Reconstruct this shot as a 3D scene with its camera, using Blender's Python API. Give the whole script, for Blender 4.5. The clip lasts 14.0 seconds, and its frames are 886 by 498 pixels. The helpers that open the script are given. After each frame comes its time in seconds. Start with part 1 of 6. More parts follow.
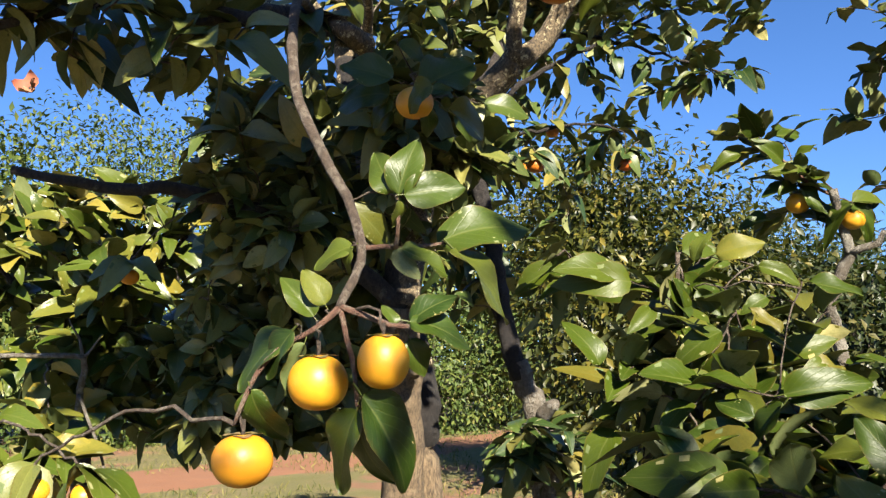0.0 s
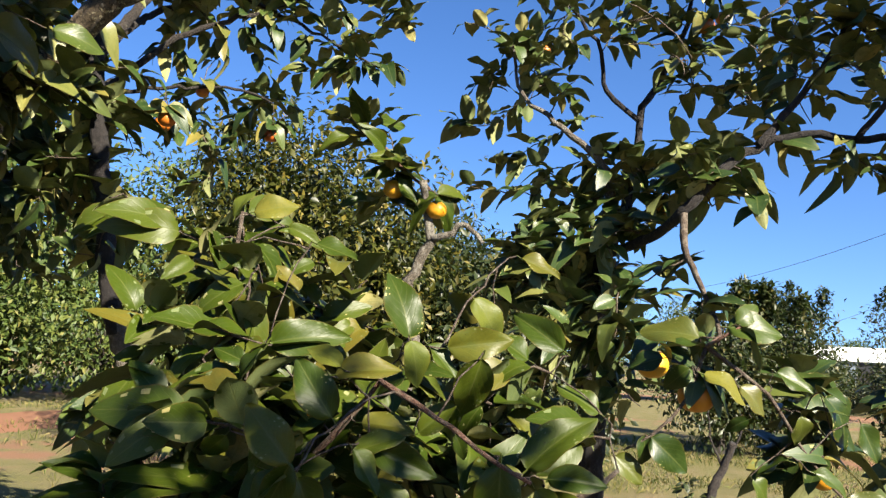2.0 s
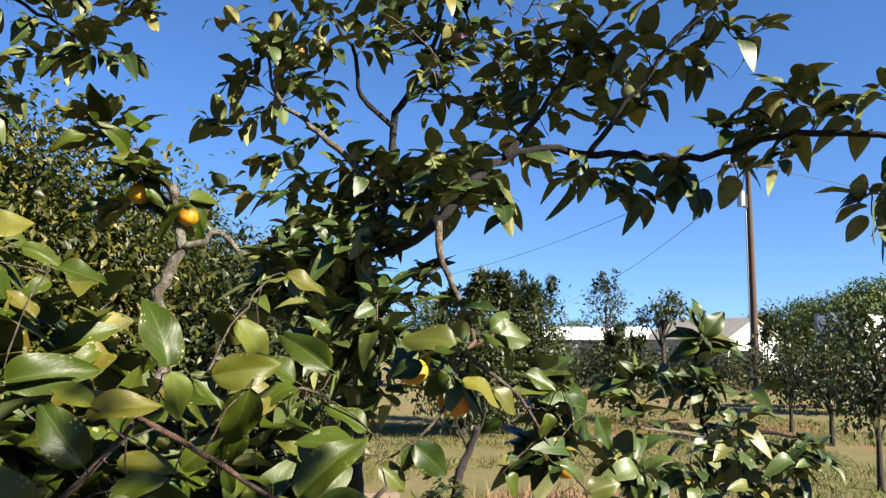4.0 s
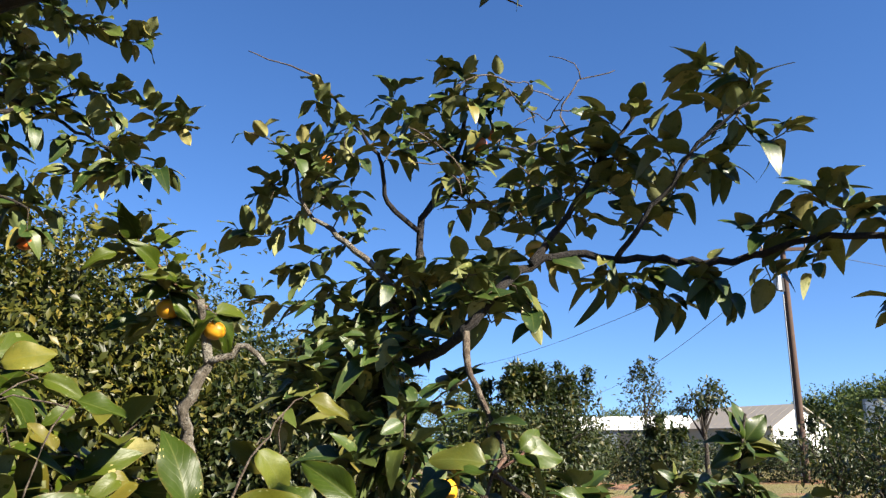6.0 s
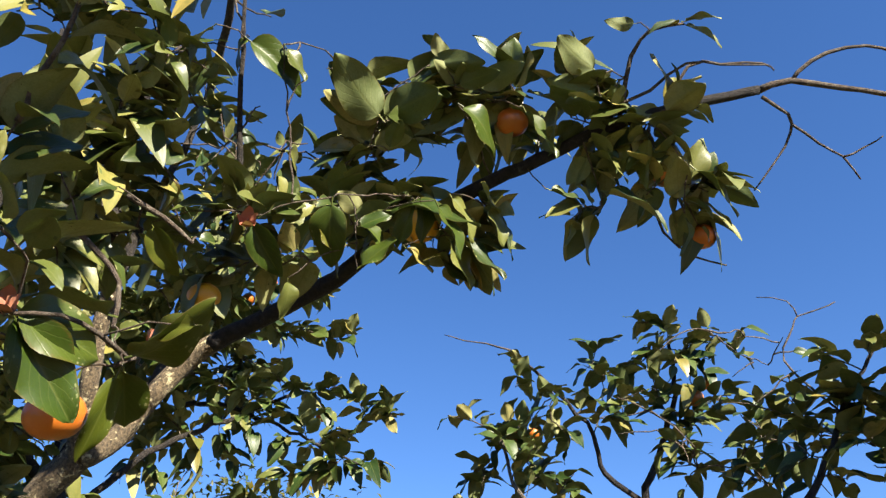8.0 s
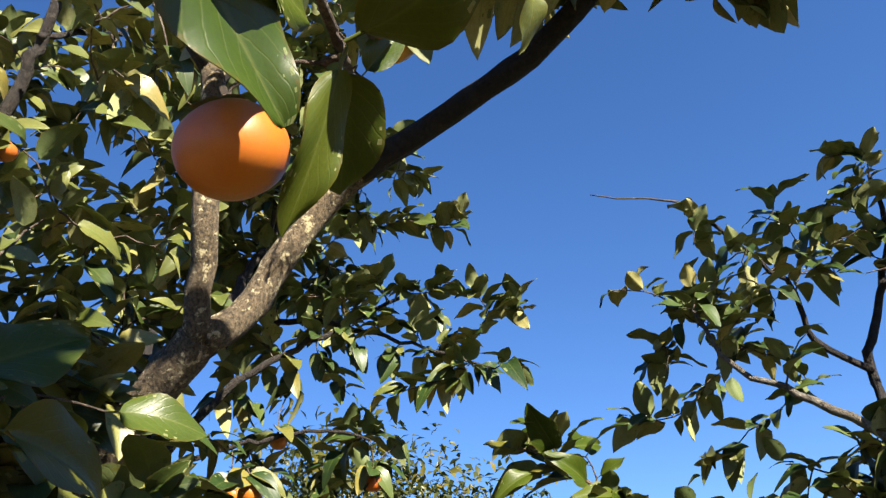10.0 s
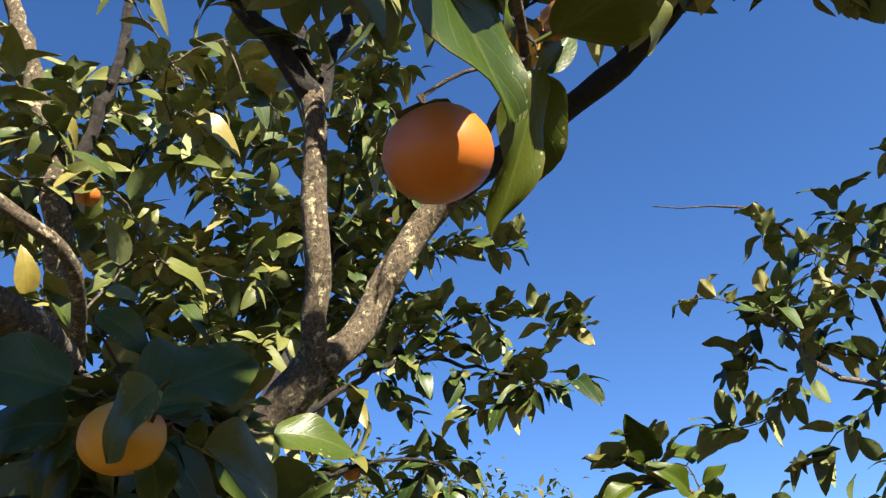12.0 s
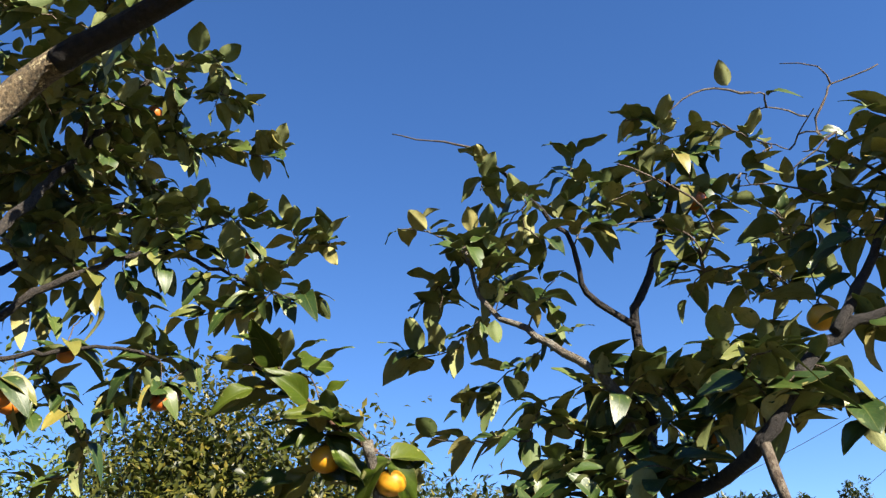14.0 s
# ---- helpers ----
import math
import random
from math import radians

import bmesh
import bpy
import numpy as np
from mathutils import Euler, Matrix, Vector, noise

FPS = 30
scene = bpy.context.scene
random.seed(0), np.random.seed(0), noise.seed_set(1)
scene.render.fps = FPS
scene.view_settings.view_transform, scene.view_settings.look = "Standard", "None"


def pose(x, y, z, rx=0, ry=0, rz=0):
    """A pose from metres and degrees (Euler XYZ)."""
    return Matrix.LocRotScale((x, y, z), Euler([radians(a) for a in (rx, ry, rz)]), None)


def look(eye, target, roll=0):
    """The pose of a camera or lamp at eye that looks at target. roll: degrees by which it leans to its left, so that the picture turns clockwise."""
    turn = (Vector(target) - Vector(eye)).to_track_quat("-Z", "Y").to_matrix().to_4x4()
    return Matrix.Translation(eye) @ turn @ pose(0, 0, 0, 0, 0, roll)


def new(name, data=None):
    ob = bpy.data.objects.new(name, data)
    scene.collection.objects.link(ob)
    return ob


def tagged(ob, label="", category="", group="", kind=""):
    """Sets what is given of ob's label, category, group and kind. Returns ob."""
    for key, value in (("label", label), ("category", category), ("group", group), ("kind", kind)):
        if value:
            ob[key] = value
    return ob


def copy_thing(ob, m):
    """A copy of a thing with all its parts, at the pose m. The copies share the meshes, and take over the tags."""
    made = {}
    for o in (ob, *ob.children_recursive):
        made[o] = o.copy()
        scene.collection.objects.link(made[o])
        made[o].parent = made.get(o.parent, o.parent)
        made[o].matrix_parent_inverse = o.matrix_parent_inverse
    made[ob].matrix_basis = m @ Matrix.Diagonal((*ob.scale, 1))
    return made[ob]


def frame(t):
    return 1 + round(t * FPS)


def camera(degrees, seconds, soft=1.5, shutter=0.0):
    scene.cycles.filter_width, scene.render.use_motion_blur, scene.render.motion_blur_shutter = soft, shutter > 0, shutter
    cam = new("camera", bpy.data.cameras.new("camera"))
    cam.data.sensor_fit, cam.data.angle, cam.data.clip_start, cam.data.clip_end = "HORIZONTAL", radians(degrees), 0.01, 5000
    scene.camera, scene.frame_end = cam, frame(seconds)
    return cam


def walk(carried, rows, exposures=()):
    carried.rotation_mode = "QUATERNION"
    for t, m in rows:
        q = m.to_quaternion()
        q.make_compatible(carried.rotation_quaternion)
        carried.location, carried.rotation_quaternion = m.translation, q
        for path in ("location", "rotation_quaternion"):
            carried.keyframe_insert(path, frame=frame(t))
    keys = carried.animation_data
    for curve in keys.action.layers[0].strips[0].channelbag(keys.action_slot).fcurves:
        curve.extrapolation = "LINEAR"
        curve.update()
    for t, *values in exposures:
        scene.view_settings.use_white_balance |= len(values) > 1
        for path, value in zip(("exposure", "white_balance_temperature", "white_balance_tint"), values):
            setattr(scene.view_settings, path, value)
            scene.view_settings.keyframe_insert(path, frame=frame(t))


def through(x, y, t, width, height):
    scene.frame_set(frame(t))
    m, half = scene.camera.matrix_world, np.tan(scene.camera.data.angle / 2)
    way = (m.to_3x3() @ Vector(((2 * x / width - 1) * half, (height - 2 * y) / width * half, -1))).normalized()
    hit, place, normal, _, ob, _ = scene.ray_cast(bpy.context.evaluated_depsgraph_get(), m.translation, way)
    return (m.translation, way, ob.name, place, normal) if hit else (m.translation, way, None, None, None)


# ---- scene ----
cam = camera(57.0, 14.0, soft=1.35)
METRES, EYE, TILT, LEAN, TURN = 2.5, 1.5, 8.0, 1.25, 0.0
ROWS = [
    (0.0, 0.0, 0.0, 0.0, 0.0, 0.0, -0.0),
    (0.5, 0.0304, -0.0067, 0.0067, -3.27, -0.29, -1.13),
    (1.0, 0.0782, -0.0254, 0.0081, -5.41, 0.24, -2.65),
    (1.5, 0.1177, -0.0438, 0.0038, -12.47, 0.8, -4.96),
    (2.0, 0.139, -0.0469, -0.0165, -19.98, 0.05, -6.99),
    (2.5, 0.1355, -0.0446, -0.0285, -25.85, -1.44, -6.5),
    (3.0, 0.1239, -0.0349, -0.0182, -33.55, -1.56, -5.82),
    (5.5, 0.1351, -0.0365, 0.0196, -38.7, 5.52, -5.01),
    (6.0, 0.1354, -0.0308, 0.0304, -35.28, 7.44, -5.1),
    (6.5, 0.1228, -0.0243, 0.0561, -30.0, 10.94, -3.9),
    (7.0, 0.1199, -0.014, 0.0697, -26.55, 14.17, -2.89),
    (7.5, 0.121, -0.0115, 0.0798, -24.05, 21.28, -2.81),
    (8.0, 0.1337, 0.0031, 0.0858, -20.44, 23.44, -1.37),
    (8.5, 0.1209, 0.0859, 0.0605, -16.43, 20.16, -0.93),
    (9.0, 0.1063, 0.2123, 0.0591, -15.39, 19.63, 0.8),
    (11.5, 0.0128, 0.3578, 0.0623, -19.05, 21.79, 6.96),
    (12.0, 0.0065, 0.3454, 0.056, -14.84, 22.5, 6.43),
    (12.5, 0.0322, 0.3255, 0.0473, -9.51, 23.8, 3.68),
    (13.0, 0.1179, 0.3006, 0.0292, -12.16, 20.99, 1.32),
    (13.5, 0.1858, 0.2831, 0.0184, -17.2, 18.18, 0.49),
    (14.0, 0.2359, 0.2689, 0.0204, -23.58, 17.13, 0.38),
]
walk(cam, [(t, pose(0, 0, EYE, TILT, LEAN, TURN) @ pose(METRES * x, METRES * y, METRES * z, 90 + pitch, roll, yaw)) for t, x, y, z, yaw, pitch, roll in ROWS],
     [(0.0, 2.09), (1.5, 2.08), (3.0, 1.94), (5.5, 1.92), (6.5, 1.98), (7.5, 2.09), (14.0, 2.07)])

# ---- sky, sun, exposure ----
TO_SUN = Vector((0.27, -0.80, 0.54)).normalized()
world = bpy.data.worlds.new("sky")
scene.world = world
world.use_nodes = True
wn = world.node_tree.nodes
sky = wn.new("ShaderNodeTexSky")
sky.sky_type = 'NISHITA'
sky.sun_disc = False
sky.sun_elevation = math.asin(TO_SUN.z)
sky.sun_rotation = math.atan2(TO_SUN.x, TO_SUN.y)
sky.air_density, sky.dust_density, sky.ozone_density = 0.80, 0.0, 3.0
rich = wn.new("ShaderNodeHueSaturation")
rich.inputs["Saturation"].default_value = 1.205
rich.inputs["Hue"].default_value = 0.508
way = wn.new("ShaderNodeTexCoord")
lift = wn.new("ShaderNodeVectorMath")
lift.inputs[1].default_value = (0.0, 0.0, 0.10)
world.node_tree.links.new(way.outputs["Generated"], lift.inputs[0])
world.node_tree.links.new(lift.outputs[0], sky.inputs[0])
world.node_tree.links.new(sky.outputs[0], rich.inputs["Color"])
world.node_tree.links.new(rich.outputs[0], wn["Background"].inputs[0])
wn["Background"].inputs[1].default_value = 0.0645
sun = new("sun", bpy.data.lights.new("sun", 'SUN'))
sun.data.energy, sun.data.angle, sun.data.color = 5.0, radians(0.55), (1.0, 0.93, 0.80)
sun.matrix_world = look((0, 0, 30), Vector((0, 0, 30)) - TO_SUN)
scene.view_settings.use_white_balance = True
scene.view_settings.white_balance_temperature = 6760


# ---- materials ----
def mat(name):
    m = bpy.data.materials.new(name)
    m.use_nodes = True
    nt = m.node_tree
    return m, nt, nt.nodes["Principled BSDF"]


def nd(nt, kind, **vals):
    n = nt.nodes.new(kind)
    for k, v in vals.items():
        n.inputs[k.replace("_", " ")].default_value = v
    return n


def ramp(nt, fac, stops):
    r = nt.nodes.new("ShaderNodeValToRGB")
    e = r.color_ramp.elements
    while len(e) < len(stops):
        e.new(0.5)
    for el, (p, c) in zip(e, stops):
        el.position, el.color = p, (*c, 1)
    nt.links.new(fac, r.inputs[0])
    return r.outputs[0]


def maths(nt, op, a, b=None):
    n = nt.nodes.new("ShaderNodeMath")
    n.operation = op
    for i, v in enumerate((a, b)):
        if v is None:
            continue
        if isinstance(v, (int, float)):
            n.inputs[i].default_value = v
        else:
            nt.links.new(v, n.inputs[i])
    return n.outputs[0]


def blend(nt, fac, a, b, mode='MIX'):
    n = nt.nodes.new("ShaderNodeMix")
    n.data_type, n.blend_type = 'RGBA', mode
    for sock, v in ((n.inputs[0], fac), (n.inputs[6], a), (n.inputs[7], b)):
        if isinstance(v, (int, float)):
            sock.default_value = v
        elif isinstance(v, tuple):
            sock.default_value = (*v, 1)
        else:
            nt.links.new(v, sock)
    return n.outputs[2]


def bump(nt, bs, height, strength, distance):
    b = nd(nt, "ShaderNodeBump", Strength=strength, Distance=distance)
    nt.links.new(height, b.inputs["Height"])
    nt.links.new(b.outputs[0], bs.inputs["Normal"])
    return b


def noisy(nt, scale, detail=4.0, rough=0.6, coords="Object"):
    tc = nt.nodes.new("ShaderNodeTexCoord")
    n = nd(nt, "ShaderNodeTexNoise", Scale=scale, Detail=detail, Roughness=rough)
    nt.links.new(tc.outputs[coords], n.inputs["Vector"])
    return n.outputs[0]


def chance(nt):
    """One random number for a single leaf, whether it is an object of its own or an island of a joined mesh."""
    a = nt.nodes.new("ShaderNodeObjectInfo").outputs["Random"]
    b = nt.nodes.new("ShaderNodeNewGeometry").outputs["Random Per Island"]
    return maths(nt, 'FRACT', maths(nt, 'ADD', maths(nt, 'MULTIPLY', a, 7.31), b))


def leaf_material(name, stops, gloss=0.32, through=0.16, veins=True, sheen=0.32):
    m, nt, bs = mat(name)
    r = chance(nt)
    col = ramp(nt, r, stops)
    if veins:
        uv = nt.nodes.new("ShaderNodeUVMap")
        sep = nt.nodes.new("ShaderNodeSeparateXYZ")
        nt.links.new(uv.outputs[0], sep.inputs[0])
        place = nt.nodes.new("ShaderNodeCombineXYZ")
        nt.links.new(sep.outputs[0], place.inputs[0])
        nt.links.new(maths(nt, 'MULTIPLY', sep.outputs[1], 1.7), place.inputs[1])
        nt.links.new(maths(nt, 'MULTIPLY', r, 90.0), place.inputs[2])

        def mottle(scale, detail, lo, hi, top):
            n = nd(nt, "ShaderNodeTexNoise", Scale=scale, Detail=detail, Roughness=0.65)
            nt.links.new(place.outputs[0], n.inputs["Vector"])
            return n.outputs[0], ramp(nt, n.outputs[0], ((lo, (0, 0, 0)), (hi, (top, top, top))))

        side = maths(nt, 'ABSOLUTE', maths(nt, 'SUBTRACT', sep.outputs[0], 0.5))
        broad, patch = mottle(2.6, 3.0, 0.45, 0.78, 0.45)
        col = blend(nt, patch, col, (0.049, 0.078, 0.015))
        fine, grain = mottle(24.0, 5.0, 0.35, 0.75, 0.30)
        col = blend(nt, grain, col, (0.008, 0.015, 0.003))
        rib = maths(nt, 'SUBTRACT', 1.0, maths(nt, 'MINIMUM', maths(nt, 'MULTIPLY', side, 26.0), 1.0))
        slant = maths(nt, 'SUBTRACT', maths(nt, 'MULTIPLY', sep.outputs[1], 42.0), maths(nt, 'MULTIPLY', side, 36.0))
        slant = maths(nt, 'ADD', slant, maths(nt, 'MULTIPLY', broad, 5.0))
        wave = maths(nt, 'SINE', slant)
        vein = maths(nt, 'POWER', maths(nt, 'MAXIMUM', wave, 0.0), 14.0)
        lines = maths(nt, 'MAXIMUM', maths(nt, 'MULTIPLY', rib, 0.8), maths(nt, 'MULTIPLY', vein, 0.30))
        col = blend(nt, maths(nt, 'MULTIPLY', lines, 0.55), col, (0.116, 0.129, 0.034))
        rim = maths(nt, 'ADD', maths(nt, 'MULTIPLY', side, 1.5), maths(nt, 'MULTIPLY', fine, 0.45))
        col = blend(nt, ramp(nt, rim, ((0.90, (0, 0, 0)), (1.0, (0.476, 0.476, 0.476)))), col, (0.116, 0.068, 0.017))
        n2, specks = mottle(13.0, 2.0, 0.72, 0.77, 0.9)
        col = blend(nt, specks, col, (0.024, 0.012, 0.005))
        high = maths(nt, 'ADD', maths(nt, 'MULTIPLY', maths(nt, 'ADD', vein, rib), -0.6), maths(nt, 'MULTIPLY', broad, 2.0))
        bump(nt, bs, maths(nt, 'ADD', high, maths(nt, 'MULTIPLY', fine, 0.3)), 0.16, 0.0025)
        rg = maths(nt, 'ADD', maths(nt, 'MULTIPLY', fine, 0.18), gloss - 0.07)
        nt.links.new(rg, bs.inputs["Roughness"])
    else:
        bs.inputs["Roughness"].default_value = gloss + 0.05
    nt.links.new(col, bs.inputs["Base Color"])
    bs.inputs["Specular IOR Level"].default_value = sheen
    tr = nt.nodes.new("ShaderNodeBsdfTranslucent")
    warm = blend(nt, 0.5, col, (0.071, 0.136, 0.011))
    nt.links.new(warm, tr.inputs[0])
    mix = nt.nodes.new("ShaderNodeMixShader")
    mix.inputs[0].default_value = through
    nt.links.new(bs.outputs[0], mix.inputs[1])
    nt.links.new(tr.outputs[0], mix.inputs[2])
    nt.links.new(mix.outputs[0], nt.nodes["Material Output"].inputs[0])
    return m


LEAF = leaf_material("persimmon_leaf", ((0.0, (0.012, 0.030, 0.006)), (0.35, (0.025, 0.050, 0.009)), (0.62, (0.043, 0.072, 0.013)),
                                        (0.82, (0.068, 0.094, 0.018)), (0.94, (0.125, 0.125, 0.030)), (1.0, (0.22, 0.170, 0.035))), 0.42, 0.16, sheen=0.42)
OLIVE_LEAF = leaf_material("olive_persimmon_leaf", ((0.0, (0.018, 0.036, 0.006)), (0.25, (0.045, 0.066, 0.011)), (0.47, (0.092, 0.104, 0.020)),
                                                    (0.74, (0.145, 0.152, 0.036)), (0.92, (0.212, 0.200, 0.055)), (1.0, (0.26, 0.195, 0.040))), 0.42, 0.16, sheen=0.48)
FRESH_LEAF = leaf_material("fresh_persimmon_leaf", ((0.0, (0.024, 0.043, 0.003)), (0.45, (0.043, 0.066, 0.004)), (0.8, (0.069, 0.087, 0.008)), (1.0, (0.121, 0.100, 0.014))), 0.40, 0.26, sheen=0.24)
GLOSSY_LEAF = leaf_material("glossy_persimmon_leaf", ((0.0, (0.016, 0.035, 0.004)), (0.45, (0.031, 0.055, 0.005)), (0.8, (0.052, 0.076, 0.008)), (1.0, (0.090, 0.086, 0.013))), 0.38, 0.22, sheen=0.34)
FAR_LEAF = leaf_material("orchard_leaf", ((0.0, (0.012, 0.019, 0.005)), (0.5, (0.022, 0.032, 0.008)), (0.85, (0.042, 0.045, 0.013)), (1.0, (0.073, 0.062, 0.014))), 0.4, 0.15, False)
WOOD_LEAF = leaf_material("wood_leaf", ((0.0, (0.025, 0.044, 0.009)), (0.5, (0.049, 0.075, 0.013)), (0.9, (0.092, 0.109, 0.022)), (1.0, (0.142, 0.131, 0.034))), 0.5, 0.15, False)
YELLOW_LEAF = leaf_material("yellowing_leaf", ((0.0, (0.060, 0.082, 0.010)), (0.5, (0.092, 0.112, 0.015)), (1.0, (0.150, 0.138, 0.020))), 0.45, 0.26, sheen=0.2)
YELLOW_FAR = leaf_material("yellowing_orchard_leaf", ((0.0, (0.013, 0.018, 0.002)), (0.45, (0.033, 0.038, 0.005)), (0.8, (0.066, 0.064, 0.009)), (1.0, (0.118, 0.092, 0.013))), 0.4, 0.15, False)

YELLOWING = leaf_material("sunlit_leaf", ((0.0, (0.042, 0.069, 0.008)), (0.45, (0.078, 0.101, 0.013)), (0.8, (0.138, 0.134, 0.022)), (1.0, (0.239, 0.184, 0.029))), 0.3, 0.2)

UNDERSIDE = leaf_material("leaf_underside", ((0.0, (0.080, 0.108, 0.038)), (0.5, (0.145, 0.168, 0.066)), (0.85, (0.235, 0.238, 0.105)), (1.0, (0.30, 0.26, 0.095))), 0.60, 0.10, sheen=0.2)


def bark_material(name, dark, light, lichen, scale=1.0, cover=0.5, soft=0.08, rough=1.0, grain=0.75):
    m, nt, bs = mat(name)
    big = noisy(nt, 22.0 * scale, 8.0, 0.75)
    coord = nt.nodes.new("ShaderNodeTexCoord")
    drawn = nt.nodes.new("ShaderNodeMapping")
    drawn.inputs["Scale"].default_value = (1.0, 1.0, grain)
    nt.links.new(coord.outputs["Object"], drawn.inputs["Vector"])
    streak = nd(nt, "ShaderNodeTexNoise", Scale=70.0 * scale, Detail=6.0, Roughness=0.75)
    nt.links.new(drawn.outputs[0], streak.inputs["Vector"])
    fine = streak.outputs[0]
    broad = noisy(nt, 6.0 * scale, 3.0, 0.6)
    col = blend(nt, ramp(nt, fine, ((0.40, (0, 0, 0)), (0.60, (1, 1, 1)))), dark, light)
    col = blend(nt, maths(nt, 'MULTIPLY', broad, 0.7), col, dark)
    col = blend(nt, ramp(nt, big, ((cover, (0, 0, 0)), (cover + soft, (1, 1, 1)))), col, lichen)
    nt.links.new(col, bs.inputs["Base Color"])
    bs.inputs["Roughness"].default_value = 0.92
    v = nd(nt, "ShaderNodeTexVoronoi", Scale=70.0 * scale)
    nt.links.new(drawn.outputs[0], v.inputs["Vector"])
    ridge = noisy(nt, 160.0 * scale, 8.0, 0.8)
    high = maths(nt, 'ADD', maths(nt, 'ADD', maths(nt, 'MULTIPLY', v.outputs[0], 0.35), fine), maths(nt, 'MULTIPLY', ridge, 0.9))
    bump(nt, bs, high, rough, 0.014 / scale)
    return m


BARK = bark_material("bark", (0.011, 0.008, 0.007), (0.058, 0.044, 0.033), (0.102, 0.092, 0.071), 1.0, 0.58)
# copy of the bark, darkened to carry leaf shade in its colour
SHADED_BARK = bark_material("shaded_bark", (0.007, 0.005, 0.005), (0.031, 0.024, 0.020), (0.068, 0.061, 0.048), 1.0, 0.60)
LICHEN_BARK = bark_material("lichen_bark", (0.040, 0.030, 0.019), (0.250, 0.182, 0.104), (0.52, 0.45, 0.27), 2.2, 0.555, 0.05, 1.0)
TRUNK_BARK = bark_material("scaly_trunk_bark", (0.050, 0.034, 0.020), (0.245, 0.170, 0.096), (0.225, 0.172, 0.105), 1.6, 0.50, 0.25, 0.9, 0.4)
TWIG = bark_material("twig_bark", (0.044, 0.029, 0.020), (0.118, 0.083, 0.057), (0.145, 0.118, 0.088), 2.0)
PALE_WOOD = bark_material("cut_wood", (0.088, 0.071, 0.052), (0.184, 0.158, 0.123), (0.220, 0.202, 0.167))
RED_TWIG = bark_material("young_twig", (0.092, 0.041, 0.026), (0.197, 0.104, 0.063), (0.173, 0.127, 0.087), 2.0)


def fruit_material(name, pale, ripe, deep):
    m, nt, bs = mat(name)
    r = nt.nodes.new("ShaderNodeObjectInfo").outputs["Random"]
    col = ramp(nt, r, ((0.0, pale), (0.6, ripe), (1.0, deep)))
    mott = noisy(nt, 28.0, 6.0, 0.7)
    col = blend(nt, ramp(nt, mott, ((0.35, (0, 0, 0)), (0.75, (0.374, 0.374, 0.374)))), col, deep)
    dots = noisy(nt, 220.0, 2.0)
    col = blend(nt, ramp(nt, dots, ((0.70, (0, 0, 0)), (0.78, (0.408, 0.408, 0.408)))), col, (0.061, 0.024, 0.007))
    nt.links.new(col, bs.inputs["Base Color"])
    bs.inputs["Roughness"].default_value = 0.42
    bs.inputs["Subsurface Weight"].default_value = 0.12
    bs.inputs["Subsurface Radius"].default_value = (0.02, 0.008, 0.003)
    bump(nt, bs, noisy(nt, 120.0, 4.0), 0.12, 0.002)
    return m


FRUIT = fruit_material("persimmon_skin", (0.435, 0.139, 0.014), (0.401, 0.109, 0.012), (0.340, 0.068, 0.010))
GOLD_FRUIT = fruit_material("golden_persimmon_skin", (0.530, 0.272, 0.015), (0.510, 0.235, 0.012), (0.456, 0.170, 0.010))
CALYX = leaf_material("calyx", ((0.0, (0.136, 0.116, 0.034)), (0.6, (0.177, 0.136, 0.054)), (1.0, (0.204, 0.109, 0.054))), 0.6, 0.15, False)
PINK = leaf_material("withered_calyx", ((0.0, (0.306, 0.088, 0.054)), (1.0, (0.340, 0.150, 0.088))), 0.6, 0.2, False)


def ground_material():
    m, nt, bs = mat("grass_and_clay")
    wide = noisy(nt, 0.16, 5.0, 0.62)
    mid = noisy(nt, 1.3, 6.0, 0.7)
    fine = noisy(nt, 34.0, 6.0, 0.8)
    grass = blend(nt, fine, (0.058, 0.063, 0.011), (0.177, 0.153, 0.041))
    grass = blend(nt, ramp(nt, mid, ((0.40, (0, 0, 0)), (0.70, (1, 1, 1)))), grass, (0.177, 0.133, 0.058))
    clay = blend(nt, fine, (0.170, 0.071, 0.031), (0.238, 0.126, 0.065))
    mask = maths(nt, 'ADD', wide, maths(nt, 'MULTIPLY', maths(nt, 'SUBTRACT', mid, 0.5), 0.5))
    col = blend(nt, ramp(nt, mask, ((0.53, (0, 0, 0)), (0.60, (1, 1, 1)))), grass, clay)
    nt.links.new(col, bs.inputs["Base Color"])
    bs.inputs["Roughness"].default_value = 1.0
    bump(nt, bs, maths(nt, 'ADD', fine, mid), 0.8, 0.05)
    return m


GROUND = ground_material()


def plain(name, a, b, scale, rough=0.8, strength=0.4, dist=0.01, metal=0.0):
    m, nt, bs = mat(name)
    n = noisy(nt, scale, 6.0, 0.7)
    nt.links.new(blend(nt, n, a, b), bs.inputs["Base Color"])
    bs.inputs["Roughness"].default_value = rough
    bs.inputs["Metallic"].default_value = metal
    bump(nt, bs, n, strength, dist)
    return m


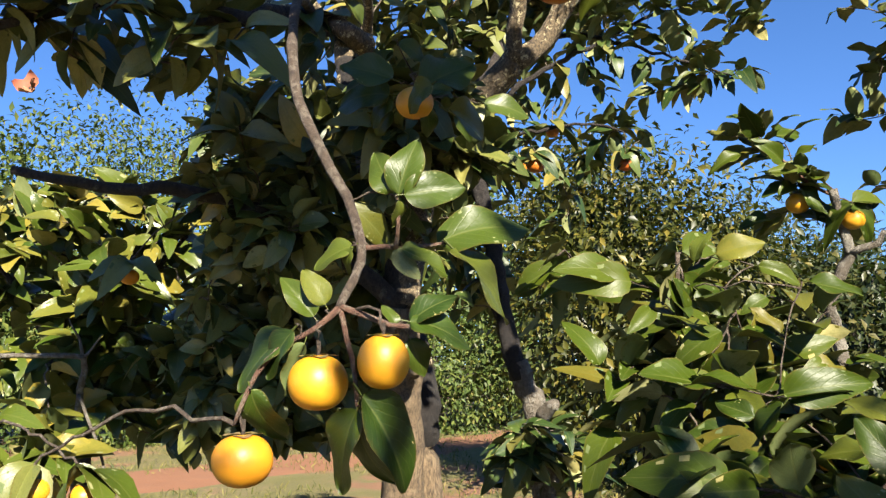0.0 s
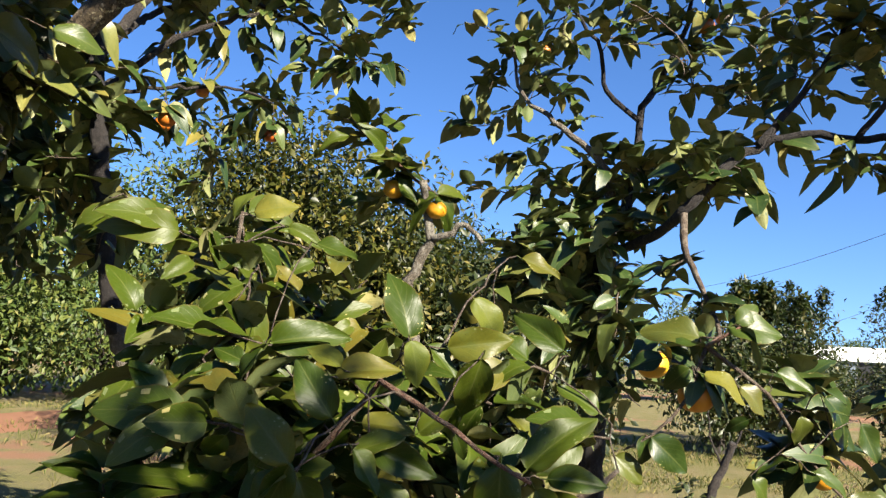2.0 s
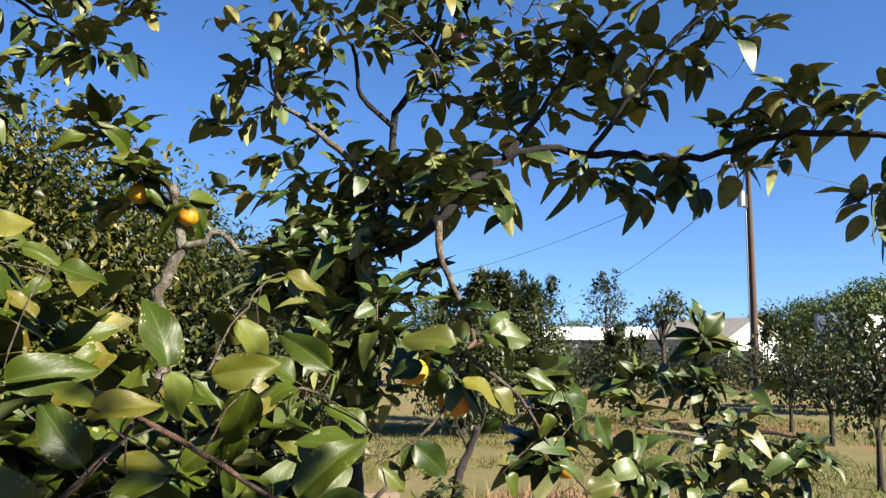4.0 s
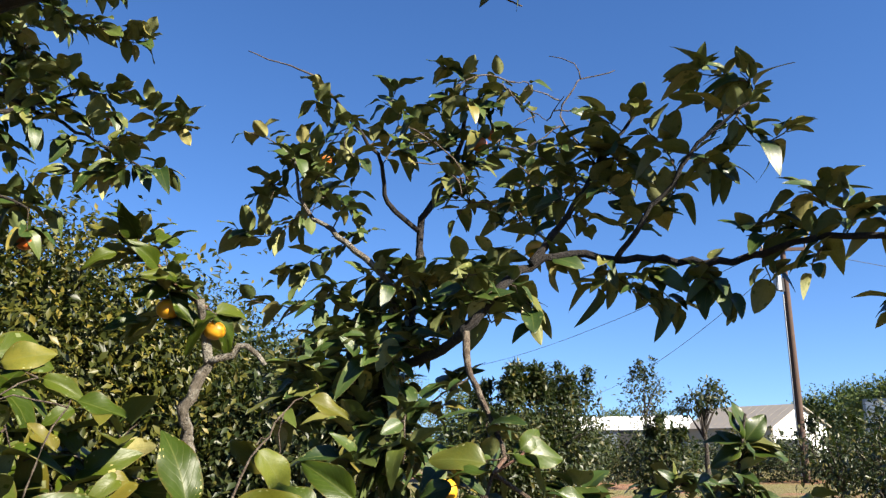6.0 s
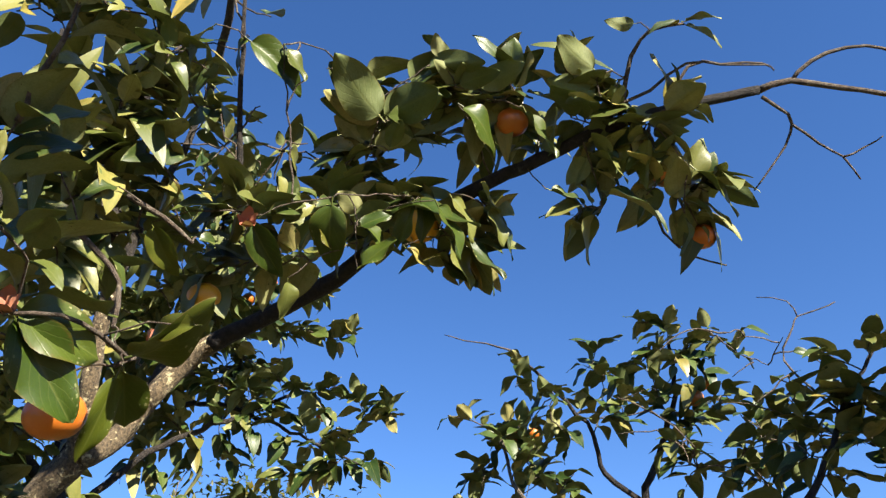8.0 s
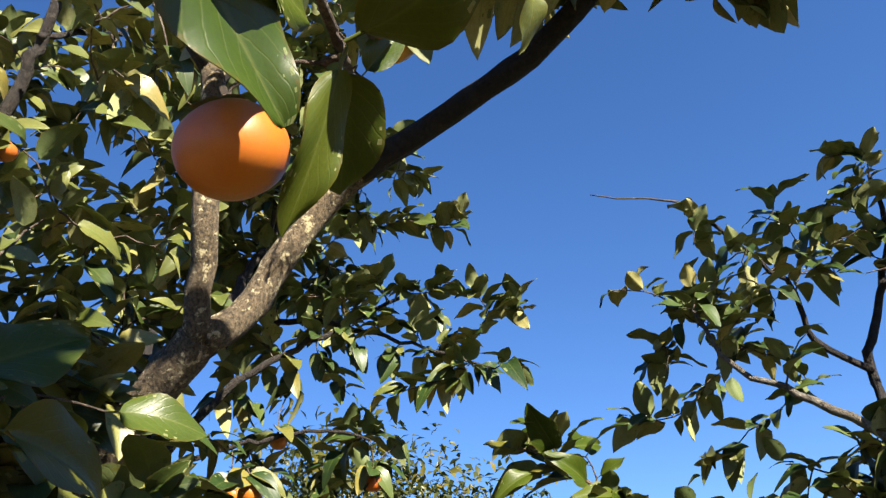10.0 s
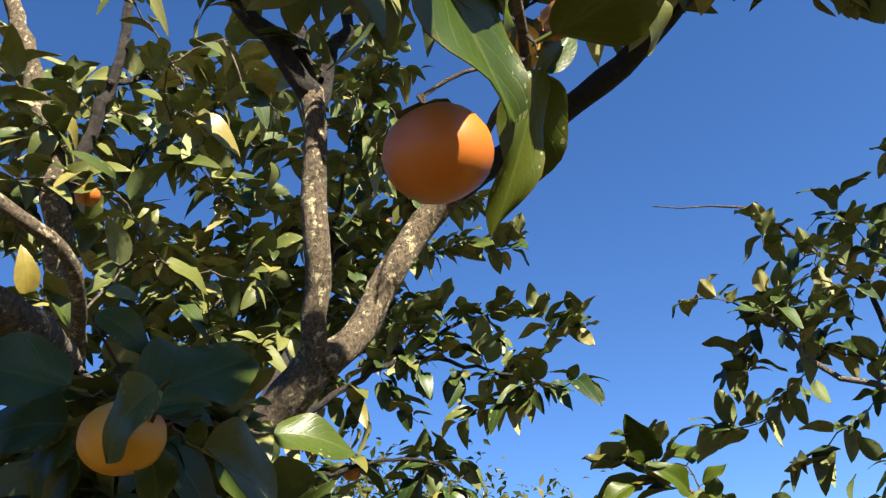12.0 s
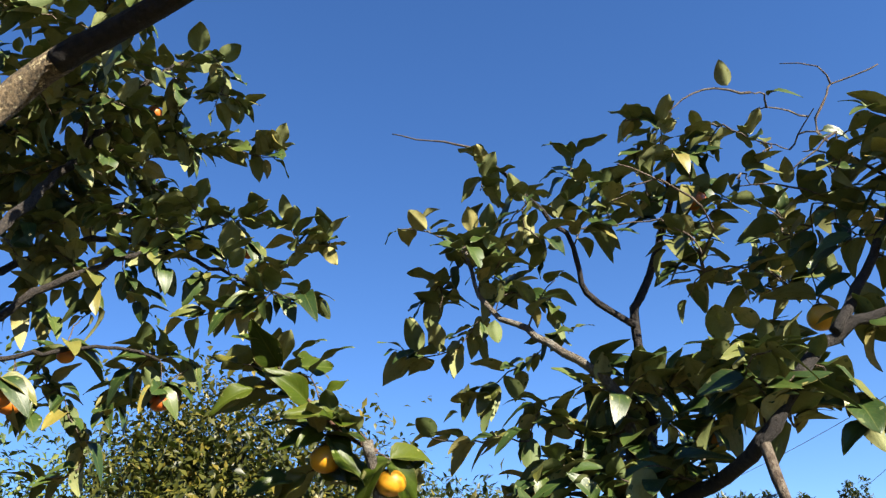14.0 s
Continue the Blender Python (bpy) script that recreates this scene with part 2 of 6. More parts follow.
CLAY = plain("red_clay", (0.143, 0.054, 0.022), (0.197, 0.088, 0.042), 1.7, 1.0, 0.8, 0.06)
POLE = plain("pole_wood", (0.034, 0.020, 0.015), (0.085, 0.049, 0.035), 6.0, 0.9)
STEEL = plain("grey_steel", (0.272, 0.279, 0.286), (0.374, 0.381, 0.388), 5.0, 0.45, 0.1, 0.01, 0.6)
DARK = plain("dark_metal", (0.014, 0.014, 0.015), (0.034, 0.034, 0.037), 4.0, 0.5)
WHITE = plain("white_sheet", (0.74, 0.74, 0.72), (0.84, 0.84, 0.82), 1.2, 0.5, 0.1)
ROOFING = plain("pale_roof_sheet", (0.220, 0.195, 0.163), (0.303, 0.270, 0.224), 0.9, 0.5, 0.15)
TAN = plain("tan_siding", (0.340, 0.286, 0.211), (0.435, 0.381, 0.299), 1.0, 0.7, 0.2)
BLUEGREY = plain("blue_grey_wall", (0.136, 0.170, 0.218), (0.204, 0.238, 0.286), 1.0, 0.7, 0.2)
RUBBER = plain("tyre_rubber", (0.008, 0.008, 0.008), (0.020, 0.020, 0.020), 8.0, 0.9)
GLASSY = plain("dark_window", (0.02, 0.025, 0.03), (0.04, 0.045, 0.05), 2.0, 0.08, 0.02)
STRAW = plain("dry_grass", (0.109, 0.058, 0.031), (0.231, 0.139, 0.071), 20.0, 0.9)
BOARD = plain("weathered_board", (0.136, 0.095, 0.061), (0.231, 0.170, 0.116), 14.0, 0.9)
GRASS = leaf_material("grass_blade", ((0.0, (0.031, 0.048, 0.009)), (0.5, (0.092, 0.099, 0.019)), (1.0, (0.204, 0.160, 0.051))), 0.6, 0.25, False)


# ---- tools for meshes ----
def mesh_of(name, verts, faces, uvs=None, smooth=True):
    me = bpy.data.meshes.new(name)
    me.from_pydata([tuple(v) for v in verts], [], faces)
    if uvs is not None:
        layer = me.uv_layers.new(name="UVMap")
        idx = np.empty(len(me.loops), np.int32)
        me.loops.foreach_get("vertex_index", idx)
        layer.data.foreach_set("uv", np.asarray(uvs, np.float32)[idx].ravel())
    if smooth:
        me.polygons.foreach_set("use_smooth", np.ones(len(me.polygons), bool))
    me.update()
    return me


def part(name, data, material, parent, label="", kind=""):
    """One mesh object, from a mesh or a bmesh, under a thing or a part."""
    if isinstance(data, bmesh.types.BMesh):
        me = bpy.data.meshes.new(name)
        data.to_mesh(me)
        data.free()
    else:
        me = data
    if not me.materials:
        me.materials.append(material)
    ob = new(name, me)
    ob.parent = parent
    if parent:
        ob.matrix_parent_inverse = Matrix.Translation(-parent.matrix_basis.translation) if parent.type == 'EMPTY' else parent.matrix_basis.inverted()
    return tagged(ob, label=label, kind=kind)


def thing(name, place, label, category, group=""):
    ob = new(name)
    ob.location = place
    ob.empty_display_size = 0.1
    return tagged(ob, label=label, category=category, group=group)


def spline(pts, step=0.05):
    """Points along a smooth curve through pts, with the share of the way at each."""
    p = np.array([pts[0]] + [tuple(q) for q in pts] + [pts[-1]], float)
    out, share = [], []
    n = len(p) - 3
    for i in range(n):
        a, b, c, d = p[i:i + 4]
        k = max(2, int(np.linalg.norm(c - b) / step))
        for j in range(k):
            t = j / k
            out.append(0.5 * (2 * b + (c - a) * t + (2 * a - 5 * b + 4 * c - d) * t * t + (3 * b - a - 3 * c + d) * t ** 3))
            share.append((i + t) / n)
    out.append(p[-2])
    share.append(1.0)
    return np.array(out), np.array(share)


def tube(curve, radii, sides, knots=0.0, rng=None):
    """Vertices and faces of a tapered tube along curve, closed at its ends."""
    n = len(curve)
    tan = np.gradient(curve, axis=0)
    tan /= np.linalg.norm(tan, axis=1)[:, None] + 1e-9
    up = np.array((0.31, 0.17, 0.93))
    side = np.cross(tan, up)
    side /= np.linalg.norm(side, axis=1)[:, None] + 1e-9
    other = np.cross(tan, side)
    ang = np.linspace(0, 2 * math.pi, sides, endpoint=False)
    r = np.asarray(radii)[:, None] * np.ones(sides)
    if knots and rng is not None:
        r = r * (1 + knots * rng.standard_normal((n, sides)) + knots * rng.standard_normal((n, 1)))
    v = curve[:, None, :] + r[:, :, None] * (np.cos(ang)[None, :, None] * side[:, None, :] + np.sin(ang)[None, :, None] * other[:, None, :])
    faces = [(i * sides + j, i * sides + (j + 1) % sides, (i + 1) * sides + (j + 1) % sides, (i + 1) * sides + j) for i in range(n - 1) for j in range(sides)]
    faces += [tuple(reversed(range(sides))), tuple(range((n - 1) * sides, n * sides))]
    return v.reshape(-1, 3), faces


# A leaf of unit length: base at the origin, tip along +Y, upper side +Z.
def leaf_shape(rows, cols, wide, curl, fold, wave, seed):
    rng = np.random.default_rng(seed)
    ph = rng.uniform(0, 6)
    verts, uvs, faces = [], [], []
    for i in range(rows + 1):
        t = 0.35 * i / rows + 0.65 * (0.5 - 0.5 * math.cos(math.pi * i / rows))
        w = wide * 0.52 * (math.sin(math.pi * min(1, t ** 0.80)) ** 0.60 * (1 - 0.30 * t ** 3) if 0 < t < 1 else 0.0)
        w = max(w, 0.012 if t < 0.5 else 0.002)
        for j in range(-cols, cols + 1):
            s = j / cols
            x = s * w
            z = fold * abs(x) * (1.2 - 0.6 * t) * (1.25 - 0.45 * abs(s)) - curl * t * t + wave * s * s * math.sin(9 * t + ph + (1.3 if s > 0 else 0))
            verts.append((x, t - 0.10 * curl * t * t, z))
            uvs.append((0.5 + s * 0.5, t))
    k = 2 * cols + 1
    for i in range(rows):
        for j in range(k - 1):
            faces.append((i * k + j, i * k + j + 1, (i + 1) * k + j + 1, (i + 1) * k + j))
    return np.array(verts), faces, np.array(uvs)


def with_stalk(shape, length=0.13):
    v, f, u = shape
    n = len(v)
    r = 0.012
    v = np.vstack([v, [(-r, -length, 0.02), (r, -length, 0.02), (r, 0.02, -0.004), (-r, 0.02, -0.004), (0, -length, 0.04), (0, 0.02, 0.012)]])
    u = np.vstack([u, np.full((6, 2), 0.5)])
    return v, f + [(n, n + 1, n + 2, n + 3), (n + 1, n + 4, n + 5, n + 2), (n + 4, n, n + 3, n + 5)], u


def two_sided(shape, thick=0.006):
    """A blade with an upper and a lower skin."""
    v, f, u = shape
    n = len(v)
    low = v - np.array((0, 0, thick))
    return np.vstack([v, low]), f + [tuple(i + n for i in reversed(q)) for q in f], np.vstack([u, u])


NEAR_SHAPES = [with_stalk(leaf_shape(14, 4, w, c, fo, wv, i)) for i, (w, c, fo, wv) in enumerate(
    ((0.62, 0.34, 0.26, 0.05), (0.55, 0.55, 0.22, 0.06), (0.64, 0.18, 0.36, 0.06), (0.51, 0.40, 0.60, 0.045), (0.57, 0.05, 0.34, 0.065), (0.64, 0.68, 0.16, 0.07)))]
MID_SHAPES = [leaf_shape(7, 2, w, c, fo, 0.03, 20 + i) for i, (w, c, fo) in enumerate(((0.58, 0.50, 0.30), (0.54, 0.70, 0.42), (0.62, 0.25, 0.35), (0.56, 0.60, 0.62), (0.60, 0.10, 0.50), (0.54, 0.40, 0.75), (0.60, 0.90, 0.3), (0.54, 1.1, 0.45)))]
FAR_SHAPES = [leaf_shape(2, 1, 0.5, 0.3, 0.4, 0.0, 40), leaf_shape(2, 1, 0.42, 0.15, 0.6, 0.0, 41)]


def leaf_mesh(name, shape, upper):
    v, f, u = two_sided(shape)
    me = mesh_of(name, v, f, u)
    me.materials.append(upper)
    me.materials.append(UNDERSIDE)
    half = len(f) // 2
    me.polygons.foreach_set("material_index", np.array([0] * half + [1] * half, np.int32))
    return me


NEAR_MESHES = [leaf_mesh("leaf", shape, LEAF) for shape in NEAR_SHAPES]
OLIVE_MESHES = [leaf_mesh("olive_leaf", shape, OLIVE_LEAF) for shape in NEAR_SHAPES]
FRESH_MESHES = [leaf_mesh("fresh_leaf", shape, GLOSSY_LEAF) for shape in NEAR_SHAPES]
SLIM_SHAPES = [with_stalk(leaf_shape(14, 4, w, c, fo, wv, 60 + i)) for i, (w, c, fo, wv) in enumerate(
    ((0.53, 0.25, 0.45, 0.05), (0.49, 0.45, 0.55, 0.06), (0.56, 0.12, 0.35, 0.06), (0.47, 0.30, 0.70, 0.04), (0.52, 0.05, 0.50, 0.06), (0.54, 0.55, 0.30, 0.07)))]
SLIM_MESHES = [leaf_mesh("slim_leaf", shape, FRESH_LEAF) for shape in SLIM_SHAPES]
NARROW_MESH = leaf_mesh("narrow_leaf", with_stalk(leaf_shape(14, 4, 0.30, 0.15, 0.35, 0.06, 70)), FRESH_LEAF)
YELLOW_MESHES = [leaf_mesh("yellow_leaf", shape, YELLOW_LEAF) for shape in NEAR_SHAPES[:4]]


def frames_of(base, tip, up):
    """Rotation-and-size matrices (n, 3, 3) that lay unit leaves from base to tip with the upper side towards up."""
    y = tip - base
    ln = np.linalg.norm(y, axis=1)[:, None] + 1e-9
    yn = y / ln
    x = np.cross(yn, up)
    x /= np.linalg.norm(x, axis=1)[:, None] + 1e-9
    z = np.cross(x, yn)
    return np.stack([x * ln, y, z * ln], axis=2)


def joined(name, shapes, base, tip, up, material, parent, label="", kind="stuff", under=None):
    """One mesh of many leaves; under: the material of their lower skins."""
    base, tip, up = np.asarray(base, float), np.asarray(tip, float), np.asarray(up, float)
    fr = frames_of(base, tip, up)
    which = np.arange(len(base)) % len(shapes)
    allv, allf, allu, allm, off = [], [], [], [], 0
    if under:
        shapes = [two_sided(s, 0.008) for s in shapes]
    for s, (v, f, u) in enumerate(shapes):
        sel = which == s
        k = int(sel.sum())
        if not k:
            continue
        pts = np.einsum('nij,vj->nvi', fr[sel], v) + base[sel][:, None, :]
        allv.append(pts.reshape(-1, 3))
        fa = np.array(f)
        allf.append((fa[None] + (np.arange(k) * len(v))[:, None, None] + off).reshape(-1, fa.shape[1]))
        allu.append(np.tile(u, (k, 1)))
        allm.append(np.tile(np.arange(len(f)) >= len(f) // 2, k))
        off += k * len(v)
    v, f, u = np.vstack(allv), np.vstack(allf).astype(np.int32), np.vstack(allu)
    me = bpy.data.meshes.new(name)
    me.vertices.add(len(v))
    me.vertices.foreach_set("co", v.astype(np.float32).ravel())
    me.loops.add(f.size)
    me.loops.foreach_set("vertex_index", f.ravel())
    me.polygons.add(len(f))
    me.polygons.foreach_set("loop_start", np.arange(0, f.size, f.shape[1], dtype=np.int32))
    me.update(calc_edges=True)
    me.polygons.foreach_set("use_smooth", np.ones(len(f), bool))
    layer = me.uv_layers.new(name="UVMap")
    layer.data.foreach_set("uv", u[f.ravel()].astype(np.float32).ravel())
    ob = part(name, me, material, parent, label, kind)
    if under:
        me.materials.append(under)
        me.polygons.foreach_set("material_index", np.concatenate(allm).astype(np.int32))
    return ob


TREES = []
SUNLIT = []


def in_sunbeam(p, clear=0.085):
    """Whether a leaf at p would shade one of the spots of bark or fruit that the sun reaches."""
    s = np.array(SUNLIT)
    v = p - s
    along = v @ np.array(TO_SUN)
    off = np.linalg.norm(v - along[:, None] * np.array(TO_SUN), axis=1)
    return bool(np.any((along > 0.02) & (off < clear)))




class Tree:
    """A persimmon tree: limbs, twigs and leaves are gathered and then linked under one Empty."""

    def __init__(self, name, place, label, category="tree", group="", seed=0, leaf=0.12, material=None, sunward=0.55, erect=0.2, unrest=0.4, pool=None):
        self.top = thing(name, place, label, category, group)
        self.rng = np.random.default_rng(seed)
        self.leaf_length, self.material = leaf, material or LEAF
        self.sunward, self.erect, self.unrest = sunward, erect, unrest
        self.pool = pool or NEAR_MESHES
        self.samples = []
        self.twigs = []
        self.base, self.tip, self.up = [], [], []
        self.count = 0
        TREES.append(self)

    def limb(self, name, pts, r0, r1, material=None, sides=12, wobble=0.012, label="", attach=True):
        c, s = spline(pts, 0.04)
        c = c + self.rng.standard_normal(c.shape) * wobble * np.sin(np.pi * s)[:, None] * 0.5
        rad = r0 + (r1 - r0) * s ** 0.9
        v, f = tube(c, rad, sides, 0.035, self.rng)
        part(name, mesh_of(name, v, f), material or BARK, self.top, label)
        if attach:
            self.samples += [q for q, k in zip(c, s) if k > 0.12]
        return c

    def twig(self, pts, r0=0.004, r1=0.0018, attach=False):
        c, s = spline(pts, 0.03)
        c[1:-1] += self.rng.standard_normal(c[1:-1].shape) * 0.003
        self.twigs.append(tube(c, r0 + (r1 - r0) * s, 5))
        if attach:
            self.samples += list(c[::2])
        return c

    def own_leaf(self, base, tip, up=None, shape=None, yellow=False, fresh=False):
        """A leaf that is an object of its own."""
        up = Vector((-0.15, -0.85, 0.5)) + Vector(self.rng.standard_normal(3)) * 0.42 if up is None else Vector(up)
        fr = frames_of(np.array([base], float), np.array([tip], float), np.array([up], float))[0]
        rows = [[*fr[i], base[i]] for i in range(3)] + [[0, 0, 0, 1]]
        pool = YELLOW_MESHES if yellow else FRESH_MESHES if fresh and self.pool is not SLIM_MESHES else self.pool
        k = self.rng.integers(len(pool)) if shape is None else shape % len(pool)
        ob = new("leaf", pool[k])
        ob.parent = self.top
        ob.matrix_parent_inverse = Matrix.Translation(-self.top.matrix_basis.translation)
        ob.matrix_basis = Matrix(rows)
        self.count += 1
        return ob

    def spray(self, pts, n=7, size=None, spread=1.0, single=False, start=0.35, r0=0.0035, leaves_up=None, attach=False):
        """A twig with alternate leaves towards its end."""
        size = size or self.leaf_length
        rng = self.rng
        c = self.twig(pts, r0, 0.0015, attach)
        m = len(c)
        for i in range(n):
            s = start + (1 - start) * (i + 0.3 * rng.random()) / max(1, n - 1)
            k = min(m - 1, int(s * (m - 1)))
            d = c[min(m - 1, k + 1)] - c[max(0, k - 1)]
            d /= np.linalg.norm(d) + 1e-9
            out = np.cross(d, (0.2, 0.1, 1.0))
            out /= np.linalg.norm(out) + 1e-9
            out = out * (1 if i % 2 else -1)
            if i == n - 1:
                out = out * 0.3
            way = d * (0.45 + 0.5 * rng.random()) + out * (0.85 * spread) + np.array((0, 0, 0.42 - 0.66 * rng.random())) + rng.standard_normal(3) * 0.30
            way /= np.linalg.norm(way)
            ln = size * (0.55 + 0.6 * rng.random()) * (0.75 if i == n - 1 else 1)
            b = c[k] + way * 0.012
            up = np.array((0, 0, 1 - self.sunward)) + np.array(TO_SUN) * self.sunward + rng.standard_normal(3) * self.unrest - d * 0.3
            if rng.random() < self.erect:
                a = rng.uniform(0, 6.28)
                side = np.array((math.cos(a) + 0.9 * TO_SUN.x, math.sin(a) + 0.9 * TO_SUN.y, 0.0))
                side /= np.linalg.norm(side) + 1e-9
                way = side * 0.55 + d * 0.2 + np.array((0, 0, rng.uniform(0.2, 0.95)))
                way /= np.linalg.norm(way)
                b = c[k] + way * 0.012
                up = np.array((0, 0, 0.30)) - side * 0.95 + rng.standard_normal(3) * 0.22
            if leaves_up is not None:
                up = np.array(leaves_up) + rng.standard_normal(3) * 0.35
            if SUNLIT and in_sunbeam(b + way * ln * 0.5):
                continue
            if single and self.count < 300:
                self.own_leaf(tuple(b), tuple(b + way * ln), up)
            else:
                self.base.append(b)
                self.tip.append(b + way * ln)
                self.up.append(up)

    def crown(self, centre, radii, n, leaves=7, size=None, hollow=0.0, single=False, reach=0.55):
        """Sprays that grow from the nearest wood to places within an ellipsoid."""
        rng = self.rng
        goals = []
        while len(goals) < n:
            q = rng.uniform(-1, 1, 3)
            d = np.linalg.norm(q)
            if hollow < d < 1:
                goals.append(np.array(centre) + q * radii)
        s = np.array(self.samples)
        goals.sort(key=lambda g: np.min(np.sum((s - g) ** 2, axis=1)))
        for g in goals:
            s = np.array(self.samples)
            dd = np.sqrt(np.sum((s - g) ** 2, axis=1))
            dd = np.where(dd < 0.09, 9.0, dd)
            p = s[np.argmin(dd)]
            gap = np.linalg.norm(g - p)
            if gap > reach * 1.6:
                g = p + (g - p) * (reach * 1.6 / gap)
            mid = (p + g) / 2 + np.array((0, 0, 0.12 * gap)) + rng.standard_normal(3) * 0.06 * gap
            self.spray([p, mid, g], leaves, size, start=max(0.25, 1 - 0.28 / max(0.3, gap)), r0=0.002 + 0.007 * min(1, gap), single=single, attach=True)

    def tufts(self, goals, leaves=5, size=None, single=True, spread=1.0):
        """Leafy twig ends at given places, each joined to the nearest wood."""
        rng = self.rng
        s = np.array(self.samples)
        goals = sorted((np.array(g) for g in goals), key=lambda g: np.min(np.sum((s - g) ** 2, axis=1)))
        for g in goals:
            s = np.array(self.samples)
            dd = np.sqrt(np.sum((s - g) ** 2, axis=1))
            dd = np.where(dd < 0.07, 9.0, dd)
            p = s[np.argmin(dd)]
            gap = np.linalg.norm(g - p)
            mid = (p + g) / 2 + np.array((0, 0, 0.06 * gap)) + rng.standard_normal(3) * 0.09 * gap
            self.spray([p, mid, g], leaves, size, spread, single, max(0.3, 1 - 0.13 / max(0.14, gap)), 0.002 + 0.006 * min(1, gap), attach=True)

    def hero(self, base, tip, up=None, shape=None, yellow=False, fresh=True):
        """A leaf at a known place on a thin twig of its own."""
        s = np.array(self.samples)
        b = np.array(base)
        w = np.array(tip) - b
        if not fresh and in_sunbeam(b + w * 0.5):
            return None
        root = b - w * 0.12
        dd = np.sum((s - root) ** 2, axis=1)
        p = s[np.argmin(dd)]
        gap = float(np.linalg.norm(root - p))
        if gap > 0.01:
            self.twig([p, (p + root) / 2 + np.array((0, 0, 0.08 * gap)), root], 0.0015 + 0.003 * min(1, gap), 0.0014, True)
        return self.own_leaf(base, tip, up, shape, yellow, fresh and not yellow)

    def fruit(self, place, width, label="ripe orange persimmon hanging from a leafy twig", lean=(0, 0, 0), tall=0.92, leaves=3, gold=False):
        """A fruit that hangs from the nearest wood by a thin twig, with a leaf or two at its top."""
        s = np.array(self.samples)
        top = np.array(place) + np.array((0, 0, 0.66 * width * tall + 0.012))
        dd = np.sqrt(np.sum((s - top) ** 2, axis=1)) + np.where(s[:, 2] < top[2], 0.25, 0.0)
        p = s[np.argmin(dd)]
        gap = float(np.linalg.norm(top - p))
        self.twig([p, (p + top) / 2 + np.array((0, 0, 0.10 * gap)), top, np.array(place) + np.array((0, 0, 0.5 * width * tall))], 0.002 + 0.003 * min(1, gap), 0.002, False)
        for k in range(leaves):
            if in_sunbeam(top - np.array((0, 0, 0.03))):
                continue
            way = np.array((self.rng.uniform(-0.9, 0.9), self.rng.uniform(-0.9, 0.1), self.rng.uniform(-0.9, 0.2)))
            self.base.append(top)
            self.tip.append(top + way / np.linalg.norm(way) * self.leaf_length)
            self.up.append(np.array((0.1, -0.6, 0.8)) + self.rng.standard_normal(3) * 0.3)
        persimmon(tuple(float(v) for v in place), width, label, lean, tall, gold)

    def close(self, shapes=None, twig_material=None, leaf_label="glossy green persimmon leaves, some yellowing"):
        if self.twigs:
            vs, fs, off = [], [], 0
            for v, f in self.twigs:
                vs.append(v)
                fs += [tuple(i + off for i in q) for q in f]
                off += len(v)
            part("twigwork", mesh_of("twigwork", np.vstack(vs), fs), twig_material or TWIG, self.top, "thin grey-brown twigs", "stuff")
        if self.base:
            joined("foliage", shapes or MID_SHAPES, self.base, self.tip, self.up, self.material, self.top, leaf_label, under=UNDERSIDE)


def hang_fruit(place, width, *more, **named):
    """Hang a fruit from the tree whose wood is nearest."""
    p = np.array(place)
    near = min((t for t in TREES if t.samples), key=lambda t: np.min(np.sum((np.array(t.samples) - p) ** 2, axis=1)))
    near.fruit(place, width, *more, **named)


def disc_profile(profile, sides, squash=0.0, lobes=4):
    """A turned body from (radius, height) pairs."""
    v, f = [], []
    for r, z in profile:
        for j in range(sides):
            a = 2 * math.pi * j / sides
            k = r * (1 + squash * math.cos(lobes * a))
            v.append((k * math.cos(a), k * math.sin(a), z))
    n = len(profile)
    for i in range(n - 1):
        for j in range(sides):
            f.append((i * sides + j, i * sides + (j + 1) % sides, (i + 1) * sides + (j + 1) % sides, (i + 1) * sides + j))
    f += [tuple(reversed(range(sides))), tuple(range((n - 1) * sides, n * sides))]
    return v, f


FLESH_ROUND = mesh_of("flesh", *disc_profile([(0.5 * math.sin(math.pi * k / 14) ** 0.86 + 0.001, -0.46 * math.cos(math.pi * k / 14) - (0.03 if k == 14 else 0)) for k in range(15)], 24, 0.018))
CALYX_LOBE = leaf_shape(4, 1, 0.95, 0.25, 0.2, 0.05, 77)
STALK = mesh_of("stalk", *tube(np.array([(0, 0, 0), (0.02, 0, 0.12), (0.01, 0.02, 0.26)]), [0.035, 0.03, 0.04], 6))


def calyx_mesh(spread=0.34):
    v, f, off = [], [], 0
    for k in range(4):
        a = k * math.pi / 2 + 0.3
        rot = np.array(Matrix.Rotation(a, 3, 'Z') @ Matrix.Rotation(0.15 + 0.1 * (k % 2), 3, 'X'))
        v.append(CALYX_LOBE[0] * spread @ rot.T)
        f += [tuple(i + off for i in q) for q in CALYX_LOBE[1]]
        off += len(CALYX_LOBE[0])
    return mesh_of("calyx", np.vstack(v), f)


CALYX_MESH = calyx_mesh()
FLESH_GOLD = FLESH_ROUND.copy()
FLESH_GOLD.materials.append(GOLD_FRUIT)
FLESH_ROUND.materials.append(FRUIT)
CALYX_MESH.materials.append(CALYX)
STALK.materials.append(TWIG)


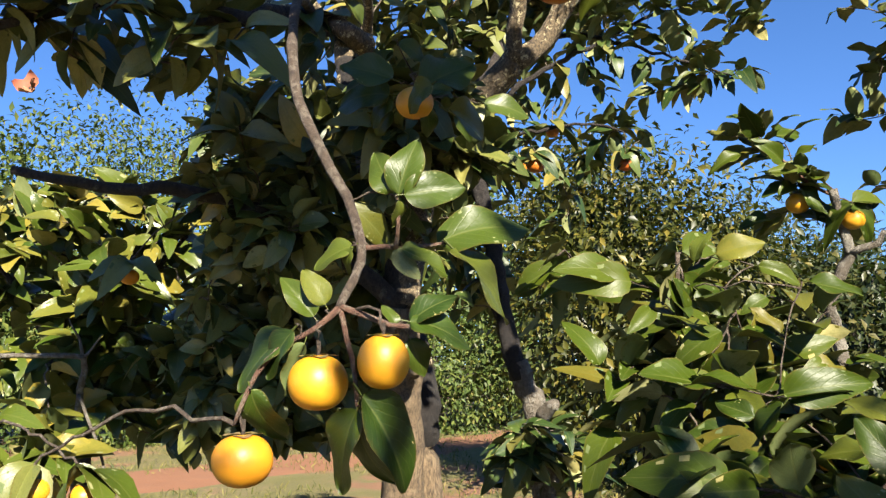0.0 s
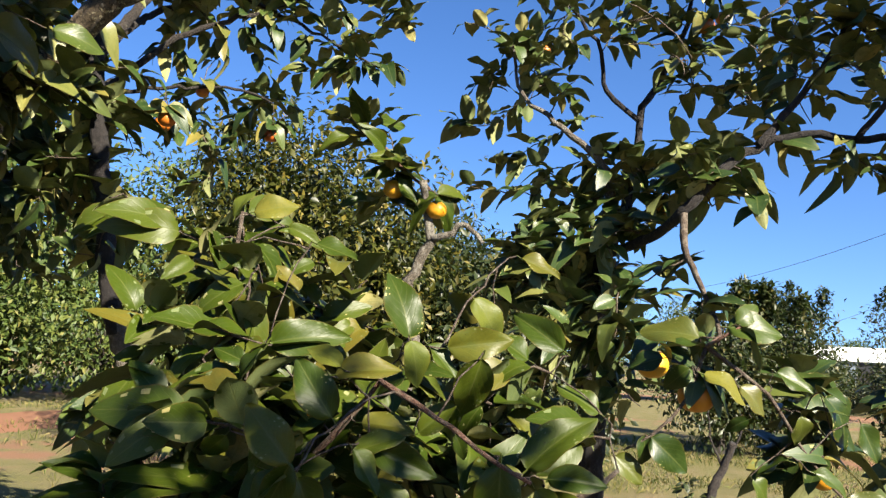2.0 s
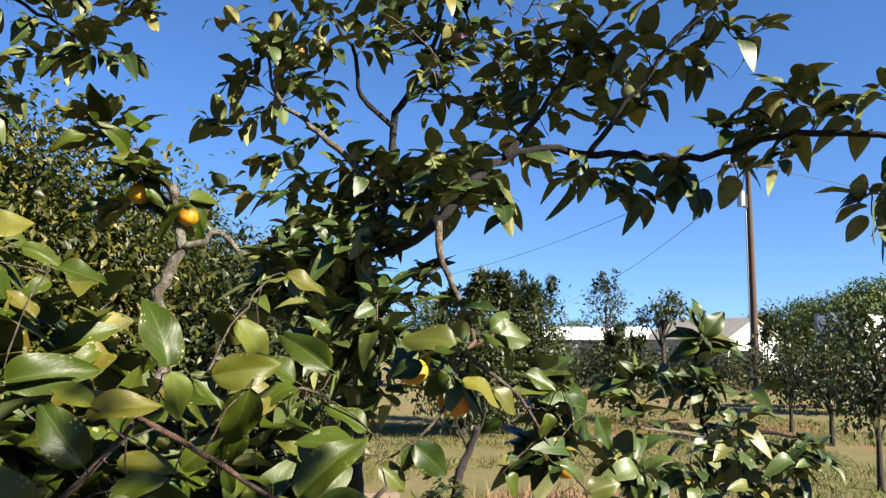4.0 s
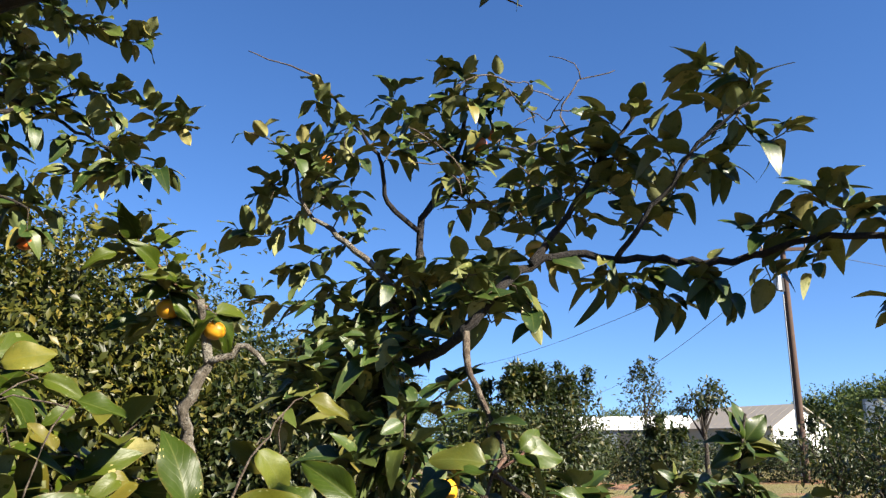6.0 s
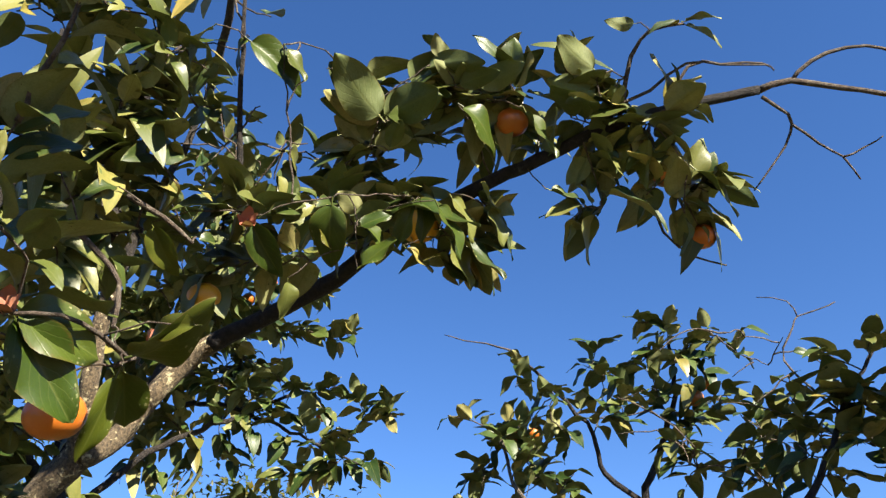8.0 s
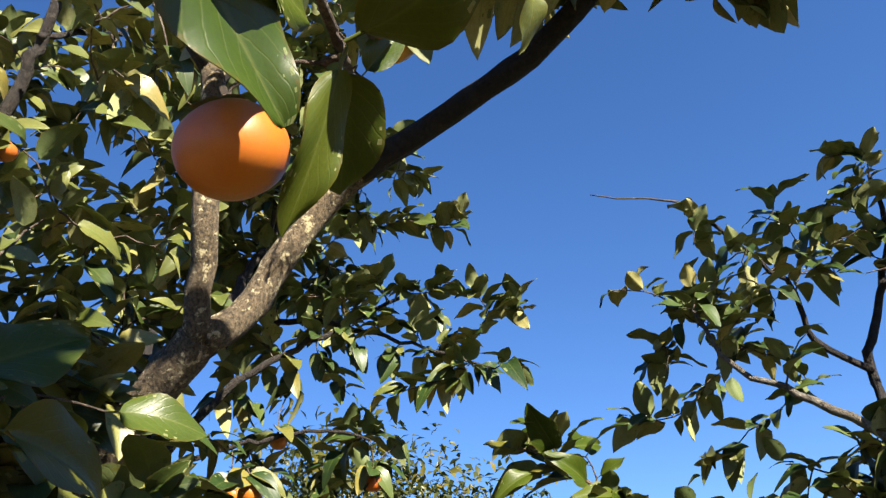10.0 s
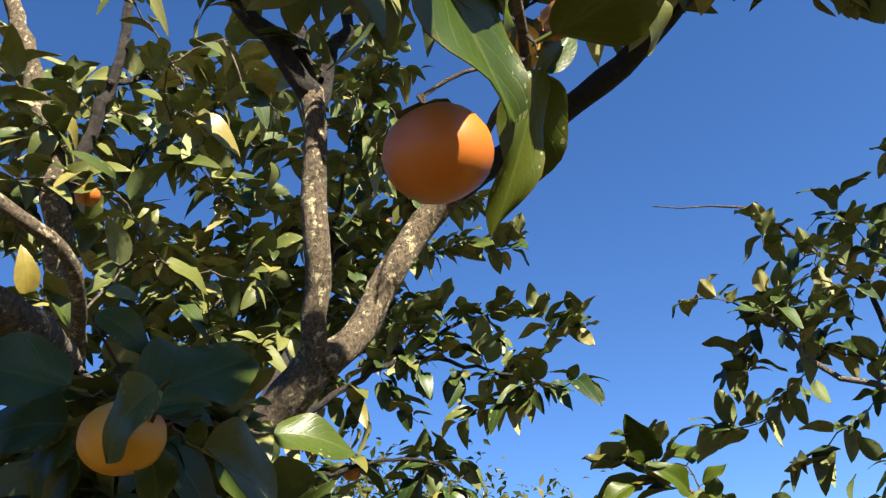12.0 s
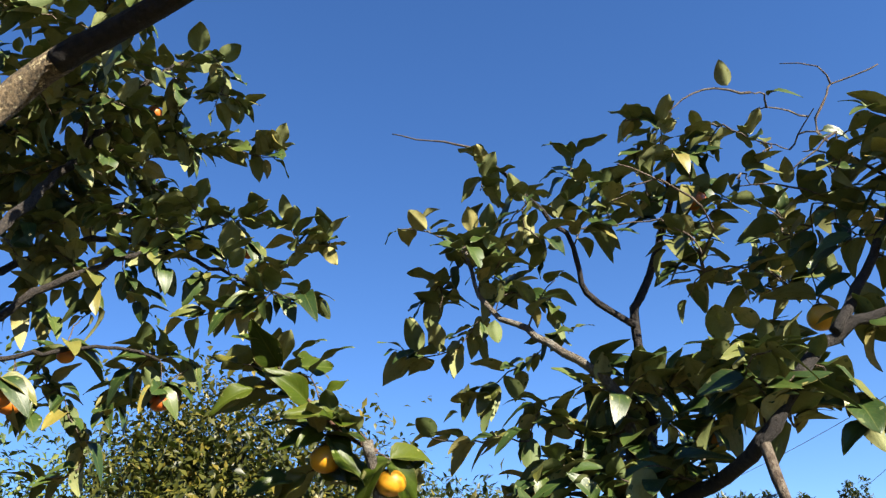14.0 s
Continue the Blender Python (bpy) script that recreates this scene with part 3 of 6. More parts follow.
def persimmon(place, width, label="ripe orange persimmon hanging from a leafy twig", lean=(0, 0, 0), tall=0.92, gold=False):
    """A fruit with its calyx and stalk; place is its middle."""
    top = thing("persimmon", place, label, "persimmon", "persimmons on the trees")
    top.rotation_euler = [radians(a) for a in lean]
    for name, me, z, k in (("flesh", FLESH_GOLD if gold else FLESH_ROUND, 0.0, tall), ("calyx", CALYX_MESH, 0.43 * tall, 1.0), ("stalk", STALK, 0.43 * tall, 1.0)):
        ob = new(name, me)
        ob.parent = top
        ob.location = (0, 0, z * width)
        ob.scale = (width, width, width * k)
    return top


def box(bm, x0, x1, y0, y1, z0, z1):
    m = Matrix.Translation(((x0 + x1) / 2, (y0 + y1) / 2, (z0 + z1) / 2)) @ Matrix.Diagonal((x1 - x0, y1 - y0, z1 - z0, 1))
    bmesh.ops.create_cube(bm, size=1.0, matrix=m)


def bar(bm, a, b, r0, r1=None, sides=12):
    a, b = Vector(a), Vector(b)
    m = Matrix.Translation((a + b) / 2) @ (b - a).to_track_quat("Z", "Y").to_matrix().to_4x4()
    bmesh.ops.create_cone(bm, cap_ends=True, segments=sides, radius1=r0, radius2=r0 if r1 is None else r1, depth=(b - a).length, matrix=m)


# ---- ground ----
def ground_height(x, y):
    far = min(1.0, math.hypot(x, y) / 25.0)
    return 0.10 * far * noise.noise(Vector((x * 0.11, y * 0.11, 0.3))) + 0.02 * noise.noise(Vector((x * 0.7, y * 0.7, 1.7)))


ticks = [-900, -500, -250, -120, -70, -40, -25] + [k * 0.8 - 16 for k in range(56)] + [40, 60, 100, 200, 400, 900]
gv = [(x, y, ground_height(x, y)) for y in ticks for x in ticks]
gn = len(ticks)
gf = [(j * gn + i, j * gn + i + 1, (j + 1) * gn + i + 1, (j + 1) * gn + i) for j in range(gn - 1) for i in range(gn - 1)]
ground = part("ground", mesh_of("ground", gv, gf), GROUND, None)
tagged(ground, "mown orchard grass with bare red clay patches", "ground", kind="structure")


def clay_strip(centre, width, label):
    """An uneven strip of bare clay that lies on the grass."""
    c, s = spline(centre, 0.5)
    v, f = [], []
    for i, (p, k) in enumerate(zip(c, s)):
        d = c[min(len(c) - 1, i + 1)] - c[max(0, i - 1)]
        n = np.array((-d[1], d[0], 0)) / (np.linalg.norm(d) + 1e-9)
        for j in range(7):
            a = (j / 6 - 0.5) * width * (1 + 0.5 * noise.noise(Vector((p[0] * 0.6, p[1] * 0.6, j * 0.9))))
            q = p + n * a
            v.append((q[0], q[1], ground_height(q[0], q[1]) + (0.012 if 0 < j < 6 else -0.01)))
    for i in range(len(c) - 1):
        for j in range(6):
            f.append((i * 7 + j, i * 7 + j + 1, (i + 1) * 7 + j + 1, (i + 1) * 7 + j))
    ob = part("dirt_path", mesh_of("dirt_path", v, f), CLAY, None)
    return tagged(ob, label, "path", kind="structure")


clay_strip([(-14, 8.5, 0), (-6, 10.6, 0), (-2.5, 12.6, 0), (1.0, 16.5, 0), (5.0, 17.5, 0)], 2.6, "bare red clay track along the edge of the woods")


# spots that the sun reaches through the leaves
SUNLIT += [(-0.154, 2.412, 1.098), (-0.160, 2.384, 1.224), (-0.158, 2.355, 1.349), (-0.063, 2.387, 1.132), (-0.062, 2.357, 1.258), (-0.069, 2.330, 1.383), (-0.117, 2.399, 1.130), (-0.115, 2.372, 1.241), (-0.113, 2.344, 1.351), (-0.111, 2.317, 1.459)]
SUNLIT += [(0.213, 2.087, 2.354), (0.214, 2.045, 2.421), (0.216, 2.002, 2.488), (0.223, 1.979, 2.581), (0.278, 2.133, 2.352), (0.337, 2.123, 2.443), (0.412, 2.081, 2.541), (0.134, 2.202, 2.235), (-0.376, 2.361, 2.570), (-0.423, 2.267, 2.622), (-0.304, 2.125, 2.652), (-0.370, 2.097, 2.683), (-0.233, 2.219, 2.629)]
SUNLIT += [(0.333, 3.076, 1.304), (0.295, 3.079, 1.429), (-0.073, 1.009, 1.504), (-0.254, 1.047, 1.386), (0.282, 1.330, 2.155), (0.268, 1.355, 2.11)]
SUNLIT += [(1.201, 2.515, 1.668), (1.249, 2.481, 1.809), (1.219, 2.461, 1.984), (1.315, 2.419, 1.842), (2.179, 2.635, 2.363), (1.588, 1.667, 1.436), (1.586, 1.490, 1.364)]


# ---- the large persimmon tree with the fork ----
tree = Tree("persimmon_tree", (-0.16, 2.42, 0.0), "large old persimmon tree with forked grey trunk, laden with fruit", seed=3, erect=0.28, leaf=0.11, sunward=0.75, material=OLIVE_LEAF, pool=OLIVE_MESHES)
T1 = tree
crotch = (-0.11, 2.29, 1.66)
tree.limb("trunk", [(-0.14, 2.5, -0.05), (-0.12, 2.42, 1.13), (-0.12, 2.34, 1.47), crotch], 0.066, 0.050, TRUNK_BARK, sides=16, label="grey scaly trunk with pruning scars")
# shade on this stem is put into its bark colour
tree.limb("trunk", [(-0.085, 2.57, 1.27), (-0.08, 2.57, 1.48), (-0.36, 3.11, 2.69)], 0.056, 0.046, SHADED_BARK, 16, label="second stem beside the main trunk, its bark darkened for shade")
tree.limb("trunk", [(0.02, 2.60, -0.05), (-0.07, 2.56, 1.05), (-0.085, 2.57, 1.29)], 0.066, 0.058, TRUNK_BARK, 16, label="foot of the second stem, tan and scaly")
tree.limb("trunk", [(-0.08, 2.57, 1.48), (-0.36, 3.11, 2.69), (-0.35, 3.03, 2.91), (-0.35, 2.93, 3.16), (-0.39, 2.85, 3.40), (-0.46, 2.75, 3.69), (-0.54, 2.68, 3.92), (-0.60, 2.58, 4.20)], 0.050, 0.016, LICHEN_BARK, 16)
tree.limb("limb", [crotch, (-0.026, 2.355, 2.048), (0.110, 2.257, 2.214), (0.215, 2.141, 2.324)], 0.042, 0.036, LICHEN_BARK, 14)
tree.limb("limb", [(0.208, 2.143, 2.310), (0.213, 2.095, 2.385), (0.218, 2.045, 2.480), (0.227, 2.000, 2.622), (0.230, 1.962, 2.779)], 0.024, 0.021, LICHEN_BARK, sides=14, label="upright limb speckled with pale lichen")
tree.limb("limb", [(0.230, 1.967, 2.770), (0.155, 1.922, 2.869), (0.061, 1.909, 3.020), (-0.006, 1.876, 3.194)], 0.024, 0.012)
tree.limb("limb", [(0.228, 1.973, 2.761), (0.206, 1.945, 2.910), (0.206, 1.915, 3.054), (0.246, 1.832, 3.270)], 0.020, 0.010)
tree.limb("limb", [(0.234, 1.984, 2.742), (0.290, 1.964, 2.887), (0.337, 1.930, 3.080), (0.402, 1.896, 3.302)], 0.016, 0.008)
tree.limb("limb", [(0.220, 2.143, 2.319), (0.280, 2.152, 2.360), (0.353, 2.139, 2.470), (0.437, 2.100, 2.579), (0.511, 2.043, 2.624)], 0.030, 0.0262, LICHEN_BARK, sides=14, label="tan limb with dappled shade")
# the same limb further out, painted dark where leaves shade it
tree.limb("limb", [(0.500, 2.049, 2.618), (0.541, 2.017, 2.636), (0.649, 1.930, 2.678), (0.775, 1.810, 2.729), (0.851, 1.701, 2.780)], 0.0262, 0.020, SHADED_BARK, sides=14, wobble=0.003, label="smooth limb darkened for leaf shade, ending in a sawn stub")
tree.limb("limb", [(0.775, 1.810, 2.729), (0.851, 1.701, 2.780)] + [(1.013, 1.452, 2.815), (1.145, 1.340, 2.857), (1.262, 1.238, 2.895), (1.362, 1.167, 2.915), (1.577, 1.049, 2.944)], 0.0205, 0.011, SHADED_BARK, wobble=0.004)
tree.limb("dead_branch", [(1.577, 1.049, 2.944), (1.642, 1.012, 2.956), (1.750, 0.973, 2.936), (1.912, 0.902, 2.885), (2.058, 0.821, 2.844)], 0.009, 0.005, TWIG, 8, 0.006, "bare grey dead branch", False)
tree.limb("dead_branch", [(1.642, 1.012, 2.956), (1.678, 0.973, 2.994), (1.747, 0.928, 3.014), (1.822, 0.898, 3.007), (1.890, 0.888, 2.970), (1.945, 0.898, 2.909)], 0.006, 0.003, TWIG, 6, 0.004, "", False)
tree.limb("dead_branch", [(1.586, 1.054, 2.929), (1.657, 1.063, 2.901), (1.677, 1.084, 2.871), (1.651, 1.130, 2.811), (1.614, 1.180, 2.756)], 0.005, 0.002, TWIG, 6, 0.004, "", False)
tree.limb("dead_branch", [(1.671, 1.069, 2.879), (1.730, 1.065, 2.839), (1.786, 1.058, 2.805), (1.827, 1.068, 2.756)], 0.004, 0.002, TWIG, 6, 0.004, "", False)
tree.limb("dead_branch", [(1.786, 1.058, 2.805), (1.827, 1.032, 2.818), (1.862, 1.002, 2.841)], 0.003, 0.0015, TWIG, 6, 0.004, "", False)
tree.limb("dead_branch", [(1.385, 1.150, 2.926), (1.430, 1.090, 3.012), (1.504, 1.064, 3.019), (1.598, 1.033, 3.018), (1.624, 1.031, 3.001)], 0.005, 0.002, TWIG, 6, 0.004, "", False)
scar = np.array((-0.08, 2.23, 1.48))
tree.limb("pruning_scar", [tuple(scar), tuple(scar + (0.004, -0.02, 0.004)), tuple(scar + (0.006, -0.035, 0.006))], 0.020, 0.014, TRUNK_BARK, 10, 0.001, "rounded scar of a cut branch", False)
# limbs towards the other side
hub = (-0.252, 2.671, 2.586)
tree.limb("limb", [crotch, (-0.191, 2.431, 2.179), hub], 0.042, 0.028, sides=14)
tree.limb("limb", [(-0.252, 2.671, 2.586), (-0.342, 2.462, 2.568), (-0.417, 2.325, 2.623), (-0.466, 2.244, 2.674), (-0.596, 2.212, 2.773)], 0.028, 0.02, LICHEN_BARK, sides=14, label="thick lichen-covered limb")
tree.limb("limb", [(-0.234, 2.618, 2.568), (-0.208, 2.412, 2.600), (-0.215, 2.273, 2.633), (-0.312, 2.152, 2.670), (-0.431, 2.090, 2.716), (-0.573, 2.077, 2.789)], 0.017, 0.012, LICHEN_BARK, label="pale grey bare limb")
tree.limb("limb", [(-0.346, 2.952, 3.130), (-0.320, 2.902, 3.240), (-0.256, 2.834, 3.383), (-0.191, 2.761, 3.573), (-0.150, 2.669, 3.803), (-0.138, 2.599, 4.103)], 0.026, 0.010)
tree.limb("limb", [(-0.214, 2.770, 3.510), (-0.107, 2.883, 3.636), (0.016, 3.047, 3.809), (0.157, 3.069, 3.820)], 0.011, 0.006)
# the arm with the hanging fruit twig
tree.limb("limb", [hub, (-0.164, 1.719, 2.206), (-0.270, 1.759, 2.282), (-0.474, 1.800, 2.356), (-0.682, 1.790, 2.432)], 0.026, 0.014, LICHEN_BARK)
tree.limb("branch", [(-0.270, 1.759, 2.282), (-0.266, 1.516, 2.213), (-0.243, 1.319, 2.039), (-0.216, 1.236, 1.908), (-0.158, 1.182, 1.789), (-0.119, 1.144, 1.701), (-0.110, 1.122, 1.641), (-0.129, 1.098, 1.596), (-0.137, 1.090, 1.577)], 0.0105, 0.0055, TWIG, 8, 0.002, "hanging fruiting twig", False)
tree.limb("limb", [hub, (-0.304, 1.664, 2.244), (-0.519, 1.618, 2.216), (-0.674, 1.565, 2.232), (-0.921, 1.526, 2.161)], 0.022, 0.009)
tree.limb("limb", [crotch, (-0.33, 2.18, 1.83), (-0.58, 2.06, 1.94), (-0.83, 1.96, 1.95), (-1.021, 1.905, 1.982)], 0.030, 0.010)

# twigs and leaves near the eye
tree.limb("branch", [(-0.137, 1.090, 1.577), (-0.166, 1.084, 1.551), (-0.201, 1.077, 1.533)], 0.005, 0.003, RED_TWIG, 8, 0.001)
tree.limb("branch", [(-0.134, 1.090, 1.578), (-0.099, 1.082, 1.564), (-0.069, 1.073, 1.552), (-0.043, 1.074, 1.549)], 0.005, 0.003, RED_TWIG, 8, 0.001)
tree.limb("branch", [(-0.136, 1.090, 1.577), (-0.126, 1.086, 1.535), (-0.115, 1.072, 1.491), (-0.112, 1.068, 1.448)], 0.004, 0.003, RED_TWIG, 8, 0.001)
tree.limb("branch", [(-0.113, 1.129, 1.662), (-0.080, 1.148, 1.666), (-0.057, 1.168, 1.666), (0.009, 1.197, 1.677)], 0.004, 0.0025, RED_TWIG, 8, 0.001)
tree.limb("branch", [(-0.064, 1.149, 1.664), (-0.059, 1.134, 1.694), (-0.060, 1.128, 1.737)], 0.0035, 0.0025, RED_TWIG, 8, 0.001)
tree.limb("branch", [(-0.201, 1.077, 1.533), (-0.230, 1.070, 1.508), (-0.251, 1.065, 1.472), (-0.270, 1.071, 1.429)], 0.004, 0.003, RED_TWIG, 8, 0.001)
tree.limb("branch", [(0.431, 1.747, 2.487), (0.347, 1.449, 2.324), (0.313, 1.340, 2.261), (0.292, 1.332, 2.244)], 0.006, 0.004, TWIG, 8, 0.001)
tree.limb("branch", [(0.313, 1.340, 2.261), (0.270, 1.248, 2.260), (0.214, 1.175, 2.254), (0.153, 1.155, 2.239)], 0.005, 0.003, TWIG, 8, 0.001)
tree.limb("branch", [hub, (-0.074, 2.079, 2.220), (-0.043, 1.672, 2.092), (-0.054, 1.597, 2.062)], 0.008, 0.004, TWIG, 8, 0.001)
T1.hero((-0.203, 1.085, 1.545), (-0.295, 1.093, 1.487))
T1.hero((-0.194, 1.064, 1.546), (-0.247, 1.072, 1.492))
T1.hero((-0.181, 1.077, 1.530), (-0.215, 1.086, 1.466))
T1.hero((-0.173, 1.102, 1.567), (-0.214, 1.093, 1.628))
T1.hero((-0.043, 1.083, 1.556), (0.047, 1.083, 1.550))
T1.hero((-0.044, 1.106, 1.534), (-0.019, 1.114, 1.481))
T1.hero((-0.105, 1.056, 1.462), (-0.017, 1.072, 1.346))
T1.hero((-0.112, 1.069, 1.444), (-0.166, 1.083, 1.339))
T1.hero((-0.113, 1.101, 1.431), (-0.115, 1.116, 1.320))
T1.hero((-0.248, 1.065, 1.472), (-0.231, 1.077, 1.385))
T1.hero((-0.058, 1.128, 1.737), (-0.036, 1.116, 1.823))
T1.hero((-0.062, 1.137, 1.743), (-0.105, 1.129, 1.806))
T1.hero((-0.049, 1.118, 1.735), (0.038, 1.116, 1.749))
T1.hero((-0.057, 1.119, 1.727), (-0.050, 1.125, 1.690))
T1.hero((-0.004, 1.207, 1.679), (0.129, 1.197, 1.743))
T1.hero((0.017, 1.188, 1.668), (0.127, 1.200, 1.583))
T1.hero((-0.064, 1.149, 1.664), (-0.033, 1.155, 1.615))
T1.hero((-0.056, 1.159, 1.665), (0.016, 1.162, 1.635))
T1.hero((-0.129, 1.160, 1.729), (-0.061, 1.167, 1.679))
T1.hero((-0.063, 1.104, 1.553), (-0.071, 1.099, 1.584))
T1.hero((-0.043, 1.093, 1.556), (0.014, 1.086, 1.604))
T1.hero((-0.157, 1.100, 1.582), (-0.183, 1.092, 1.635), yellow=True)
T1.hero((-0.122, 1.128, 1.666), (-0.186, 1.131, 1.648), yellow=True)
T1.hero((-0.125, 1.119, 1.661), (-0.141, 1.124, 1.626), yellow=True)
T1.hero((0.158, 1.171, 2.250), (0.288, 1.247, 2.228), (0.0, -1.0, 0.1), 2)
T1.hero((0.156, 1.170, 2.240), (0.252, 1.258, 2.120), (0.25, -1.0, 0.05), 4)
T1.hero((0.321, 1.296, 2.251), (0.422, 1.177, 2.217), (0.5, -0.6, -0.7))
T1.hero((0.300, 1.303, 2.214), (0.266, 1.364, 2.084), (0.50, -1.0, -0.05), 3).data = NARROW_MESH
T1.hero((0.308, 1.331, 2.237), (0.327, 1.425, 2.159), (0.05, -1.0, -0.15))
T1.hero((0.340, 1.363, 2.268), (0.377, 1.330, 2.308), (0.05, -1.0, -0.15))
# two leaves added above the large fruit to shade it
T1.hero((0.14, 1.26, 2.28), (0.25, 1.25, 2.26), (0, -0.3, 1))
T1.hero((0.27, 1.30, 2.32), (0.15, 1.22, 2.33), (0, -0.3, 1))
T1.hero((-0.089, 1.577, 2.068), (-0.197, 1.574, 2.113), (0.1, -0.9, 0.25))
T1.hero((-0.030, 1.622, 2.071), (0.086, 1.721, 2.158), (0.1, -0.9, 0.25))
T1.hero((-0.024, 1.596, 2.014), (-0.005, 1.630, 1.953), (0.1, -0.9, 0.25))
T1.hero((0.022, 1.626, 2.046), (0.010, 1.647, 2.017), (0.1, -0.9, 0.25))
T1.hero((0.021, 1.642, 2.021), (0.149, 1.749, 1.996), (0.1, -0.9, 0.25))
T1.hero((0.111, 1.867, 2.108), (0.220, 1.848, 2.099), (0.1, -0.9, 0.25))
T1.hero((-0.100, 1.645, 2.059), (-0.233, 1.657, 2.089), (0.1, -0.9, 0.25))
T1.hero((-0.094, 1.650, 2.048), (-0.175, 1.685, 2.022), (0.1, -0.9, 0.25))
T1.hero((-0.076, 1.631, 2.170), (-0.018, 1.638, 2.137), (0.1, -0.9, 0.25))
T1.hero((-0.010, 1.489, 2.026), (-0.086, 1.523, 1.999), (0.1, -0.9, 0.25))
T1.hero((-0.023, 1.579, 2.042), (0.026, 1.562, 2.050), (0.1, -0.9, 0.25))
T1.hero((-0.099, 1.713, 2.045), (-0.154, 1.752, 2.004), (0.1, -0.9, 0.25))
T1.hero((0.037, 1.791, 2.063), (0.091, 1.816, 2.005), (0.1, -0.9, 0.25))
T1.hero((-0.128, 1.729, 2.126), (-0.186, 1.763, 2.094), (0.1, -0.9, 0.25))
T1.hero((-0.031, 1.718, 2.110), (0.040, 1.717, 2.086), (0.1, -0.9, 0.25))
T1.hero((0.652, 1.348, 2.641), (0.653, 1.414, 2.527))
T1.hero((0.725, 1.383, 2.630), (0.794, 1.377, 2.585))
T1.hero((0.957, 1.538, 2.670), (1.051, 1.533, 2.605))
T1.hero((1.005, 1.509, 2.681), (1.112, 1.497, 2.617))
T1.hero((0.404, 1.185, 2.264), (0.322, 1.222, 2.266))
T1.hero((1.301, 1.352, 2.755), (1.232, 1.423, 2.690))
T1.hero((1.059, 1.454, 2.774), (1.107, 1.472, 2.706))
T1.hero((0.505, 1.413, 2.604), (0.567, 1.443, 2.505))
T1.hero((0.521, 1.237, 2.934), (0.570, 1.251, 2.871))
T1.hero((0.651, 1.320, 3.007), (0.749, 1.326, 2.920))
T1.hero((0.318, 1.439, 2.581), (0.366, 1.469, 2.491), yellow=True)

tree.limb("shoot", [(0.469, 1.408, 2.726), (0.451, 1.346, 2.846), (0.440, 1.289, 2.951), (0.429, 1.239, 3.046)], 0.007, 0.004, BARK, 8, 0.004, "upright leafy shoot")
tree.limb("dead_branch", [(1.402, 1.285, 2.747), (1.448, 1.318, 2.696), (1.511, 1.321, 2.642), (1.589, 1.299, 2.617)], 0.004, 0.002, TWIG, 6, 0.004, "bare crooked twig", False)
T1.hero((0.783, 1.369, 2.663), (0.959, 1.287, 2.679))
T1.hero((0.865, 1.297, 2.645), (0.942, 1.323, 2.554))
T1.hero((0.815, 1.313, 2.651), (0.795, 1.371, 2.574))
T1.hero((0.837, 1.322, 2.663), (0.868, 1.357, 2.589))
T1.hero((0.918, 1.248, 2.886), (1.025, 1.238, 2.833))
T1.hero((0.452, 1.250, 2.942), (0.573, 1.247, 2.871))
T1.hero((0.442, 1.250, 2.948), (0.402, 1.287, 2.915))
T1.hero((0.473, 1.428, 2.648), (0.455, 1.387, 2.724))
T1.hero((0.305, 1.305, 2.949), (0.196, 1.326, 2.985))
T1.hero((0.328, 1.302, 2.938), (0.370, 1.258, 2.981))
T1.hero((0.047, 1.480, 2.838), (0.205, 1.421, 2.830))
T1.hero((0.063, 1.512, 2.777), (0.164, 1.508, 2.718))
T1.hero((0.729, 1.396, 2.536), (0.786, 1.343, 2.583))
T1.hero((0.664, 1.401, 2.569), (0.640, 1.381, 2.615))
T1.hero((0.717, 1.356, 2.607), (0.768, 1.321, 2.629))
T1.hero((0.440, 1.396, 2.719), (0.379, 1.438, 2.692))
T1.hero((0.257, 1.433, 2.778), (0.178, 1.453, 2.797))
T1.hero((0.750, 1.352, 2.928), (0.639, 1.339, 3.018), (0.1, 0.7, 0.8))
T1.hero((0.749, 1.366, 2.906), (0.634, 1.382, 2.953), (0.1, 0.7, 0.8))
T1.hero((0.768, 1.354, 2.913), (0.883, 1.283, 2.952), (0.1, 0.7, 0.8))
T1.hero((0.758, 1.394, 2.856), (0.834, 1.352, 2.874), (0.1, 0.7, 0.8))
T1.hero((0.849, 1.266, 2.999), (0.966, 1.212, 3.010), (0.1, 0.7, 0.8))
T1.hero((0.869, 1.245, 3.020), (0.850, 1.224, 3.065), (0.1, 0.7, 0.8))
T1.hero((0.920, 1.260, 2.963), (0.993, 1.212, 2.993), (0.1, 0.7, 0.8))
T1.hero((0.082, 1.552, 3.037), (-0.009, 1.607, 3.008), (0.1, 0.7, 0.8))
T1.hero((0.191, 1.657, 2.802), (0.078, 1.679, 2.840), (0.1, 0.7, 0.8))

tree.limb("branch", [(1.295, 1.211, 2.909), (1.299, 1.123, 3.035), (1.319, 1.066, 3.068), (1.377, 1.018, 3.062)], 0.006, 0.003, TWIG, 8, 0.002)
tree.limb("dead_branch", [(1.277, 1.197, 2.937), (1.343, 1.139, 2.957), (1.395, 1.058, 2.986), (1.455, 1.023, 2.964), (1.540, 0.972, 2.942)], 0.005, 0.002, TWIG, 6, 0.003, "", False)
tree.limb("branch", [(0.175, 1.347, 2.517), (0.234, 1.378, 2.474), (0.277, 1.383, 2.425), (0.279, 1.364, 2.327)], 0.006, 0.004, TWIG, 8, 0.002)
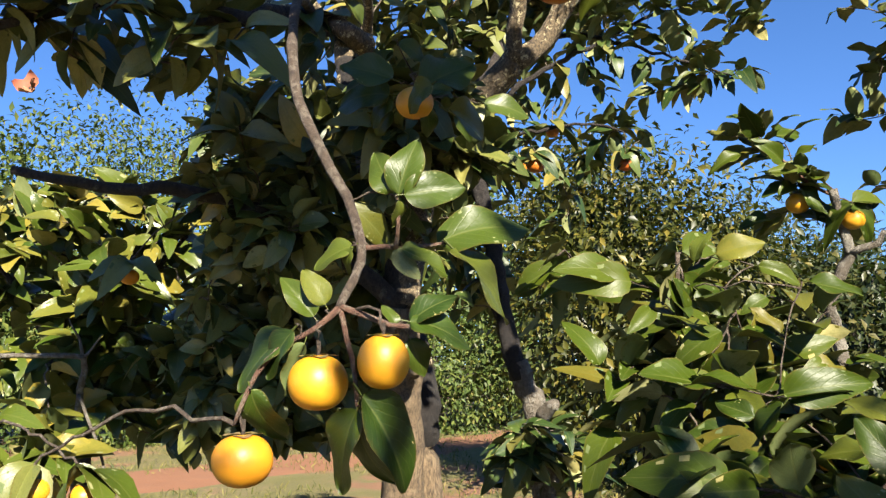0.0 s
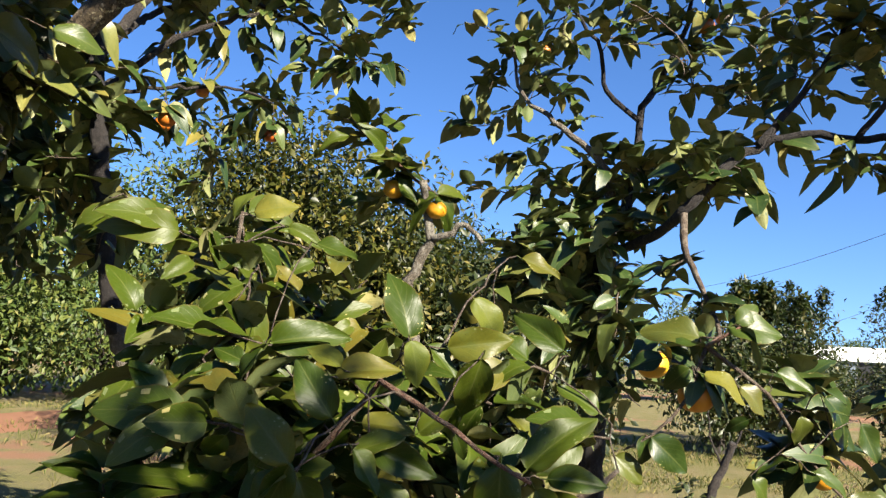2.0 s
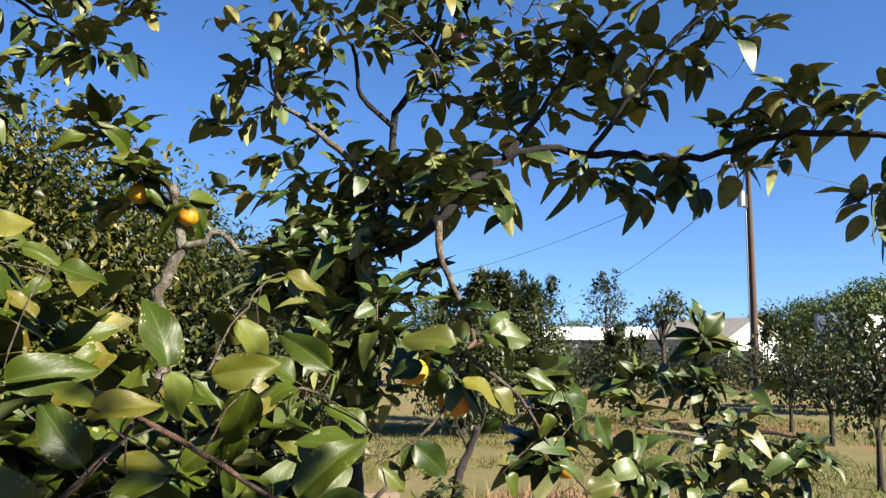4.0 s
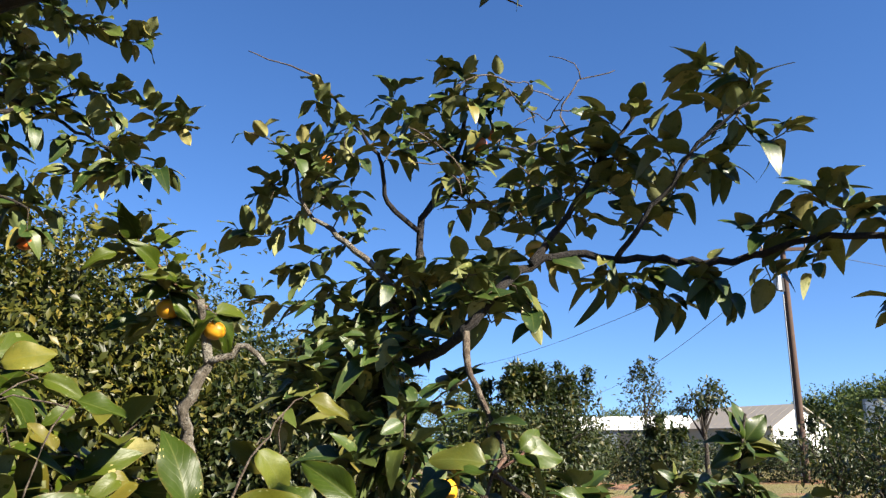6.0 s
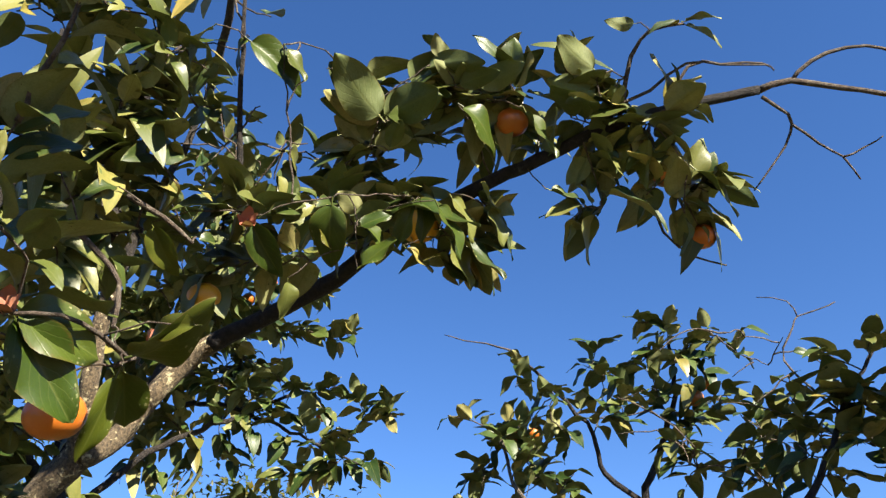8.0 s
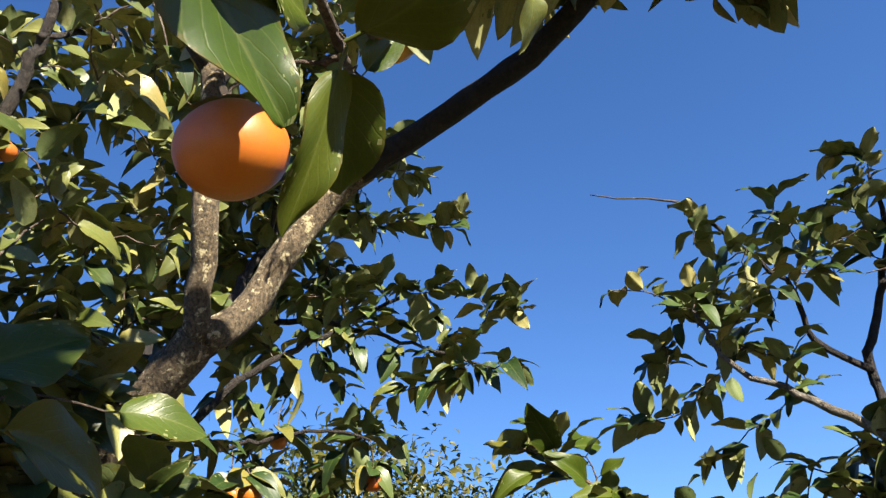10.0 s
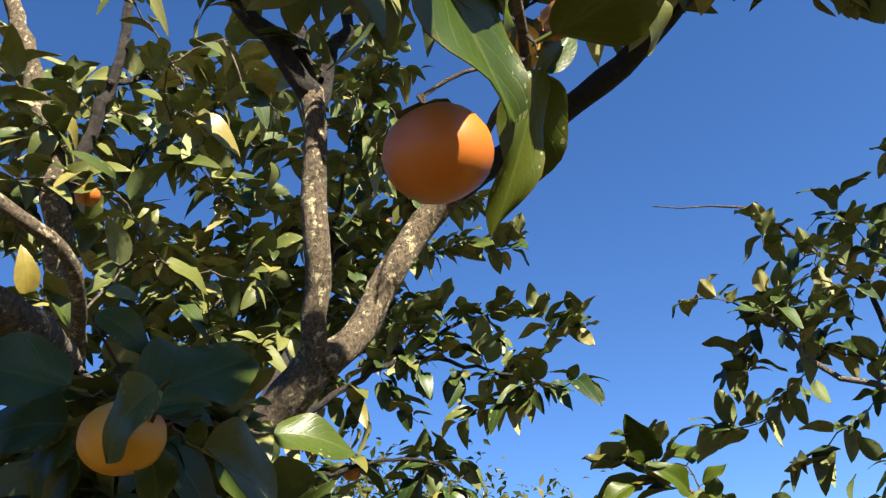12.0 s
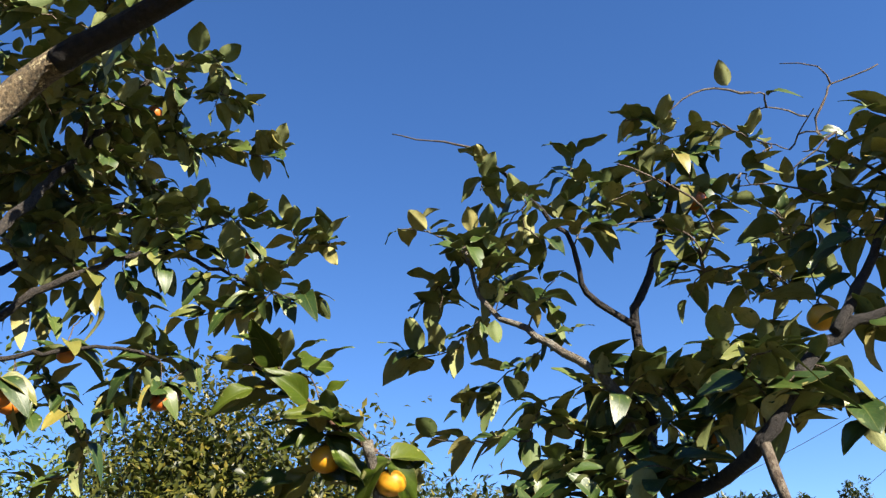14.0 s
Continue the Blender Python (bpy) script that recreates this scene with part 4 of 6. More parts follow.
tree.limb("branch", [(0.262, 1.388, 2.616), (0.334, 1.407, 2.589), (0.393, 1.428, 2.553)], 0.006, 0.004, TWIG, 8, 0.002)
T1.hero((0.750, 1.337, 2.892), (0.632, 1.312, 2.992), (0.1, 0.75, 0.45), 5, fresh=False)
T1.hero((0.757, 1.353, 2.902), (0.636, 1.378, 2.953), (0.1, 0.75, 0.45), 3, fresh=False)
T1.hero((0.775, 1.335, 2.901), (0.865, 1.229, 2.913), (0.1, 0.75, 0.45), 2, fresh=False)
T1.hero((0.784, 1.365, 2.830), (0.790, 1.298, 2.875), (0.1, 0.75, 0.45), 3, fresh=False)
T1.hero((0.954, 1.257, 2.969), (0.859, 1.273, 3.016), (0.1, 0.75, 0.45), 3, fresh=False)
T1.hero((0.966, 1.254, 2.967), (1.051, 1.198, 3.005), (0.1, 0.75, 0.45), 1, fresh=False)
T1.hero((1.000, 1.274, 2.959), (1.081, 1.220, 2.958), (0.15, -0.75, 0.6), 2, fresh=False)
T1.hero((0.956, 1.289, 2.966), (0.898, 1.247, 3.017), (0.1, 0.75, 0.45), 5, fresh=False)
T1.hero((1.199, 1.141, 2.984), (1.093, 1.132, 3.034), (0.1, 0.75, 0.45), 0, fresh=False)
T1.hero((1.211, 1.169, 2.934), (1.120, 1.214, 2.995), (0.1, 0.75, 0.45), 4, fresh=False)
T1.hero((1.058, 1.223, 2.886), (1.135, 1.234, 2.789), (0.15, -0.75, 0.6), 4, fresh=False)
T1.hero((0.969, 1.267, 2.890), (0.946, 1.354, 2.842), (0.15, -0.75, 0.6), 5, fresh=False)
T1.hero((1.370, 1.130, 2.894), (1.404, 1.021, 2.906), (0.1, 0.75, 0.45), 2, fresh=False)
T1.hero((1.357, 1.164, 2.871), (1.465, 1.137, 2.809), (0.15, -0.75, 0.6), 3, fresh=False)
T1.hero((1.284, 1.073, 3.087), (1.249, 1.117, 3.112), (0.1, 0.75, 0.45), 1, fresh=False)
T1.hero((1.367, 1.025, 3.065), (1.292, 1.033, 3.056), (0.15, -0.75, 0.6), 3, fresh=False)
T1.hero((1.379, 1.013, 3.065), (1.429, 0.954, 3.054), (0.15, -0.75, 0.6), 2, fresh=False)
T1.hero((1.383, 1.018, 3.058), (1.456, 0.987, 3.007), (0.15, -0.75, 0.6), 2, fresh=False)
T1.hero((1.271, 1.314, 2.722), (1.228, 1.411, 2.678), (0.15, -0.75, 0.6), 5, fresh=False)
T1.hero((1.031, 1.395, 2.729), (1.072, 1.390, 2.645), (0.15, -0.75, 0.6), 2, fresh=False)
T1.hero((1.274, 1.269, 2.739), (1.397, 1.200, 2.689), (0.15, -0.75, 0.6), 3, fresh=False)
T1.hero((1.159, 1.327, 2.763), (1.255, 1.316, 2.744), (0.15, -0.75, 0.6), 3, fresh=False)
T1.hero((1.437, 1.160, 2.766), (1.541, 1.126, 2.680), (0.15, -0.75, 0.6), 0, fresh=False)
T1.hero((1.441, 1.227, 2.680), (1.491, 1.263, 2.623), (0.15, -0.75, 0.6), 1, fresh=False)
T1.hero((0.934, 1.383, 2.734), (1.005, 1.396, 2.649), (0.15, -0.75, 0.6), 2, fresh=False)
T1.hero((0.973, 1.425, 2.649), (1.069, 1.415, 2.568), (0.15, -0.75, 0.6), 4, fresh=False)
T1.hero((0.947, 1.441, 2.661), (0.999, 1.445, 2.550), (0.15, -0.75, 0.6), 4, fresh=False)
T1.hero((0.856, 1.484, 2.648), (0.927, 1.498, 2.605), (0.15, -0.75, 0.6), 4, fresh=False)
T1.hero((0.444, 1.217, 2.894), (0.573, 1.210, 2.832), (0.15, -0.75, 0.6), 3, fresh=False)
T1.hero((0.435, 1.232, 2.879), (0.391, 1.191, 2.894), (0.1, 0.75, 0.45), 2, fresh=False)
T1.hero((0.297, 1.261, 2.895), (0.213, 1.217, 2.883), (0.15, -0.75, 0.6), 5, fresh=False)
T1.hero((0.371, 1.224, 2.935), (0.306, 1.280, 2.915), (0.15, -0.75, 0.6), 1, fresh=False)
T1.hero((0.116, 1.277, 2.613), (0.060, 1.332, 2.551), (0.15, -0.75, 0.6), 0, fresh=False)
T1.hero((0.147, 1.297, 2.627), (0.182, 1.333, 2.597), (0.15, -0.75, 0.6), 2, fresh=False)
T1.hero((0.242, 1.355, 2.609), (0.192, 1.311, 2.585), (0.15, -0.75, 0.6), 1, fresh=False)
T1.hero((0.741, 1.444, 2.706), (0.672, 1.434, 2.734), (0.1, 0.75, 0.45), 5, fresh=False)
T1.hero((0.718, 1.491, 2.644), (0.675, 1.541, 2.607), (0.15, -0.75, 0.6), 5, fresh=False)
T1.hero((0.734, 1.463, 2.682), (0.804, 1.394, 2.715), (0.1, 0.75, 0.45), 1, fresh=False)
T1.hero((0.434, 1.400, 2.721), (0.513, 1.403, 2.668), (0.15, -0.75, 0.6), 0, fresh=False)
T1.hero((0.590, 1.456, 2.508), (0.608, 1.470, 2.440), (0.15, -0.75, 0.6), 5, fresh=False)

# crown
tree.tufts([(0.729, 1.399, 3.023), (0.921, 1.296, 3.047), (1.020, 1.254, 3.038), (0.846, 1.364, 2.990), (0.718, 1.443, 2.958), (0.811, 1.422, 2.920), (0.905, 1.331, 3.000), (0.984, 1.309, 2.974), (1.053, 1.264, 2.996), (1.171, 1.176, 3.051), (1.164, 1.214, 2.992), (1.121, 1.289, 2.899), (1.242, 1.193, 2.966), (1.288, 1.200, 2.917), (1.402, 1.121, 2.961), (1.345, 1.196, 2.880), (1.327, 1.225, 2.845), (1.190, 1.244, 2.920), (1.056, 1.420, 2.729), (1.218, 1.354, 2.712), (1.267, 1.293, 2.776), (1.370, 1.261, 2.749), (1.438, 1.213, 2.776), (1.499, 1.203, 2.745), (1.534, 1.180, 2.756), (1.487, 1.247, 2.680), (0.612, 1.430, 2.851), (0.549, 1.421, 2.810), (0.785, 1.468, 2.862), (0.690, 1.507, 2.765)], 8, 0.10)
tree.tufts([(0.602, 1.455, 2.710), (0.885, 1.465, 2.788), (0.833, 1.516, 2.742), (0.858, 1.544, 2.676), (0.931, 1.472, 2.739), (0.972, 1.538, 2.658), (1.040, 1.484, 2.739), (1.066, 1.512, 2.671), (1.373, 1.214, 2.826), (1.282, 1.259, 2.823), (0.583, 1.487, 2.565), (0.553, 1.416, 2.603), (0.472, 1.404, 2.688), (0.535, 1.242, 2.913), (0.565, 1.253, 2.871), (0.424, 1.280, 2.937), (0.376, 1.320, 2.908), (0.290, 1.270, 2.848), (0.190, 1.320, 2.841), (0.108, 1.322, 2.798), (0.140, 1.346, 2.732), (0.224, 1.345, 2.772), (0.324, 1.337, 2.813), (0.414, 1.351, 2.824), (0.168, 1.416, 2.696), (0.225, 1.379, 2.714), (0.117, 1.341, 2.653), (0.299, 1.401, 2.724), (0.360, 1.406, 2.774), (0.409, 1.402, 2.741)], 8, 0.10)
tree.tufts([(0.146, 1.421, 2.600), (0.210, 1.432, 2.637), (0.280, 1.445, 2.664), (0.351, 1.408, 2.672), (0.425, 1.444, 2.658), (0.273, 1.490, 2.594), (0.205, 1.480, 2.559), (0.143, 1.409, 2.516), (0.165, 1.437, 2.451), (0.236, 1.500, 2.500), (0.495, 1.527, 2.568), (0.402, 1.484, 2.607), (0.621, 1.299, 2.961), (0.492, 1.353, 2.866), (0.701, 1.461, 2.834), (0.481, 1.389, 2.813), (0.541, 1.412, 2.726), (0.680, 1.552, 2.696), (0.243, 1.303, 2.830)], 8, 0.10)
tree.tufts([(0.007, 1.320, 2.957), (0.086, 1.341, 2.972), (0.167, 1.293, 2.997), (0.253, 1.311, 3.012), (0.334, 1.255, 3.048), (0.024, 1.260, 3.041), (0.112, 1.269, 3.068), (0.203, 1.266, 3.115), (0.300, 1.260, 3.162), (0.410, 1.251, 3.105), (0.493, 1.298, 3.077)], 8, 0.10)
tree.crown((0.71, 1.69, 2.87), (0.42, 0.30, 0.16), 22, 7, 0.09)
tree.crown((0.27, 1.69, 3.01), (0.36, 0.28, 0.28), 22, 7, 0.09)
tree.crown((1.13, 1.36, 2.97), (0.34, 0.2, 0.10), 14, 7, 0.09)
tree.crown((-0.20, 2.81, 3.21), (0.75, 0.6, 0.55), 55, 6)
tree.crown((-0.39, 2.26, 2.02), (0.36, 0.36, 0.33), 90, 8)
tree.crown((-0.67, 1.619, 2.208), (0.43, 0.25, 0.12), 28, 7)
# sprays placed here for the shade they cast on the low fruit
tree.crown((0.06, 0.98, 2.34), (0.22, 0.11, 0.10), 11, 7, reach=0.9)
tree.crown((-0.42, 3.22, 3.59), (0.60, 0.4, 0.40), 60, 7)
# unseen sprays added overhead to darken the same low leaves
tree.crown((0.22, 0.60, 2.75), (0.17, 0.13, 0.10), 34, 8, reach=0.9)
tree.crown((-0.02, 2.89, 2.70), (0.35, 0.3, 0.25), 30, 7)
tree.crown((0.0, 2.05, 2.06), (0.20, 0.13, 0.20), 34, 8)
tree.crown((-0.46, 2.49, 1.70), (0.36, 0.32, 0.34), 66, 7)
tree.crown((-0.50, 3.08, 1.46), (0.30, 0.30, 0.30), 60, 7)
tree.crown((-0.46, 2.78, 1.50), (0.30, 0.30, 0.24), 60, 7)
tree.crown((-0.74, 2.80, 1.45), (0.26, 0.26, 0.24), 60, 7)
tree.crown((-0.42, 2.70, 1.61), (0.24, 0.26, 0.24), 44, 7)
# unseen limbs and crown added above the eye to shade wood and leaves below
tree.limb("limb", [(0.402, 1.896, 3.302), (0.42, 1.45, 3.46), (0.32, 0.95, 3.55), (0.16, 0.40, 3.56), (0.06, -0.20, 3.52)], 0.012, 0.006)
tree.limb("limb", [(0.32, 0.95, 3.55), (0.05, 0.55, 3.50), (-0.25, 0.15, 3.44)], 0.008, 0.004)
tree.crown((0.02, -0.02, 3.44), (0.46, 0.42, 0.16), 120, 8)
tree.crown((0.40, -0.25, 3.46), (0.36, 0.36, 0.14), 70, 8)

# ---- the persimmon tree behind it ----
tree = Tree("persimmon_tree", (0.36, 3.2, 0.0), "persimmon tree with twisted, shade-darkened trunk and broad leafy crown", seed=8, sunward=0.1, erect=0.18, unrest=0.34)
# one trunk: shade painted into the upper part, sunlight into the lower
tree.limb("trunk", [(0.29, 3.11, 1.44), (0.25, 3.105, 1.58), (0.22, 3.10, 1.76), (0.17, 3.09, 2.11), (0.11, 3.20, 2.48), (0.09, 3.35, 2.88)], 0.040, 0.030, SHADED_BARK, sides=14, label="upper trunk with shade in its bark colour")
tree.limb("trunk", [(0.38, 3.2, -0.05), (0.37, 3.13, 0.9), (0.36, 3.11, 1.28), (0.315, 3.11, 1.40), (0.28, 3.11, 1.50)], 0.052, 0.039, PALE_WOOD, sides=14, label="smooth lower trunk with twisted grain, sunlight put into its pale colour")
tree.limb("pruning_scar", [(0.36, 3.09, 1.30), (0.39, 3.04, 1.335), (0.405, 3.01, 1.345)], 0.034, 0.018, PALE_WOOD, 10, 0.002, "pale swollen pruning scar", False)
c2 = (0.11, 3.20, 2.48)
tree.limb("limb", [c2, (0.12, 3.86, 2.57), (0.40, 3.86, 2.84), (0.78, 3.76, 3.02), (1.04, 3.67, 3.12)], 0.024, 0.007)
tree.limb("limb", [c2, (-0.03, 3.84, 2.48), (0.20, 3.84, 2.54), (0.42, 3.75, 2.58), (0.71, 3.65, 2.58), (0.85, 3.62, 2.53)], 0.016, 0.004, label="bowed grey branch")
tree.limb("limb", [c2, (0.27, 4.02, 2.99), (0.66, 3.89, 3.12), (1.00, 3.70, 2.95), (1.29, 3.43, 2.72)], 0.022, 0.004)
tree.limb("limb", [c2, (0.52, 3.64, 3.35), (0.78, 3.58, 3.73), (1.00, 3.57, 3.87)], 0.022, 0.007)
tree.limb("limb", [c2, (-0.17, 3.26, 2.73), (-0.52, 3.38, 2.63), (-0.86, 3.38, 2.58)], 0.026, 0.008)
tree.tufts([(0.656, 3.437, 3.684), (0.802, 3.403, 3.611), (0.935, 3.312, 3.668), (1.005, 3.330, 3.564), (1.074, 3.344, 3.469), (0.974, 3.387, 3.478), (0.852, 3.430, 3.509), (0.842, 3.482, 3.411), (0.716, 3.508, 3.481), (0.613, 3.533, 3.530), (0.507, 3.550, 3.599), (0.413, 3.619, 3.548), (0.321, 3.698, 3.478), (1.176, 3.358, 3.342), (1.216, 3.369, 3.279), (1.090, 3.414, 3.310), (0.988, 3.448, 3.339), (0.910, 3.492, 3.326), (0.792, 3.552, 3.317), (0.906, 3.571, 3.169), (0.717, 3.604, 3.285), (0.593, 3.638, 3.335), (0.477, 3.708, 3.306), (0.359, 3.768, 3.297), (1.191, 3.472, 3.094), (1.275, 3.455, 3.047), (1.378, 3.429, 2.999), (1.432, 3.425, 2.954), (1.323, 3.473, 2.964), (1.114, 3.519, 3.072)], 8, 0.115)
tree.tufts([(1.012, 3.554, 3.100), (0.916, 3.614, 3.070), (0.815, 3.649, 3.099), (0.713, 3.683, 3.127), (0.591, 3.726, 3.158), (0.475, 3.795, 3.129), (0.336, 3.856, 3.142), (0.387, 3.891, 3.019), (0.527, 3.831, 3.006), (0.665, 3.762, 3.014), (0.787, 3.719, 2.983), (0.924, 3.650, 2.990), (1.066, 3.598, 2.958), (1.192, 3.573, 2.887), (1.096, 3.633, 2.857), (0.976, 3.685, 2.867), (0.853, 3.719, 2.918), (0.739, 3.797, 2.869), (0.621, 3.858, 2.860), (0.499, 3.901, 2.891), (0.382, 3.961, 2.882), (0.330, 4.022, 2.807), (0.472, 3.971, 2.775), (0.589, 3.910, 2.784), (1.350, 3.348, 2.698), (1.250, 3.447, 2.717), (1.158, 3.501, 2.697), (1.109, 3.517, 2.711), (1.053, 3.546, 2.706), (0.933, 3.612, 2.689)], 8, 0.115)
tree.tufts([(0.829, 3.807, 2.763), (0.437, 3.913, 2.555), (0.546, 3.839, 2.602), (0.742, 3.782, 2.528), (0.968, 3.675, 2.527), (0.852, 3.716, 2.556), (0.519, 3.905, 2.492), (0.421, 3.885, 2.382), (0.568, 3.822, 2.368), (0.696, 3.766, 2.357), (0.621, 3.879, 2.201), (0.480, 3.966, 2.159), (0.711, 3.832, 2.456), (0.808, 3.707, 2.616)], 8, 0.115)
tree.crown((0.47, 4.17, 3.48), (0.50, 0.5, 0.32), 40, 6)
tree.crown((0.58, 3.88, 3.34), (0.50, 0.35, 0.38), 60, 6, 0.10)
tree.crown((0.21, 3.68, 3.59), (0.55, 0.6, 0.45), 60, 6)
tree.crown((-0.32, 3.31, 2.33), (0.70, 0.5, 0.42), 130, 8)
tree.crown((-0.05, 3.38, 1.91), (0.35, 0.4, 0.35), 50, 7)
tree.crown((0.35, 3.03, 1.16), (0.24, 0.2, 0.18), 26, 6)
tree.limb("limb", [(0.52, 3.64, 3.35), (0.55, 3.30, 3.55), (0.57, 2.94, 3.60)], 0.010, 0.004)
tree.crown((0.57, 2.94, 3.60), (0.22, 0.25, 0.36), 40, 6, 0.09)

# ---- the sunlit persimmon at the edge ----
tree = Tree("persimmon_tree", (-1.55, 3.45, 0.0), "sunlit persimmon tree with yellowing leaves and bare twigs", seed=17, leaf=0.14, material=YELLOWING, sunward=0.9)
tree.limb("trunk", [(-1.55, 3.45, -0.05), (-1.5, 3.4, 0.7), (-1.45, 3.35, 1.3), (-1.55, 3.38, 1.92), (-1.69, 3.33, 2.27)], 0.05, 0.012)
tree.limb("limb", [(-1.45, 3.35, 1.3), (-1.18, 3.19, 1.80), (-0.96, 3.06, 2.00)], 0.02, 0.006)
tree.limb("limb", [(-1.45, 3.35, 1.3), (-1.59, 3.09, 1.80), (-1.74, 2.96, 2.00)], 0.02, 0.006)
tree.limb("dead_branch", [(-1.5, 3.4, 0.7), (-1.17, 2.65, 1.32), (-1.11, 2.54, 1.45), (-1.08, 2.47, 1.54), (-1.19, 2.42, 1.55), (-1.34, 2.37, 1.55)], 0.014, 0.006, PALE_WOOD, 8, 0.006, "bare grey dead branch", False)
tree.limb("dead_branch", [(-1.08, 2.47, 1.54), (-1.09, 2.46, 1.60), (-1.12, 2.45, 1.66)], 0.006, 0.002, PALE_WOOD, 6, 0.004, "", False)
tree.limb("dead_branch", [(-1.08, 2.47, 1.54), (-1.05, 2.47, 1.57), (-1.02, 2.46, 1.61)], 0.006, 0.002, PALE_WOOD, 6, 0.004, "", False)
tree.limb("dead_branch", [(-1.12, 2.54, 1.43), (-1.02, 2.46, 1.28), (-0.95, 2.38, 1.13)], 0.006, 0.003, PALE_WOOD, 6, 0.004, "", False)
tree.crown((-1.42, 3.17, 1.98), (0.62, 0.40, 0.26), 70, 7)
tree.crown((-1.25, 3.21, 1.71), (0.40, 0.30, 0.18), 26, 6)
tree.crown((-1.46, 2.94, 1.44), (0.30, 0.30, 0.20), 14, 5)
tree.crown((-1.25, 3.35, 1.42), (0.45, 0.35, 0.25), 50, 6)
tree.crown((-1.19, 2.36, 1.28), (0.25, 0.25, 0.14), 14, 5)

# ---- the persimmon tree beside the field ----
tree = Tree("persimmon_tree", (1.95, 2.5, 0.0), "spreading persimmon tree with open crown and long horizontal limb", seed=12, sunward=0.15, erect=0.34, unrest=0.34, leaf=0.105)
heart = (1.88, 2.39, 1.80)
# trunk and most limbs use bark darkened to stand for crown shade
tree.limb("trunk", [(2.0, 2.55, -0.05), (1.92, 2.51, 1.46), heart], 0.05, 0.036, SHADED_BARK, sides=14, label="trunk with shade put into its bark colour")
tree.limb("limb", [heart, (2.03, 2.48, 2.00), (2.20, 2.66, 2.32), (2.22, 2.67, 2.47), (2.30, 2.62, 2.64), (2.34, 2.53, 2.86), (2.33, 2.51, 3.03)], 0.026, 0.006, SHADED_BARK, label="upright limb with a pale scar")
tree.limb("limb", [heart, (1.85, 2.34, 2.09), (1.74, 2.40, 2.22), (1.66, 2.50, 2.32), (1.61, 2.58, 2.44), (1.62, 2.66, 2.61)], 0.016, 0.005, PALE_WOOD, label="pale grey branch")
tree.limb("limb", [heart, (1.87, 2.06, 1.84), (1.86, 1.91, 1.89), (1.96, 1.87, 2.02), (2.10, 1.87, 2.12), (2.24, 1.75, 2.14), (2.36, 1.53, 2.10), (2.44, 1.34, 2.07), (2.47, 1.11, 2.10), (2.54, 0.87, 2.06), (2.60, 0.70, 1.99)], 0.018, 0.008, SHADED_BARK, label="long horizontal limb")
tree.limb("limb", [(1.86, 1.91, 1.89), (1.82, 1.85, 1.77), (1.82, 1.81, 1.71), (1.81, 1.71, 1.58), (1.77, 1.63, 1.51)], 0.012, 0.006, TWIG, 8, 0.004)
tree.limb("limb", [(2.20, 2.66, 2.41), (2.07, 2.71, 2.53), (2.01, 2.66, 2.67), (1.88, 2.66, 2.82), (1.76, 2.67, 2.93), (1.69, 2.67, 2.99)], 0.012, 0.004, SHADED_BARK)
tree.limb("limb", [(2.10, 1.87, 2.12), (2.26, 1.81, 2.34), (2.36, 1.75, 2.53), (2.50, 1.66, 2.72)], 0.014, 0.004, SHADED_BARK)
tree.limb("limb", [(2.28, 1.66, 2.12), (2.33, 1.50, 2.30), (2.38, 1.35, 2.47), (2.43, 1.23, 2.54)], 0.010, 0.004, SHADED_BARK)
tree.limb("dead_branch", [(1.692, 2.666, 2.987), (1.645, 2.697, 3.014), (1.573, 2.749, 3.044), (1.472, 2.818, 3.097)], 0.0045, 0.002, TWIG, 6, 0.003, "bare dead twig", False)
tree.limb("dead_branch", [(2.338, 1.780, 2.483), (2.327, 1.929, 2.709), (2.390, 1.913, 2.831), (2.437, 1.927, 2.884), (2.494, 1.877, 2.897), (2.534, 1.841, 2.913)], 0.004, 0.002, TWIG, 6, 0.003, "bare dead twig", False)
tree.limb("dead_branch", [(2.437, 1.927, 2.884), (2.414, 1.930, 2.947), (2.336, 1.987, 2.976)], 0.003, 0.0015, TWIG, 6, 0.003, "", False)
tree.limb("branch", [(1.77, 1.63, 1.51), (1.61, 1.48, 1.48), (1.66, 1.42, 1.53)], 0.006, 0.003, RED_TWIG, 8, 0.002)
tree.limb("branch", [(1.63, 1.51, 1.48), (1.80, 1.49, 1.37), (1.90, 1.47, 1.23), (1.98, 1.42, 1.12)], 0.006, 0.003, TWIG, 8, 0.002)
tree.limb("branch", [(1.63, 1.51, 1.48), (1.58, 1.51, 1.36), (1.51, 1.54, 1.27), (1.46, 1.58, 1.23)], 0.005, 0.003, TWIG, 8, 0.002)
tree.hero((1.634, 1.438, 1.526), (1.742, 1.365, 1.531))
tree.hero((1.648, 1.427, 1.536), (1.693, 1.392, 1.582))
tree.hero((1.657, 1.422, 1.522), (1.725, 1.381, 1.472))
tree.hero((1.697, 1.468, 1.390), (1.759, 1.432, 1.334))
tree.hero((1.507, 1.547, 1.260), (1.588, 1.500, 1.182))
tree.hero((1.495, 1.556, 1.264), (1.498, 1.560, 1.191))
tree.hero((1.626, 1.508, 1.480), (1.533, 1.569, 1.489))
tree.hero((1.645, 1.553, 1.501), (1.528, 1.628, 1.540))
tree.hero((1.441, 1.597, 1.211), (1.502, 1.561, 1.152))
tree.hero((1.847, 1.433, 1.326), (1.863, 1.430, 1.249))
tree.hero((2.032, 1.431, 1.312), (2.071, 1.414, 1.220))
